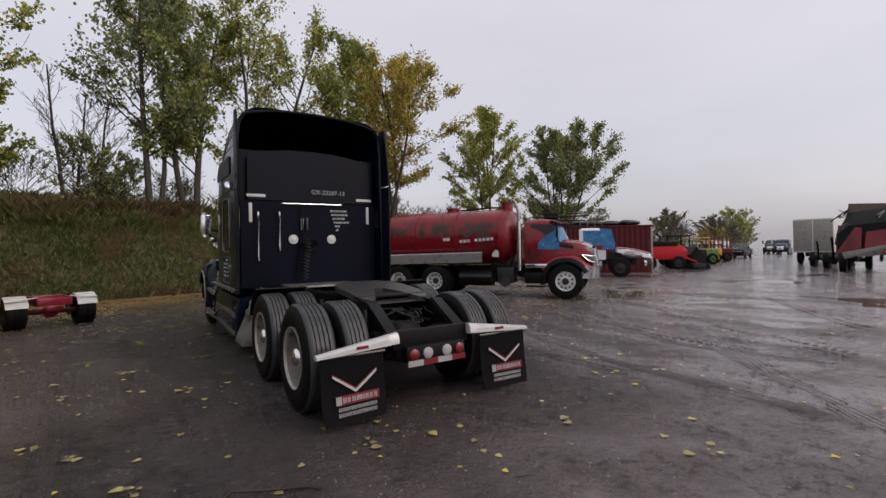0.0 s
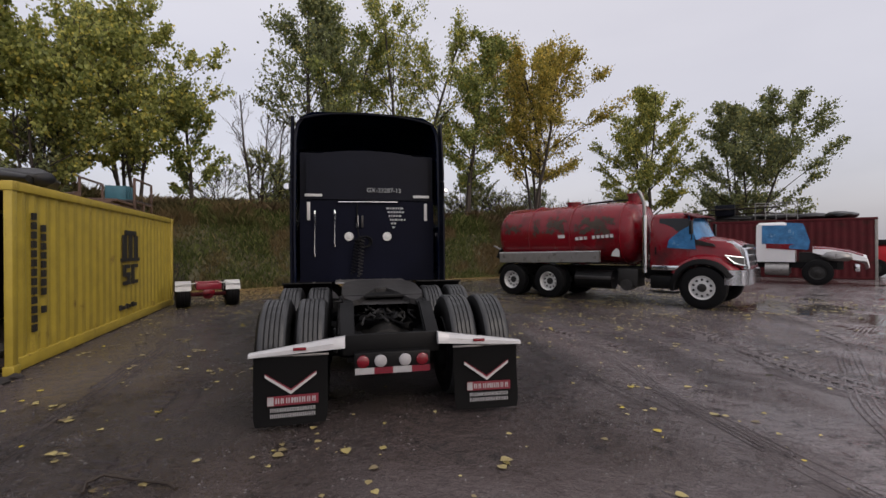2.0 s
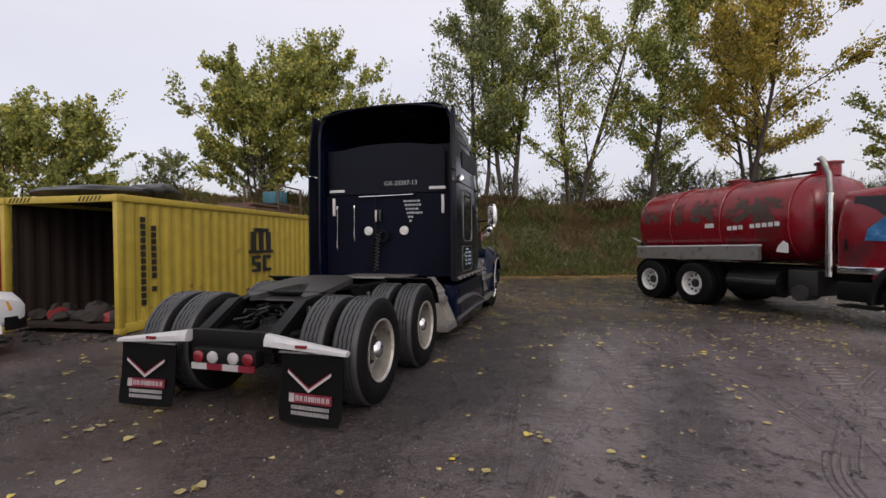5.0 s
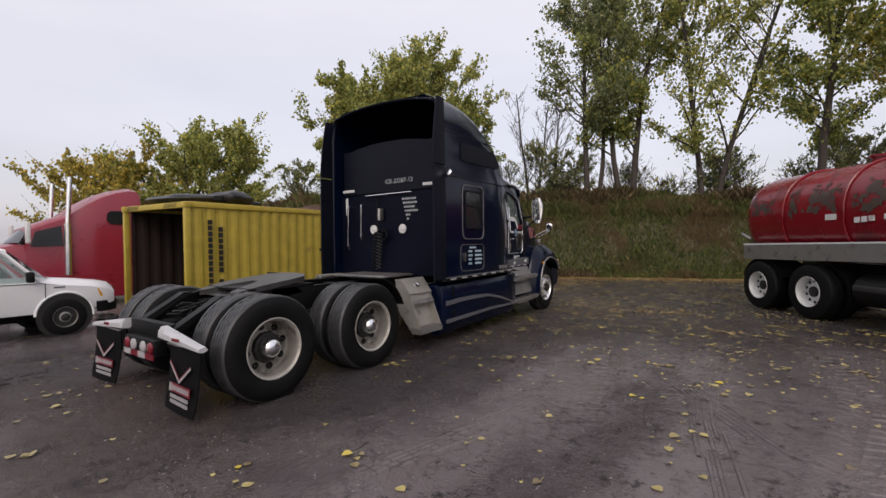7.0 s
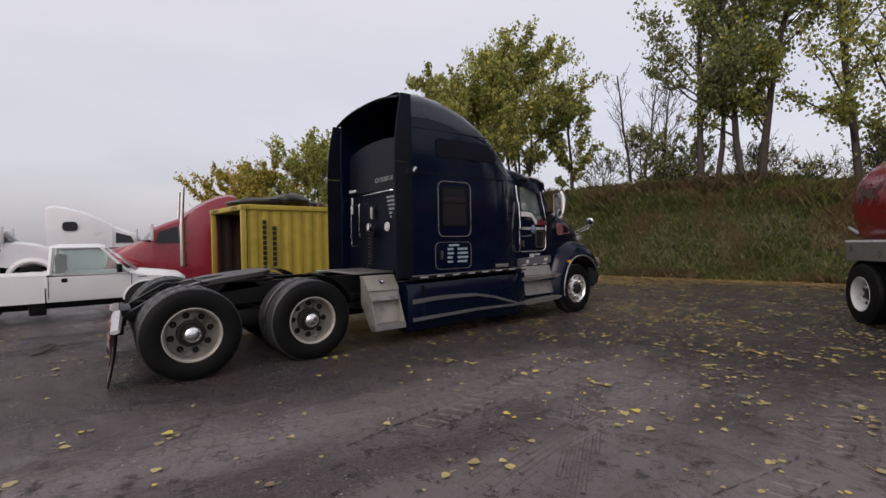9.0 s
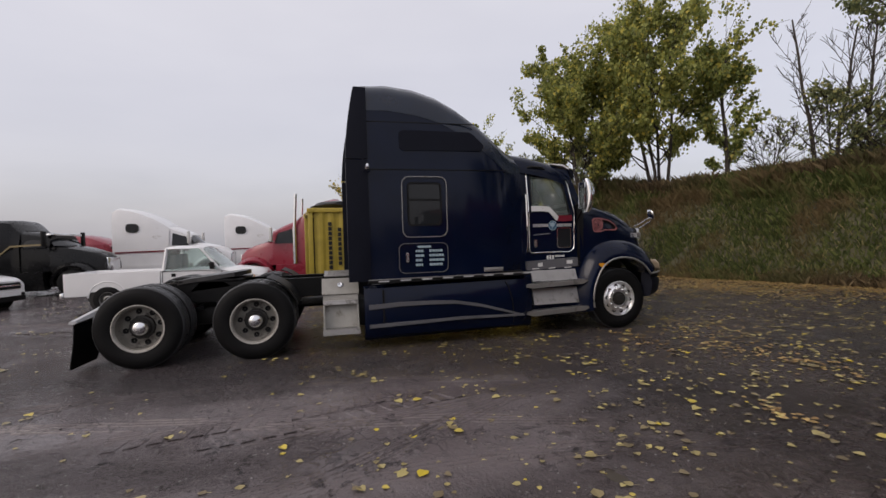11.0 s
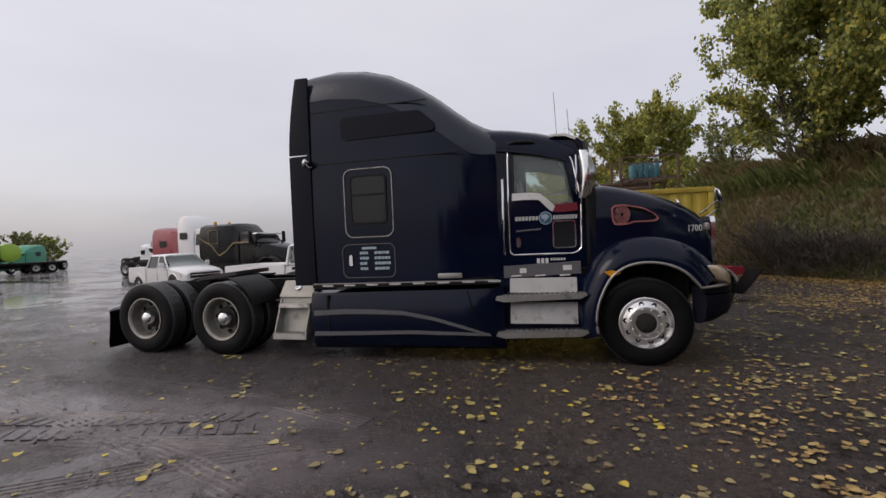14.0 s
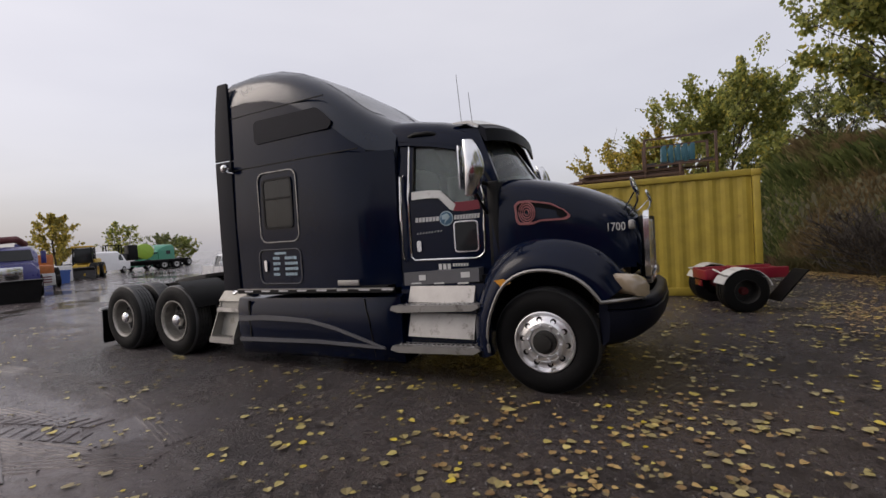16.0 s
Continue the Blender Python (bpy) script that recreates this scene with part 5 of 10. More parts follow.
# seams on the flanks
for s in (1, -1):
    bm = B()
    for z, y0, y1 in ((3.20, 2.88, 4.5), (2.53, 2.86, 4.95)):
        rr = [1.212 if z < 3 else 1.196]
        box(bm, s * (rr[0] - 0.01), s * (rr[0] + 0.004), y0, y1, z - 0.006, z + 0.006)
    part("seam", bm, BLACK, truck)
    sm = side(1.218, s)
    # raised blank window panel
    pn = [(3.35, 3.05), (3.40, 3.09), (4.38, 3.08), (4.44, 3.05), (4.60, 2.90), (4.60, 2.85), (4.55, 2.81), (3.40, 2.80), (3.35, 2.84)]
    bm = plate(B(), pn if s < 0 else pn[::-1], 0.012, side(1.205, s))
    part("blank_panel", bm, NAVY_DULL, truck, "dark blank side panel")
    # bunk window
    win = new("bunk_window")
    win.parent = truck
    o = round_rect(0.66, 0.87, 0.11, 6, 3.69, 2.0)
    i = round_rect(0.638, 0.848, 0.10, 6, 3.69, 2.0)
    part("trim", ring_plate(B(), o, i, 0.014, sm), ALU, win, "bright trim strip")
    o = round_rect(0.50, 0.62, 0.06, 4, 3.69, 2.04)
    i = round_rect(0.45, 0.57, 0.05, 4, 3.69, 2.04)
    part("window_frame", ring_plate(B(), o, i, 0.014, sm), BLACK, win)
    part("pane", plate(B(), round_rect(0.46, 0.58, 0.05, 4, 3.69, 2.04), 0.006, sm), DARK_GLASS, win, "dark glass pane")
    bm = B()
    plate(bm, round_rect(0.46, 0.025, 0.01, 2, 3.69, 2.10), 0.012, sm)
    part("bar", bm, BLACK, win)
    # luggage door
    door = new("luggage_door")
    door.parent = truck
    o = round_rect(0.72, 0.43, 0.09, 6, 3.66, 1.27)
    i = round_rect(0.702, 0.412, 0.083, 6, 3.66, 1.27)
    part("trim", ring_plate(B(), o, i, 0.012, sm), STRIPE, door, "thin grey trim")
    bm = B()
    rn = random.Random(3)
    for r in range(4):
        for u0, u1 in ((3.54, 3.67), (3.74, 3.97)):
            u = u0
            while u < u1 - 0.03:
                w = rn.uniform(0.02, 0.05)
                plate(bm, round_rect(min(w, u1 - u), 0.035, 0.004, 1, u + w / 2, 1.37 - 0.066 * r), 0.004, sm)
                u += w + 0.008
    tagged(part("text_bar", bm, PALE, door, "rows of pale blue bars"), kind="stuff")
    bm = plate(B(), round_rect(0.2, 0.03, 0.012, 2, 3.67, 1.43), 0.004, sm)
    part("script_mark", bm, PALE, door)
    bm = B()
    plate(bm, round_rect(0.045, 0.14, 0.018, 3, 3.42, 1.28), 0.02, sm)
    part("latch", bm, CHROME, door, "small chrome latch")
    # work lamp near the back edge
    lamp = new("work_lamp")
    lamp.parent = truck
    bm = tube(B(), [(s * 1.22, 2.92, 2.50), (s * 1.27, 2.90, 2.50), (s * 1.29, 2.88, 2.52)], 0.012)
    part("stalk", bm, CHROME, lamp)
    bm = lathe(B(), [(0, 0.035), (0.02, 0.055), (0.05, 0.058), (0.06, 0.04), (0.062, 0)], Matrix.Translation((s * 1.30, 2.91, 2.54)) @ Matrix.Rotation(radians(70), 4, "X"), seg=20)
    part("lamp_body", bm, CHROME, lamp, "round chrome lamp")
    # sill strip with pale dashes
    bm = B()
    prism(bm, [(2.86, 0.93), (5.3, 0.955), (5.3, 1.0), (2.86, 0.985)], s * 1.17, s * 1.235)
    part("sill", bm, BLACK, truck)
    bm = B()
    prism(bm, [(2.86, 0.978), (5.3, 0.993), (5.3, 1.004), (2.86, 0.989)], s * 1.19, s * 1.240)
    part("sill_trim", bm, ALU, truck, "thin bright strip along the sill")
    for k in range(8):
        y = 3.0 + 0.31 * k
        bm = B()
        box(bm, s * 1.236, s * 1.242, y, y + 0.15, 0.950 + 0.004 * k, 0.970 + 0.004 * k)
        part("sill_marker", bm, BAR_WHITE, truck, "pale reflective dash")
    bm = B()
    box(bm, s * 1.215, s * 1.232, 4.56, 4.86, 1.03, 1.09, 0.004)
    part("name_plate", bm, ALU, truck, "small metal name plate")
    # skirt fairing
    bm = B()
    rings = []
    for y, swell in ((2.80, 0.0), (2.84, 0.02), (3.05, 0.03), (4.7, 0.03), (5.0, 0.028), (5.2, 0.0), (5.34, -0.06)):
        lift = 0.035 * (y - 2.8) / 2.5
        zt = 0.86 + lift
        sec = [(1.10, zt + 0.02), (1.175 + swell * 0.4, zt), (1.20 + swell, zt - 0.10), (1.215 + swell, 0.55), (1.20 + swell, 0.33), (1.17 + swell, 0.20), (1.12, 0.13 + lift), (0.85, 0.16 + lift), (0.85, zt + 0.02)]
        rings.append([Vector((s * x, y, z)) for x, z in sec])
    loft(bm, rings)
    sk = part("skirt_fairing", bm, NAVY, truck, "long navy side fairing", smooth=40)
    bm = B()
    for (y0, a0, b0), (y1, a1, b1) in zip(*[[(2.86, 0.64, 0.575), (3.3, 0.66, 0.60), (3.7, 0.655, 0.60), (4.1, 0.635, 0.59), (4.5, 0.56, 0.52), (4.85, 0.46, 0.425), (5.18, 0.36, 0.34)][q : (-1 if q == 0 else None)] for q in (0, 1)]):
        box_pts = [(y0, a0), (y1, a1), (y1, b1), (y0, b0)]
        plate(bm, box_pts if s < 0 else box_pts[::-1], 0.02, side(1.238, s))
    part("upper_stripe", bm, STRIPE, sk, "curved grey stripe")
    bm = B()
    plate(bm, [(2.86, 0.365), (4.2, 0.395), (5.16, 0.375), (5.16, 0.345), (4.2, 0.355), (2.86, 0.315)], 0.025, side(1.236, s))
    part("lower_stripe", bm, STRIPE, sk, "long grey stripe")
    bm = B()
    box(bm, s * 1.215, s * 1.247, 3.05, 3.075, 0.30, 0.84)
    part("joint", bm, BLACK, sk)
    bm = tube(B(), [(s * 1.20, 4.90, 0.875), (s * 1.232, 4.93, 0.80), (s * 1.244, 4.985, 0.62), (s * 1.236, 5.01, 0.40), (s * 1.20, 5.01, 0.24)], 0.009, seg=6)
    part("joint", bm, BLACK, sk)
    bm = cyl(B(), (s * 0.75, 2.95, 0.58), (s * 0.75, 5.15, 0.58), 0.3, seg=28)
    part("fuel_tank", bm, ALU, truck)

# fittings on the rear wall
YW = 2.995
for s in (1, -1):
    bm = B()
    box(bm, s * 0.90 - 0.14, s * 0.90 + 0.14, YW - 0.045, YW - 0.03, 2.41, 2.455, 0.003)
    part("reflector", bm, WHITE, truck, "white reflective bar")
    bm = B()
    box(bm, s * 0.98 - 0.025, s * 0.98 + 0.025, YW - 0.015, YW - 0.002, 2.02, 2.32, 0.003)
    part("reflector", bm, OFF_WHITE, truck, "upright pale reflective bar")
for x, z0, z1 in ((-0.88, 1.42, 2.17), (-0.56, 1.58, 2.18)):
    bm = tube(B(), [(x, YW, z1), (x, YW - 0.07, z1 - 0.005), (x, YW - 0.085, z1 - 0.05), (x, YW - 0.085, z0 + 0.05), (x, YW - 0.07, z0 + 0.005), (x, YW, z0)], 0.014, seg=8)
    part("grab_handle", bm, CHROME, truck, "upright chrome grab handle")
bm = tube(B(), [(-0.52, YW, 2.325), (-0.50, YW - 0.03, 2.325), (0.48, YW - 0.03, 2.335), (0.50, YW, 2.335)], 0.014, seg=8)
part("hose_bar", bm, CHROME, truck, "level chrome hose bar")
for x in (-0.33, 0.31):
    bm = lathe(B(), [(0, 0.075), (0.02, 0.075), (0.026, 0.06), (0.018, 0.05), (0.03, 0.03), (0.03, 0)], Matrix.Translation((x, YW, 1.75)) @ Matrix.Rotation(radians(90), 4, "X"), seg=28)
    part("load_lamp", bm, OFF_WHITE, truck, "round pale load lamp")
for x, mt in ((-0.19, WHITE), (-0.11, GREASE)):
    bm = B()
    box(bm, x - 0.018, x + 0.018, YW - 0.05, YW - 0.01, 1.9, 2.1, 0.01)
    part("coupling_holder", bm, mt, truck)
for k, (x0, x1, z1, mt) in enumerate(((-0.19, -0.27, 1.12, BLACK), (-0.11, -0.16, 1.08, GREASE))):
    bm = B()
    pts = []
    for i in range(120):
        u = i / 119
        a = i * 0.62
        pts.append((x0 + (x1 - x0) * u + 0.04 * math.cos(a), YW - 0.09 + 0.04 * math.sin(a), 1.72 + (z1 - 1.72) * u))
    tube(bm, pts, 0.008, seg=5)
    part("coiled_hose", bm, mt, truck, "coiled air hose")
bm = B()
for k in range(3):
    pts = [(-0.1 + 0.11 * math.cos(a) + 0.02 * k, YW - 0.06 - 0.02 * k, 1.66 + 0.09 * math.sin(a)) for a in [i * 0.33 for i in range(20)]]
    tube(bm, pts, 0.012, seg=6)
part("cable_loop", bm, RUBBER, truck, "looped black cable")
bm = tube(B(), [(-0.19, YW - 0.05, 2.3), (-0.2, YW - 0.07, 2.0), (-0.17, YW - 0.08, 1.75), (-0.1, YW - 0.09, 1.6)], 0.012, seg=6)
part("hanging_hose", bm, RUBBER, truck)
lettering("GX-23287-13", 0.105, truck, Matrix.Translation((0.26, 2.962, 2.53)), CHALK, "chalk_marking", "pale chalk stock number")
bm = B()
rn = random.Random(8)
for r in range(6):
    u = 0.30 + 0.02 * r
    end = rn.uniform(0.55, 0.72) if r < 4 else 0.45
    while u < end:
        w = rn.uniform(0.02, 0.05)
        plate(bm, [(u, 2.25 - 0.065 * r), (u, 2.215 - 0.065 * r), (u + w, 2.22 - 0.065 * r), (u + w, 2.25 - 0.065 * r)], 0.002, Matrix.Translation((0, YW - 0.001, 0)))
        u += w + 0.015
tagged(part("chalk_bars", bm, CHALK, truck, "rows of smeared chalk bars"), kind="stuff")

# ---- cab, hood and front ----


def resample(pts, n):
    """n points evenly along a closed outline, starting from its first point."""
    pts = [Vector((*p, 0)) for p in pts]
    loop = pts + pts[:1]
    lens = [(b - a).length for a, b in zip(loop, loop[1:])]
    total, out, k, run = sum(lens), [], 0, 0.0
    for i in range(n):
        want = total * i / n
        while run + lens[k] < want:
            run += lens[k]
            k += 1
        p = loop[k].lerp(loop[k + 1], (want - run) / lens[k])
        out.append((p.x, p.y))
    return out


def on_door(s, u, v, out=0.0):
    """A place on the cab's flank: u along the truck, v up, out metres proud of the skin."""
    return Vector((s * (0.985 - 0.115 * (u - 5.3) - 0.15 * max(0.0, v - 1.95) + out), u, v))


def door_patch(bm, s, pts, thick, out=0.004):
    a = [bm.verts.new(on_door(s, u, v, out)) for u, v in pts]
    b = [bm.verts.new(on_door(s, u, v, out - thick)) for u, v in pts]
    bm.faces.new(a), bm.faces.new(b[::-1])
    for k in range(len(a)):
        j = (k + 1) % len(a)
        bm.faces.new((a[k], b[k], b[j], a[j]))
    bmesh.ops.triangulate(bm, faces=[f for f in bm.faces if len(f.verts) > 4])
    return bm


OUTER = [(5.24, 1.0), (6.40, 1.0), (6.42, 2.02), (6.20, 2.62), (5.24, 2.68)]
WINDOW = [(5.47, 2.0), (5.79, 1.985), (5.94, 1.845), (6.17, 1.86), (6.06, 2.48), (5.47, 2.51)]
DOOR = [(5.41, 1.31), (5.45, 1.27), (6.17, 1.27), (6.24, 1.33), (6.255, 1.9), (6.17, 2.35), (6.10, 2.52), (6.04, 2.57), (5.47, 2.585), (5.41, 2.54)]
for s in (1, -1):
    N = 60
    o, i = resample(OUTER, N), resample(WINDOW, N)
    best = min(range(N), key=lambda q: sum((o[k][0] - i[(k + q) % N][0]) ** 2 + (o[k][1] - i[(k + q) % N][1]) ** 2 for k in range(N)))
    i = i[best:] + i[:best]
    bm = B()
    loops = [[bm.verts.new(on_door(s, u, v, d)) for u, v in pts] for pts, d in ((o, 0), (o, -0.05), (i, -0.05), (i, 0))]
    for a, b in zip(loops, loops[1:] + loops[:1]):
        for k in range(N):
            j = (k + 1) % N
            bm.faces.new((a[k], a[j], b[j], b[k]))
    part("cab_side", bm, NAVY, truck, "dark navy cab side", smooth=40)
    door = new("cab_door")
    door.parent = truck
    pts = [on_door(s, u, v, 0.004) for u, v in resample(DOOR, 70)]
    bm = tube(B(), pts + pts[:2], 0.012, seg=6)
    part("door_trim", bm, CHROME, door, "bright trim round the door", smooth=60)
    bm = door_patch(B(), s, WINDOW, 0.005, -0.02)
    part("window_pane", bm, CLEAR_GLASS, door, "cab door window glass")
    wpts = [on_door(s, u, v, 0.002) for u, v in resample(WINDOW, 50)]
    part("window_seal", tube(B(), wpts + wpts[:2], 0.012, seg=5), BLACK, door)
    vent = [(u, v) for u, v in round_rect(0.27, 0.33, 0.04, 4, 6.05, 1.50)]
    vin = [(u, v) for u, v in round_rect(0.24, 0.30, 0.03, 4, 6.05, 1.50)]
    bm = B()
    loops = [[bm.verts.new(on_door(s, u, v, d)) for u, v in pts] for pts, d in ((vent, -0.002), (vent, 0.012), (vin, 0.012), (vin, -0.002))]
    for a, b in zip(loops, loops[1:]):
        for k in range(len(vent)):
            j = (k + 1) % len(vent)
            bm.faces.new((a[k], a[j], b[j], b[k]))
    part("peep_frame", bm, CHROME, door, "bright frame of a low door window")
    part("peep_pane", door_patch(B(), s, vin, 0.004, 0.005), DARK_GLASS, door, "dark low door window")
    bm = door_patch(B(), s, round_rect(0.05, 0.12, 0.02, 3, 5.515, 1.42), 0.02, 0.018)
    part("door_handle", bm, CHROME, door, "chrome door handle")
    bm = B()
    door_patch(bm, s, [(5.455, 2.012), (5.64, 2.015), (5.79, 2.0), (5.87, 1.925), (5.93, 1.86), (5.955, 1.84), (5.925, 1.775), (5.89, 1.79), (5.84, 1.85), (5.77, 1.92), (5.62, 1.93), (5.455, 1.925)], 0.003, 0.014)
    part("white_swoosh", bm, OFF_WHITE, door, "white swoosh decal")
    bm = B()
    door_patch(bm, s, [(5.94, 1.862), (6.08, 1.862), (6.205, 1.868), (6.215, 1.775), (6.05, 1.762), (5.925, 1.772)], 0.003, 0.012)
    part("red_swoosh", bm, RED_TAPE, door, "red swoosh decal")
    bm = door_patch(B(), s, [(5.84 + 0.078 * math.cos(k * 0.3142), 1.70 + 0.078 * math.sin(k * 0.3142)) for k in range(20)], 0.003, 0.007)
    badge = part("round_badge", bm, PALE, door, "round blue badge with a pale bolt")
    bm = door_patch(B(), s, [(5.84 + 0.068 * math.cos(k * 0.3142), 1.70 + 0.068 * math.sin(k * 0.3142)) for k in range(20)], 0.003, 0.010)
    part("badge_face", bm, BADGE_BLUE, badge)
    bm = door_patch(B(), s, [(5.79, 1.735), (5.855, 1.755), (5.835, 1.712), (5.885, 1.715), (5.815, 1.645), (5.838, 1.69), (5.795, 1.69)], 0.003, 0.013)
    part("bolt_mark", bm, PALE, badge)
    bm = B()
    for u0, n in ((5.48, 7), (5.925, 9)):
        for k in range(n):
            w = 0.28 / n
            door_patch(bm, s, [(u0 + w * k, 1.68), (u0 + w * k + 0.006, 1.728), (u0 + w * (k + 0.78) + 0.006, 1.728), (u0 + w * (k + 0.78), 1.68)], 0.003)
    tagged(part("name_bars", bm, BAR_WHITE, door, "row of white bars"), kind="stuff")
    bm = B()
    for k in range(9):
        door_patch(bm, s, [(5.49 + 0.034 * k, 1.545 + 0.002 * k), (5.50 + 0.034 * k, 1.568 + 0.002 * k), (5.51 + 0.034 * k, 1.568 + 0.002 * k), (5.50 + 0.034 * k, 1.545 + 0.002 * k)], 0.003)
    tagged(part("chalk_bars", bm, CHALK, door, "small chalk bars"), kind="stuff")
    bm = tube(B(), [on_door(s, 5.35, 1.27, 0.01), on_door(s, 5.35, 1.29, 0.06), on_door(s, 5.35, 1.7, 0.07), on_door(s, 5.35, 2.18, 0.07), on_door(s, 5.35, 2.2, 0.02)], 0.016, seg=10)
    part("grab_bar", bm, CHROME, truck, "tall chrome grab bar")
    bm = B()
    for k in range(3):
        door_patch(bm, s, [(5.72 + 0.05 * k, 1.16), (5.72 + 0.05 * k, 1.22), (5.755 + 0.05 * k, 1.22), (5.755 + 0.05 * k, 1.16)], 0.003)
    for k in range(6):
        door_patch(bm, s, [(5.88 + 0.03 * k, 1.19), (5.88 + 0.03 * k, 1.22), (5.90 + 0.03 * k, 1.22), (5.90 + 0.03 * k, 1.19)], 0.003)
    tagged(part("sill_bars", bm, OFF_WHITE, truck, "small white bars below the door"), kind="stuff")
    bm = tube(B(), [on_door(s, 5.42, 2.62, 0.02), on_door(s, 5.5, 2.635, 0.05), on_door(s, 5.66, 2.63, 0.05), on_door(s, 5.74, 2.61, 0.02)], 0.024, seg=8)
    part("door_lamp", bm, BLACK, truck)
    # mirror on the door
    mir = new("door_mirror")
    mir.parent = truck
    bm = B()
    rings = []
    for k in range(9):
        v = k / 8
        z = 1.89 + 0.52 * v
        g = math.sin(math.pi * (0.08 + 0.84 * v)) ** 0.4
        yc = 6.25 + 0.04 * math.sin(math.pi * v)
        rings.append([Vector((s * (1.22 + 0.115 * g * math.cos(a)), yc + 0.125 * g * math.sin(a) * (1 if math.sin(a) > 0 else 0.4), z)) for a in [2 * math.pi * j / 14 for j in range(14)]])
    loft(bm, rings)
    part("mirror_shell", bm, CHROME, mir, "chrome mirror shell", smooth=60)
    bm = B()
    box(bm, s * 1.13, s * 1.31, 6.196, 6.205, 1.95, 2.36, 0.01)
    part("mirror_glass", bm, CHROME, mir)
    bm = tube(B(), [on_door(s, 6.30, 2.02, 0), (s * 1.05, 6.27, 2.03), (s * 1.18, 6.25, 2.06)], 0.022, seg=8)
    tube(bm, [on_door(s, 6.28, 1.72, 0), (s * 1.08, 6.27, 1.9), (s * 1.2, 6.25, 1.96)], 0.016, seg=8)
    part("mirror_arm", bm, BLACK, mir)
    # steps
    st = new("entry_step")
    st.parent = truck
    bm = B()
    prism(bm, [(5.33, 1.0), (6.22, 1.04), (6.22, 1.175), (5.33, 1.14)], s * 0.9, s * 1.03)
    part("kick_panel", bm, STRIPE, st, "dark grey kick panel")
    bm = B()
    prism(bm, [(5.52, 1.055), (5.60, 1.057), (5.60, 1.115), (5.52, 1.112)], s * 1.02, s * 1.034)
    prism(bm, [(6.02, 1.08), (6.12, 1.083), (6.12, 1.14), (6.02, 1.137)], s * 1.02, s * 1.034)
    for k in range(3):
        prism(bm, [(5.42 + 0.28 * k, 1.015), (5.54 + 0.28 * k, 1.02), (5.54 + 0.28 * k, 1.035), (5.42 + 0.28 * k, 1.03)], s * 1.02, s * 1.034)
    tagged(part("kick_marks", bm, OFF_WHITE, st, "small pale stickers"), kind="stuff")
    for z0, z1, x0, x1, tread in ((0.83, 1.0, 1.02, 1.09, False), (0.47, 0.71, 1.05, 1.13, False)):
        bm = B()
        ring = [[Vector((s * 0.8, y, z0)), Vector((s * x1, y, z0)), Vector((s * x0, y, z1)), Vector((s * 0.8, y, z1))] for y in (5.40, 6.17)]
        loft(bm, ring)
        part("step_riser", bm, ALU, st, "scuffed bright step riser")
    for z, x in ((0.79, 1.215), (0.37, 1.245)):
        bm = B()
        prism(bm, [(5.24, z - 0.03), (5.34, z - 0.055), (6.2, z - 0.02), (6.28, z + 0.02), (6.26, z + 0.045), (5.26, z + 0.012)], s * 0.95, s * x)
        part("step_edge", bm, ALU, st, "bright step edge")
        bm = B()
        for k in range(16):
            for q in range(3):
                y = 5.32 + 0.056 * k
                box(bm, s * (1.0 + 0.07 * q), s * (1.045 + 0.07 * q), y, y + 0.03, z + 0.018 + 0.03 * (y - 5.24), z + 0.026 + 0.03 * (y - 5.24))
        tagged(part("step_tread", bm, CHROME, st, "bumpy metal tread"), kind="stuff")
    bm = B()
    ring = [[Vector((s * 0.82, y, 0.33)), Vector((s * 1.06, y, 0.33)), Vector((s * 1.02, y, 1.02)), Vector((s * 0.82, y, 1.02))] for y in (5.28, 6.34)]
    loft(bm, ring)
    part("step_body", bm, NAVY, st)

# roof, windscreen and inside of the cab
CAB = [(5.16, 2.90, 0.93), (5.45, 2.865, 0.915), (5.75, 2.81, 0.885), (6.0, 2.745, 0.86), (6.20, 2.67, 0.825), (6.24, 2.62, 0.81)]
bm = B()
rings = []
for y, top, hw in CAB:
    r = [(hw, top - 0.30), (hw - 0.015, top - 0.17), (hw - 0.08, top - 0.09), (hw - 0.25, top - 0.03), (hw * 0.4, top - 0.005), (0, top)]
    r = r + [(-x, z) for x, z in r[-2::-1]]
    rings.append([Vector((x, y, z)) for x, z in r])
loft(bm, rings, caps=False, loop=False)
loft(bm, [[p - Vector((0, 0, 0.04)) for p in r] for r in rings], caps=False, loop=False)
part("cab_roof", bm, NAVY, truck, "navy cab roof", smooth=50)


def shield(u, v):
    """A place on the windscreen, u from -1 to 1 across, v from 0 at the foot to 1 at the head."""
    hw = 0.83 - 0.07 * v
    return Vector((u * hw, 6.60 - 0.38 * v - 0.24 * abs(u) ** 2.2, 2.03 + 0.60 * v - 0.02 * abs(u)))


bm = loft(B(), [[shield(-1 + k / 6, v / 4) for k in range(13)] for v in range(5)], caps=False, loop=False)
part("windscreen", bm, CLEAR_GLASS, truck, "curved windscreen")
bm = B()
for s in (1, -1):
    tube(bm, [shield(s, 0) + Vector((0, 0, -0.03)), shield(s, 0.5), shield(s, 1) + Vector((0, -0.03, 0.03))], 0.035, seg=8)
tube(bm, [shield(-1 + k / 6, 0) + Vector((0, 0, -0.01)) for k in range(13)], 0.028, seg=6)
tube(bm, [shield(-1 + k / 6, 1) for k in range(13)], 0.03, seg=6)
tube(bm, [shield(0, v / 4) for v in range(5)], 0.015, seg=6)
part("windscreen_frame", bm, BLACK, truck)
bm = B()
rings, drops = [], []
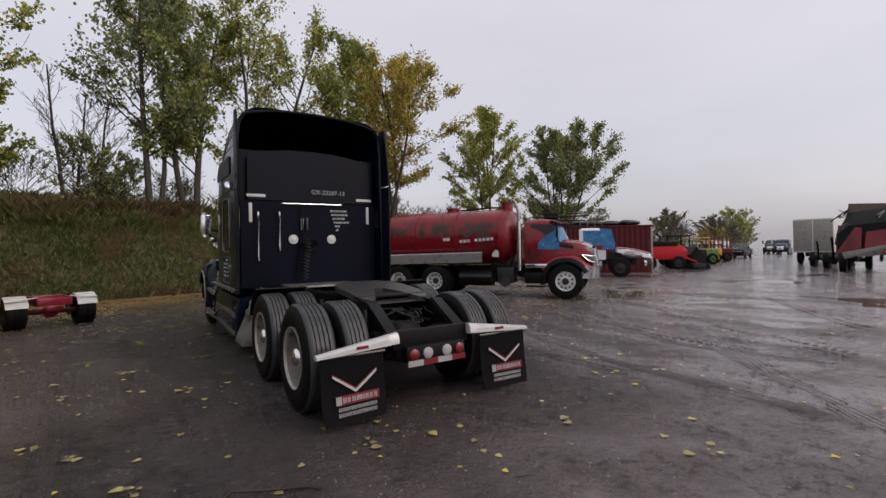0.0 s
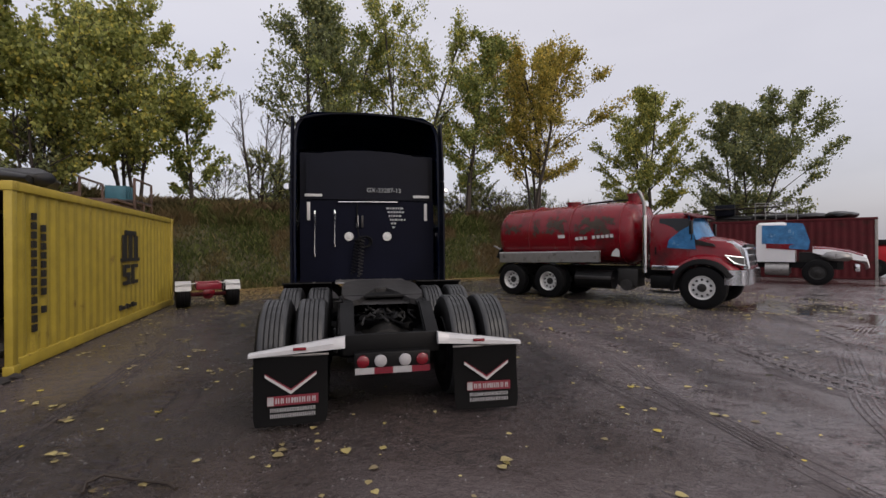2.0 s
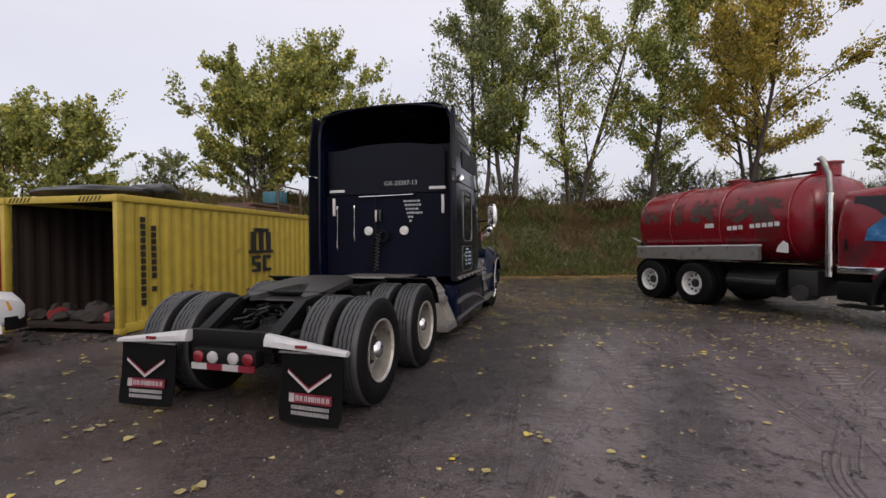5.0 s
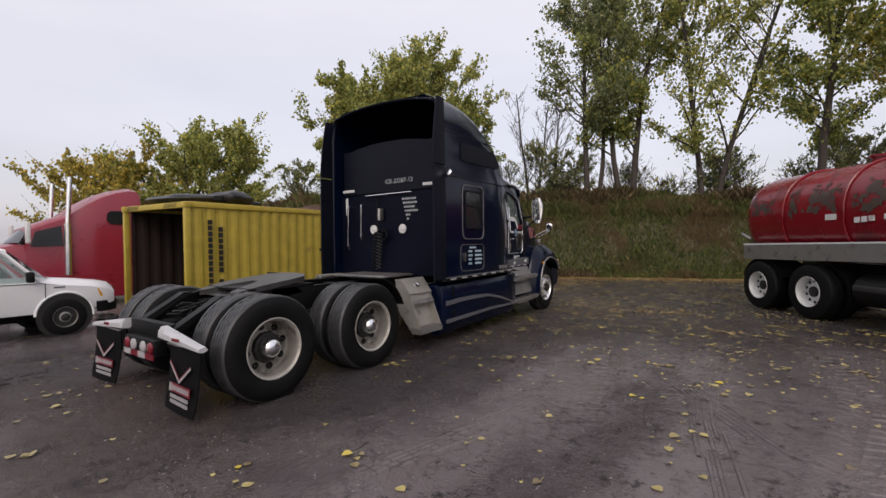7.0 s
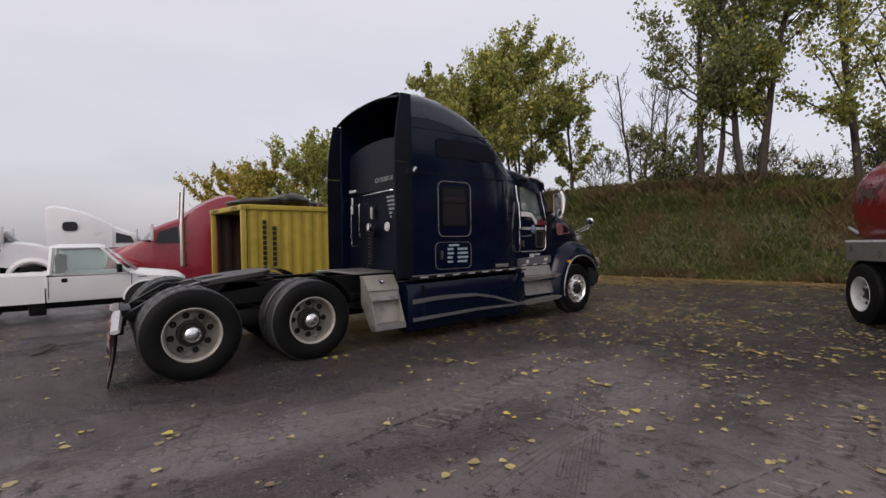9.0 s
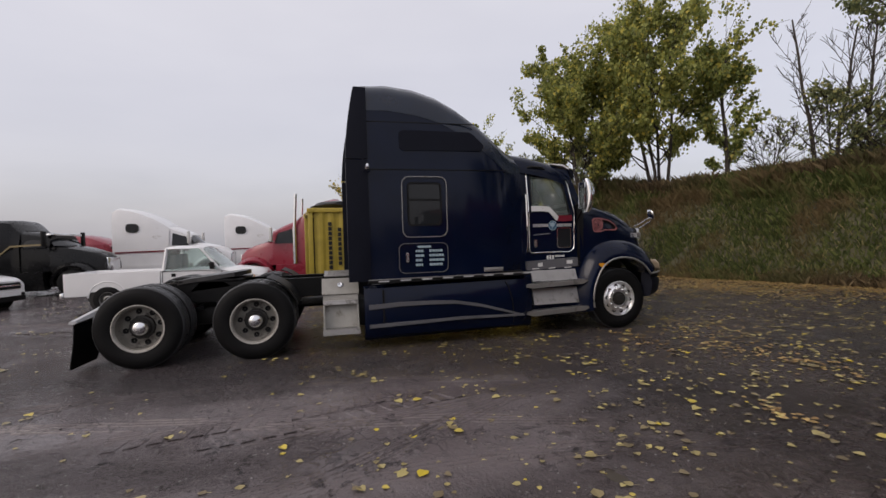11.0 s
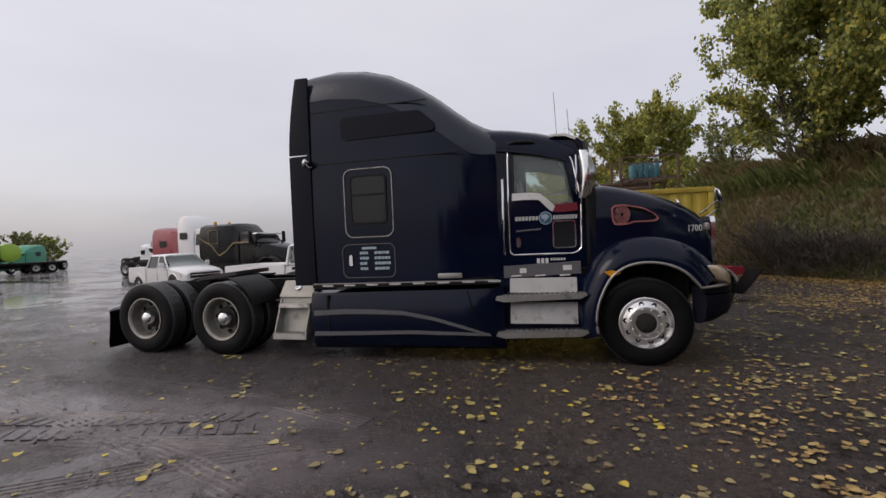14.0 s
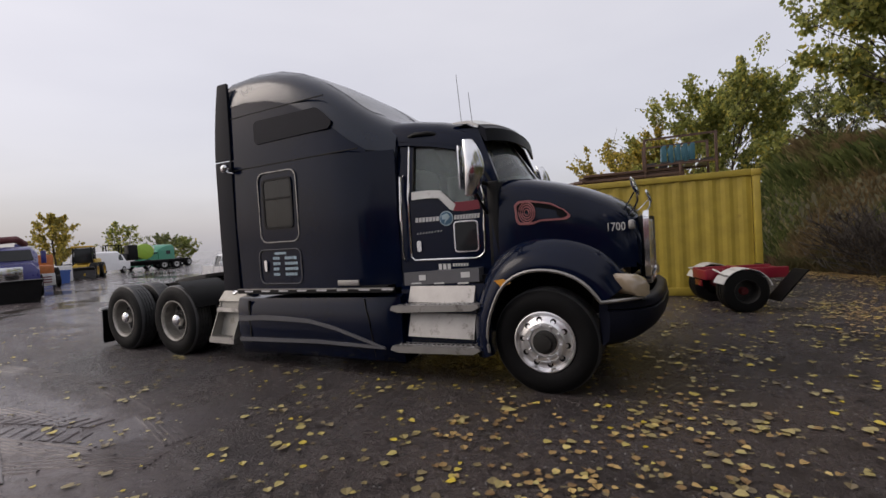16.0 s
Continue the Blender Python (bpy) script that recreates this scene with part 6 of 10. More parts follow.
for k in range(13):
    u = -1 + k / 6
    x = 0.80 * u
    yb = 6.02 - 0.10 * abs(u) ** 2
    zb = 2.775 - 0.06 * abs(u) ** 2.5
    rings.append([Vector((x, yb, zb)), Vector((x * 1.02, yb + 0.18, zb - 0.01)), Vector((x * 1.02, yb + 0.31, zb - 0.07)), Vector((x * 1.02, yb + 0.30, zb - 0.10)), Vector((x * 1.02, yb + 0.17, zb - 0.04)), Vector((x, yb, zb - 0.02))])
    drops.append([Vector((x * 1.02, yb + 0.30, zb - 0.07)), Vector((x * 1.02, yb + 0.37, zb - 0.12)), Vector((x * 1.02, yb + 0.385, zb - 0.25)), Vector((x * 1.02, yb + 0.36, zb - 0.25)), Vector((x * 1.02, yb + 0.29, zb - 0.10))])
loft(bm, rings)
visor = part("sun_visor", bm, OFF_WHITE, truck, "pale outside sun visor with a dark edge", smooth=45)
part("visor_edge", loft(B(), drops), NAVY_DULL, visor, "dark drop edge", smooth=45)
bm = B()
box(bm, -0.86, 0.86, 6.12, 6.42, 1.2, 1.95, 0.05)
part("dashboard", bm, SEAT, truck)
bm = lathe(B(), [(0, 0.24), (0.02, 0.25), (0.04, 0.24), (0.02, 0.23)], Matrix.Translation((-0.42, 6.0, 1.88)) @ Matrix.Rotation(radians(25), 4, "X"), seg=28, closed=True)
part("steering_wheel", bm, BLACK, truck)
for x in (-0.45, 0.45):
    bm = B()
    box(bm, x - 0.25, x + 0.25, 5.3, 5.8, 1.45, 1.62, 0.05)
    box(bm, x - 0.24, x + 0.24, 5.28, 5.42, 1.6, 2.3, 0.05)
    part("seat", bm, SEAT, truck)
bm = B()
box(bm, -0.95, 0.95, 5.2, 6.35, 1.0, 1.1)
part("cab_floor", bm, BLACK, truck)
for x, y, z, h in ((0.75, 6.0, 2.72, 0.5), (0.80, 6.15, 2.64, 0.35)):
    bm = tube(B(), [(x, y, z), (x + 0.02, y - 0.02, z + h)], 0.003, seg=5)
    part("antenna", bm, BLACK, truck)

HOOD = [(6.34, 2.08, 0.885), (6.52, 2.09, 0.875), (6.7, 2.055, 0.86), (6.95, 1.99, 0.82), (7.2, 1.91, 0.765), (7.42, 1.81, 0.70), (7.57, 1.715, 0.655), (7.65, 1.62, 0.625), (7.69, 1.50, 0.60)]
bm = B()
rings = []
for y, top, hw in HOOD:
    r = [(hw + 0.02, 1.12), (hw + 0.015, top - 0.45), (hw, top - 0.26), (hw - 0.05, top - 0.12), (hw - 0.17, top - 0.04), (hw * 0.4, top + 0.005), (0, top)]
    rings.append([Vector((x, y, z)) for x, z in r + [(-x, z) for x, z in r[-2::-1]]])
loft(bm, rings, caps=True, loop=True)
part("hood", bm, NAVY, truck, "long navy hood", smooth=45)
bm = B()
box(bm, -0.9, 0.9, 6.3, 6.42, 1.0, 2.04, 0.02)
part("firewall", bm, BLACK, truck)
bm = B()
box(bm, -0.47, 0.47, 7.66, 7.735, 0.98, 1.60, 0.03)
part("grille", bm, BLACK, truck)
for k in range(9):
    bm = B()
    box(bm, -0.42 + 0.1 * k, -0.38 + 0.1 * k, 7.73, 7.745, 1.02, 1.56, 0.004)
    part("grille_bar", bm, CHROME, truck)
bm = B()
o, i = round_rect(1.02, 0.70, 0.08, 5, 0, 1.29), round_rect(0.92, 0.60, 0.06, 5, 0, 1.29)
ring_plate(bm, o, i, 0.05, Matrix.Translation((0, 7.76, 0)))
part("grille_surround", bm, CHROME, truck, "chrome grille surround")
for s in (1, -1):
    bm = B()
    rings = []
    for k in range(27):
        a = radians(196 - 162 * k / 26)
        c, sn = math.cos(a), math.sin(a)
        squash = 0.80 if c < 0 else 1.0
        q = 1 - (1 - squash) * min(1, -c * 1.2) if c < 0 else 1.0
        front = 1 - 0.08 * smooth_step(0.35, 0.85, c)

        def at(x, r):
            return Vector((s * x, 6.90 + r * c * q * front, 0.50 + r * sn * (0.98 if sn > 0 else 0.8)))

        lip = 0.66
        rings.append([at(1.16, lip), at(1.225, lip), at(1.235, lip + 0.03), at(1.225, lip + 0.09), at(1.17, lip + 0.19), at(1.075, lip + 0.255), at(1.045, lip + 0.285), at(1.01, lip + 0.295), at(0.97, lip + 0.272), at(0.86, lip + 0.262), at(0.60, lip + 0.26), at(0.60, lip + 0.05), at(1.12, lip + 0.02)])
    loft(bm, rings)
    fender = part("fender", bm, NAVY, truck, "rounded navy front fender", smooth=42)
    bm = B()
    pts = []
    for k in range(23):
        a = radians(192 - 157 * k / 22)
        c, sn = math.cos(a), math.sin(a)
        q = 1 - 0.2 * min(1, -c * 1.2) if c < 0 else 1.0
        pts.append((s * 1.238, 6.90 + 0.672 * c * q * (1 - 0.08 * smooth_step(0.35, 0.85, c)), 0.50 + 0.672 * sn * (0.98 if sn > 0 else 0.8)))
    pts += [(s * 1.215, 7.50, 0.885), (s * 1.185, 7.58, 0.892), (s * 1.12, 7.66, 0.897), (s * 1.02, 7.73, 0.90)]
    tube(bm, pts, 0.016, seg=8)
    part("arch_trim", bm, ALU, fender, "bright wheel arch trim", smooth=60)
    bm = B()
    plate(bm, [(6.46, 1.07), (6.55, 1.085), (6.63, 1.05), (6.53, 1.0)][:: -s], 0.02, side(1.215, s))
    part("turn_lamp", bm, AMBER, fender, "amber side turn lamp")
    bm = B()
    rings = []
    for (xt, yt, zt), (xb, yb, zb) in (((1.15, 7.54, 1.092), (1.165, 7.565, 1.065)), ((1.135, 7.58, 1.105), (1.165, 7.63, 0.97)), ((1.09, 7.635, 1.10), (1.13, 7.685, 0.92)), ((1.01, 7.69, 1.085), (1.05, 7.735, 0.905)), ((0.93, 7.73, 1.05), (0.95, 7.765, 0.91))):
        top, low = Vector((s * xt, yt, zt)), Vector((s * xb, yb, zb))
        mid = (top + low) / 2 + Vector((s * 0.012, 0.02, 0.004))
        back = Vector((s * -0.10, -0.14, 0))
        rings.append([top, mid, low, low + back, top + back])
    loft(bm, rings)
    part("headlamp", bm, LENS, truck, "clear swept-back headlamp", smooth=60)
    bm = B()
    rings = []
    for x, y, z0 in ((0.0, 7.86, 0.64), (0.5, 7.85, 0.62), (0.85, 7.80, 0.59), (1.03, 7.71, 0.55), (1.13, 7.60, 0.515), (1.18, 7.45, 0.49)):
        rings.append([Vector((s * x * 0.97, y - 0.05, z0)), Vector((s * x, y, z0 + 0.05)), Vector((s * x * 1.01, y + 0.02, 0.72)), Vector((s * x, y + 0.01, 0.79)), Vector((s * x * 0.985, y - 0.012, 0.80)), Vector((s * x, y + 0.005, 0.812)), Vector((s * x, y, 0.865)), Vector((s * x * 0.975, y - 0.03, 0.888)), Vector((s * x * 0.9, y - 0.09, 0.885)), Vector((s * x * 0.9, y - 0.09, z0))])
    loft(bm, rings)
    part("bumper", bm, NAVY_DULL, truck, "dark wrapped bumper", smooth=50)
    bm = B()
    tube(bm, [(s * 0.64, 7.60, 1.60), (s * 0.74, 7.66, 1.66), (s * 0.86, 7.70, 1.72), (s * 0.92, 7.70, 1.78), (s * 0.90, 7.69, 1.83)], 0.009, seg=6)
    tube(bm, [(s * 0.62, 7.56, 1.66), (s * 0.72, 7.60, 1.70), (s * 0.90, 7.68, 1.80)], 0.007, seg=6)
    hm = part("hood_mirror", bm, CHROME, truck, "chrome stalk on the hood")
    bm = lathe(B(), [(-0.03, 0.0), (-0.028, 0.04), (-0.01, 0.085), (0.0, 0.09), (0.01, 0.07), (0.016, 0.0)], Matrix.Translation((s * 0.90, 7.69, 1.85)) @ Matrix.Rotation(radians(-70), 4, "X"), seg=22)
    part("mirror_head", bm, CHROME, hm, "round white-backed mirror", smooth=60)
    bm = B()
    rows = [(6.58, 1.77), (6.61, 1.81), (6.72, 1.815), (6.93, 1.77), (7.06, 1.69), (7.11, 1.63), (7.06, 1.60), (6.82, 1.60), (6.76, 1.575), (6.62, 1.575), (6.59, 1.62)]
    o = resample(rows, 40)
    cx, cz = 6.84, 1.695
    i = [(cx + (u - cx) * 0.92, cz + (v - cz) * 0.82) for u, v in o]

    def hood_m(u):
        for (ya, ta, ha), (yb, tb, hb) in zip(HOOD, HOOD[1:]):
            if ya <= u <= yb:
                return ha + (hb - ha) * (u - ya) / (yb - ya)
        return 0.87

    loops = [[bm.verts.new((s * (hood_m(u) + d), u, v)) for u, v in pts] for pts, d in ((o, 0.0), (o, 0.024), (i, 0.024), (i, 0.0))]
    for a, b in zip(loops, loops[1:]):
        for k in range(40):
            bm.faces.new((a[k], a[(k + 1) % 40], b[(k + 1) % 40], b[k]))
    part("intake_trim", bm, PINK, truck, "dull red outline round the hood intake")
    bm = B()
    for rr in (0.10, 0.078, 0.055, 0.03):
        pts = [(s * (hood_m(6.70) + 0.018), 6.70 + 0.8 * rr * math.cos(a), 1.695 + rr * math.sin(a)) for a in [2 * math.pi * k / 18 for k in range(20)]]
        tube(bm, pts, 0.007, seg=5)
    part("badge", bm, PINK, truck, "dull red round badge")
    bm = B()
    vs = [bm.verts.new((s * (hood_m(u) + 0.008), u, v)) for u, v in i]
    bm.faces.new(vs)
    bmesh.ops.triangulate(bm, faces=bm.faces[:])
    part("intake_panel", bm, BLACK, truck)
    lettering("1700", 0.11, truck, Matrix.Translation((s * 0.715, 7.49, 1.50)) @ Matrix.Rotation(radians(90 * s + 16 * s), 4, "Z"), OFF_WHITE, "unit_number", "pale unit number", 0.8)
    bm = B()
    box(bm, s * 0.62, s * 0.70, 7.595, 7.655, 1.47, 1.56, 0.02)
    part("marker_lamp", bm, ALU, truck, "small pale marker lamp")
bm = cyl(B(), (-0.95, AX_F, 0.515), (0.95, AX_F, 0.515), 0.07, seg=12)
part("axle", bm, BLACK, truck)
bm = B()
box(bm, -0.38, 0.38, 6.3, 7.5, 0.62, 1.1, 0.05)
part("engine_block", bm, GUNK, truck)

# dark roof windows on the sleeper's front slope
def roof_at(y):
    for (ya, ta, ea, ha), (yb, tb, eb, hb) in zip(ROOF, ROOF[1:]):
        if ya <= y <= yb:
            q = (y - ya) / (yb - ya)
            return ta + (tb - ta) * q, ea + (eb - ea) * q, ha + (hb - ha) * q
    return ROOF[-1][1:]


for s in (1, -1):
    bm = B()
    grid = []
    for k in range(7):
        y = 4.28 + 0.62 * k / 6
        top, edge, half = roof_at(y)
        row = []
        for j in range(4):
            u = j / 3
            x = half * 0.45 + (half - 0.34 - half * 0.45) * u
            z = (top - 0.02) + ((edge + top) / 2 + 0.045 - top + 0.02) * u + 0.016
            row.append(bm.verts.new((s * x, y, z)))
        grid.append(row)
    for a, b in zip(grid, grid[1:]):
        for j in range(3):
            bm.faces.new((a[j], a[j + 1], b[j + 1], b[j]))
    part("roof_window", bm, DARK_GLASS, truck, "dark slanted roof window")

# ---- other vehicles: shared parts ----
RED = mat("faded_red_paint", (0.19, 0.005, 0.012), 0.24, vary=0.25, scale=1.6, bump=0.04, dirt=(0.075, 0.008, 0.010), dirt_amount=0.4, coat=0.2, spec=0.35)
RED_DARK = mat("dull_maroon_paint", (0.085, 0.011, 0.014), 0.6, vary=0.3, scale=2, bump=0.1, dirt=(0.04, 0.02, 0.016), dirt_amount=0.3, spec=0.2)
CRIMSON = mat("crimson_truck_paint", (0.24, 0.012, 0.03), 0.3, vary=0.12, scale=2, bump=0.02, coat=0.3)
CAR_WHITE = mat("white_car_paint", (0.74, 0.74, 0.75), 0.28, vary=0.05, scale=2, bump=0.01, dirt=(0.45, 0.43, 0.4), dirt_amount=0.15, coat=0.3)
GLOSS_BLACK = mat("black_truck_paint", (0.004, 0.004, 0.0045), 0.25, vary=0.2, bump=0.01, coat=0.05, spec=0.25)
GOLD = mat("gold_stripe", (0.22, 0.17, 0.08), 0.4, vary=0.1, bump=0.0)
PEEL = mat("peeled_grey_primer", (0.055, 0.036, 0.026), 0.7, vary=0.6, scale=7, bump=0.2)
BLUE_FILM = mat("blue_plastic_film", (0.03, 0.15, 0.33), 0.22, vary=0.6, scale=4, grain=14, bump=1.0, dirt=(0.20, 0.36, 0.50), dirt_amount=0.25, spec=0.3)
GREEN_PAINT = mat("green_truck_paint", (0.04, 0.24, 0.15), 0.4, vary=0.15, bump=0.02)
LIME = mat("lime_green_paint", (0.28, 0.45, 0.05), 0.45, vary=0.15, bump=0.02)
BLUE_PAINT = mat("deep_blue_paint", (0.035, 0.035, 0.16), 0.3, vary=0.2, bump=0.02, coat=0.3)
ORANGE = mat("weathered_orange_paint", (0.42, 0.13, 0.03), 0.5, vary=0.25, bump=0.05)
MACHINE_YELLOW = mat("machine_yellow_paint", (0.50, 0.32, 0.03), 0.5, vary=0.2, bump=0.05, dirt=(0.12, 0.08, 0.04), dirt_amount=0.3)
BLUE_DRUM = mat("blue_plastic_drum", (0.03, 0.09, 0.32), 0.45, vary=0.15, bump=0.03)


def plain_wheel(parent, x, y, r, width, s, rim=OFF_WHITE, dish=0.3, hub=GUNK, holes=8, name="wheel"):
    """A wheel whose outer face is at local x on the side s."""
    w = new(name)
    w.parent = parent
    w.matrix_basis = across(x - s * width, y, r, s)
    b = r * 0.56
    part("tyre", lathe(B(), [(0.0, b), (-0.01, r * 0.8), (0.02, r * 0.97), (0.05, r), (width * 0.35, r), (width * 0.37, r - 0.012), (width * 0.42, r - 0.012), (width * 0.44, r), (width * 0.6, r), (width * 0.62, r - 0.012), (width * 0.66, r - 0.012), (width * 0.68, r), (width - 0.05, r), (width - 0.02, r * 0.97), (width + 0.008, r * 0.8), (width, b)], seg=40), RUBBER, w)
    d = width - dish * width
    bm = B()
    lathe(bm, [(width - 0.005, b * 1.01), (width + 0.006, b * 0.98), (width - 0.02, b * 0.92), (d, b * 0.86), (d + 0.01, b * 0.5), (d + 0.02, b * 0.42), (d + 0.02, 0)], seg=32)
    solid = len(bm.faces)
    for k in range(holes):
        a = 2 * math.pi * k / holes
        lathe(bm, [(d + 0.0, b * 0.11), (d + 0.012, b * 0.1), (d + 0.012, 0)], Matrix.Translation((0.68 * b * math.cos(a), 0.68 * b * math.sin(a), 0.003)), seg=8)
    bm.faces.ensure_lookup_table()
    for f in bm.faces[solid:]:
        f.material_index = 1
    part("rim", bm, (rim, GUNK), w, "wheel rim with dark holes")
    part("hub", lathe(B(), [(d, b * 0.36), (d + 0.05, b * 0.34), (d + 0.06, b * 0.2), (d + 0.065, 0)], seg=20), hub, w)
    return w


def heading(x, y, dx, dy, scale=1.0):
    """Pose with local y along (dx, dy) and local x to its right."""
    n = math.hypot(dx, dy)
    dx, dy = dx / n, dy / n
    return Matrix(((dy * scale, dx * scale, 0, x), (-dx * scale, dy * scale, 0, y), (0, 0, scale, 0), (0, 0, 0, 1)))


def quad_panel(pts, thick=0.012):
    """A thin slab on four or more corner points given in order; it thickens against its normal."""
    bm = B()
    pts = [Vector(p) for p in pts]
    nrm = (pts[1] - pts[0]).cross(pts[2] - pts[0]).normalized()
    a = [bm.verts.new(p) for p in pts]
    b = [bm.verts.new(p - nrm * thick) for p in pts]
    bm.faces.new(a), bm.faces.new(b[::-1])
    for k in range(len(a)):
        j = (k + 1) % len(a)
        bm.faces.new((a[k], b[k], b[j], a[j]))
    return bm


# ---- red tank truck ----
tk = thing("tank_truck", "faded red vacuum tank truck parked along the bank", "truck", heading(5.42, 8.74, 0.573, -0.820, 1.0))
XC = -1.12
for y in (-0.67, 0.67):
    for s, x in ((1, 0.06), (-1, -2.3)):
        plain_wheel(tk, x, y, 0.51, 0.27, s, OFF_WHITE, 0.55, GUNK, 10, "rear_wheel")
        plain_wheel(tk, x - s * 0.33, y, 0.51, 0.27, s, BLACK, 0.3, GUNK, 6, "inner_wheel")
for s, x in ((1, 0.06), (-1, -2.3)):
    plain_wheel(tk, x, 4.9, 0.53, 0.3, s, OFF_WHITE, 0.12, GUNK, 10, "front_wheel")
for s in (1, -1):
    bm = B()
    box(bm, XC + s * 0.40 - 0.04, XC + s * 0.40 + 0.04, -1.4, 5.4, 0.72, 0.98, 0.01)
    part("frame_rail", bm, BLACK, tk)
for y in (-0.67, 0.67, 4.9):
    part("axle", cyl(B(), (XC - 1.0, y, 0.5), (XC + 1.0, y, 0.5), 0.08), BLACK, tk)
# the tank: rounded ends, three ring seams
bm = B()
rings = []
for y, k in ((-1.36, 0.0), (-1.34, 0.55), (-1.28, 0.85), (-1.15, 0.97), (-1.0, 1.0), (0.2, 1.0), (1.5, 1.0), (2.8, 1.0), (3.0, 0.98), (3.18, 0.88), (3.28, 0.65), (3.31, 0.0)):
    k = max(k, 0.02)
    rings.append([Vector((XC + 1.10 * k * math.copysign(abs(math.cos(a)) ** 0.85, math.cos(a)), y, 1.95 + 0.92 * k * math.copysign(abs(math.sin(a)) ** 0.85, math.sin(a)))) for a in [2 * math.pi * j / 40 for j in range(40)]])
loft(bm, rings)
tank = part("tank", bm, RED, tk, "big faded red steel tank", smooth=60)
for y in (-0.05, 1.35, 2.85):
    bm = B()
    pts = [(XC + 1.115 * math.copysign(abs(math.cos(a)) ** 0.85, math.cos(a)), y, 1.95 + 0.935 * math.copysign(abs(math.sin(a)) ** 0.85, math.sin(a))) for a in [2 * math.pi * j / 40 for j in range(42)]]
    tube(bm, pts, 0.022, seg=6)
    part("ring_seam", bm, RED, tank)
for y0, y1, z0, z1, sd in ((-1.0, -0.35, 1.95, 2.42, 1), (0.05, 0.35, 1.85, 2.5, 2), (0.45, 1.25, 1.95, 2.5, 3), (1.5, 2.75, 1.88, 2.5, 4)):
    bm = B()
    rn = random.Random(sd)
    grid = []
    nu, nv = 30, 16
    for iu in range(nu):
        row = []
        for iv in range(nv):
            u = y0 + (y1 - y0) * iu / (nu - 1) + 0.02 * math.sin(7 * iv + sd) + rn.uniform(-0.012, 0.012)
            z = z0 + (z1 - z0) * iv / (nv - 1) + rn.uniform(-0.01, 0.01) - (0.10 * iu / nu if sd == 4 else 0)
            sn = max(-1, min(1, (z - 1.95) / 0.926))
            a = math.asin(math.copysign(abs(sn) ** (1 / 0.85), sn))
            row.append(bm.verts.new((XC + 1.108 * abs(math.cos(a)) ** 0.85, u, z)))
        grid.append(row)
    for iu in range(nu - 1):
        for iv in range(nv - 1):
            rim = max(abs(2 * iu / (nu - 2) - 1), abs(2 * iv / (nv - 2) - 1) * 0.95)
            wear = noise.noise(Vector((0.22 * iu, 0.36 * iv, 3.7 * sd))) + 0.5 * noise.noise(Vector((0.7 * iu, 0.9 * iv, 9.1 * sd)))
            if wear * 1.25 + 0.62 < rim:
                continue
            bm.faces.new((grid[iu][iv], grid[iu + 1][iv], grid[iu + 1][iv + 1], grid[iu][iv + 1]))
    part("peeled_patch", bm, PEEL, tank, "ragged patch of bare dark steel")
for y0, y1, z0, z1 in [(1.55 + 0.13 * k, 1.64 + 0.13 * k, 1.76 + 0.008 * k, 1.85 + 0.008 * k) for k in range(9) if k not in (3,)]:
    bm = B()
    box(bm, -0.03, -0.008, y0, y1, z0, z1)
    part("text_bar", bm, OFF_WHITE, tank, "short white bar")
bm = B()
box(bm, -0.03, -0.006, 0.98, 1.2, 1.83, 1.93)
part("sticker", bm, OFF_WHITE, tank, "small white sticker")
bm = quad_panel([(-0.015, 2.62, 1.30), (-0.02, 2.85, 1.28), (-0.015, 2.85, 1.46), (-0.01, 2.76, 1.52), (-0.01, 2.66, 1.42)])
part("torn_label", bm, OFF_WHITE, tank, "torn pale label")
bm = B()
prism(bm, [(-1.15, 1.06), (2.3, 1.12), (2.3, 1.42), (-1.15, 1.36)], -0.045, 0.045)
part("side_guard", bm, ALU, tk, "long grey metal side guard")
bm = B()
prism(bm, [(-1.15, 1.36), (2.3, 1.42), (2.3, 1.45), (-1.15, 1.40)], -0.06, 0.055)
part("guard_edge", bm, OFF_WHITE, tk)
for y, r, h in ((0.95, 0.2, 0.12), (2.9, 0.2, 0.24)):
    bm = lathe(B(), [(0, r), (h, r), (h, r + 0.04), (h + 0.04, r + 0.04), (h + 0.05, 0)], Matrix.Translation((XC, y, 2.83)), seg=24)
    part("hatch", bm, RED, tank, "round red hatch")
bm = tube(B(), [(XC, 1.1, 2.9), (XC + 0.05, 1.6, 2.92), (XC, 2.2, 2.95), (XC, 2.7, 2.95)], 0.03, seg=6)
part("top_pipe", bm, BLACK, tk)
bm = B()
tube(bm, [(XC + 0.5, -1.36, 1.6), (XC + 0.6, -1.5, 1.45), (XC + 0.7, -1.55, 1.2)], 0.07, seg=10)
part("hose_end", bm, RUBBER, tk)
bm = tube(B(), [(XC + 0.9, -1.3, 1.5), (XC + 0.95, -1.55, 1.62)], 0.03)
part("valve_handle", bm, ALU, tk)
for s, x in ((1, -0.3), (-1, -1.94)):
    bm = cyl(B(), (x, 1.5, 0.62), (x, 2.6, 0.62), 0.27, seg=24)
    part("fuel_tank", bm, BLACK, tk)
    bm = B()
    box(bm, x - 0.2 + 0.2 * s, x + 0.08 + 0.2 * s, 1.5, 2.6, 0.62, 0.72, 0.02)
    part("tank_step", bm, GREASE, tk)
bm = B()
box(bm, -0.75, -0.15, 2.75, 3.3, 0.45, 0.95, 0.04)
part("pump_box", bm, GUNK, tk)
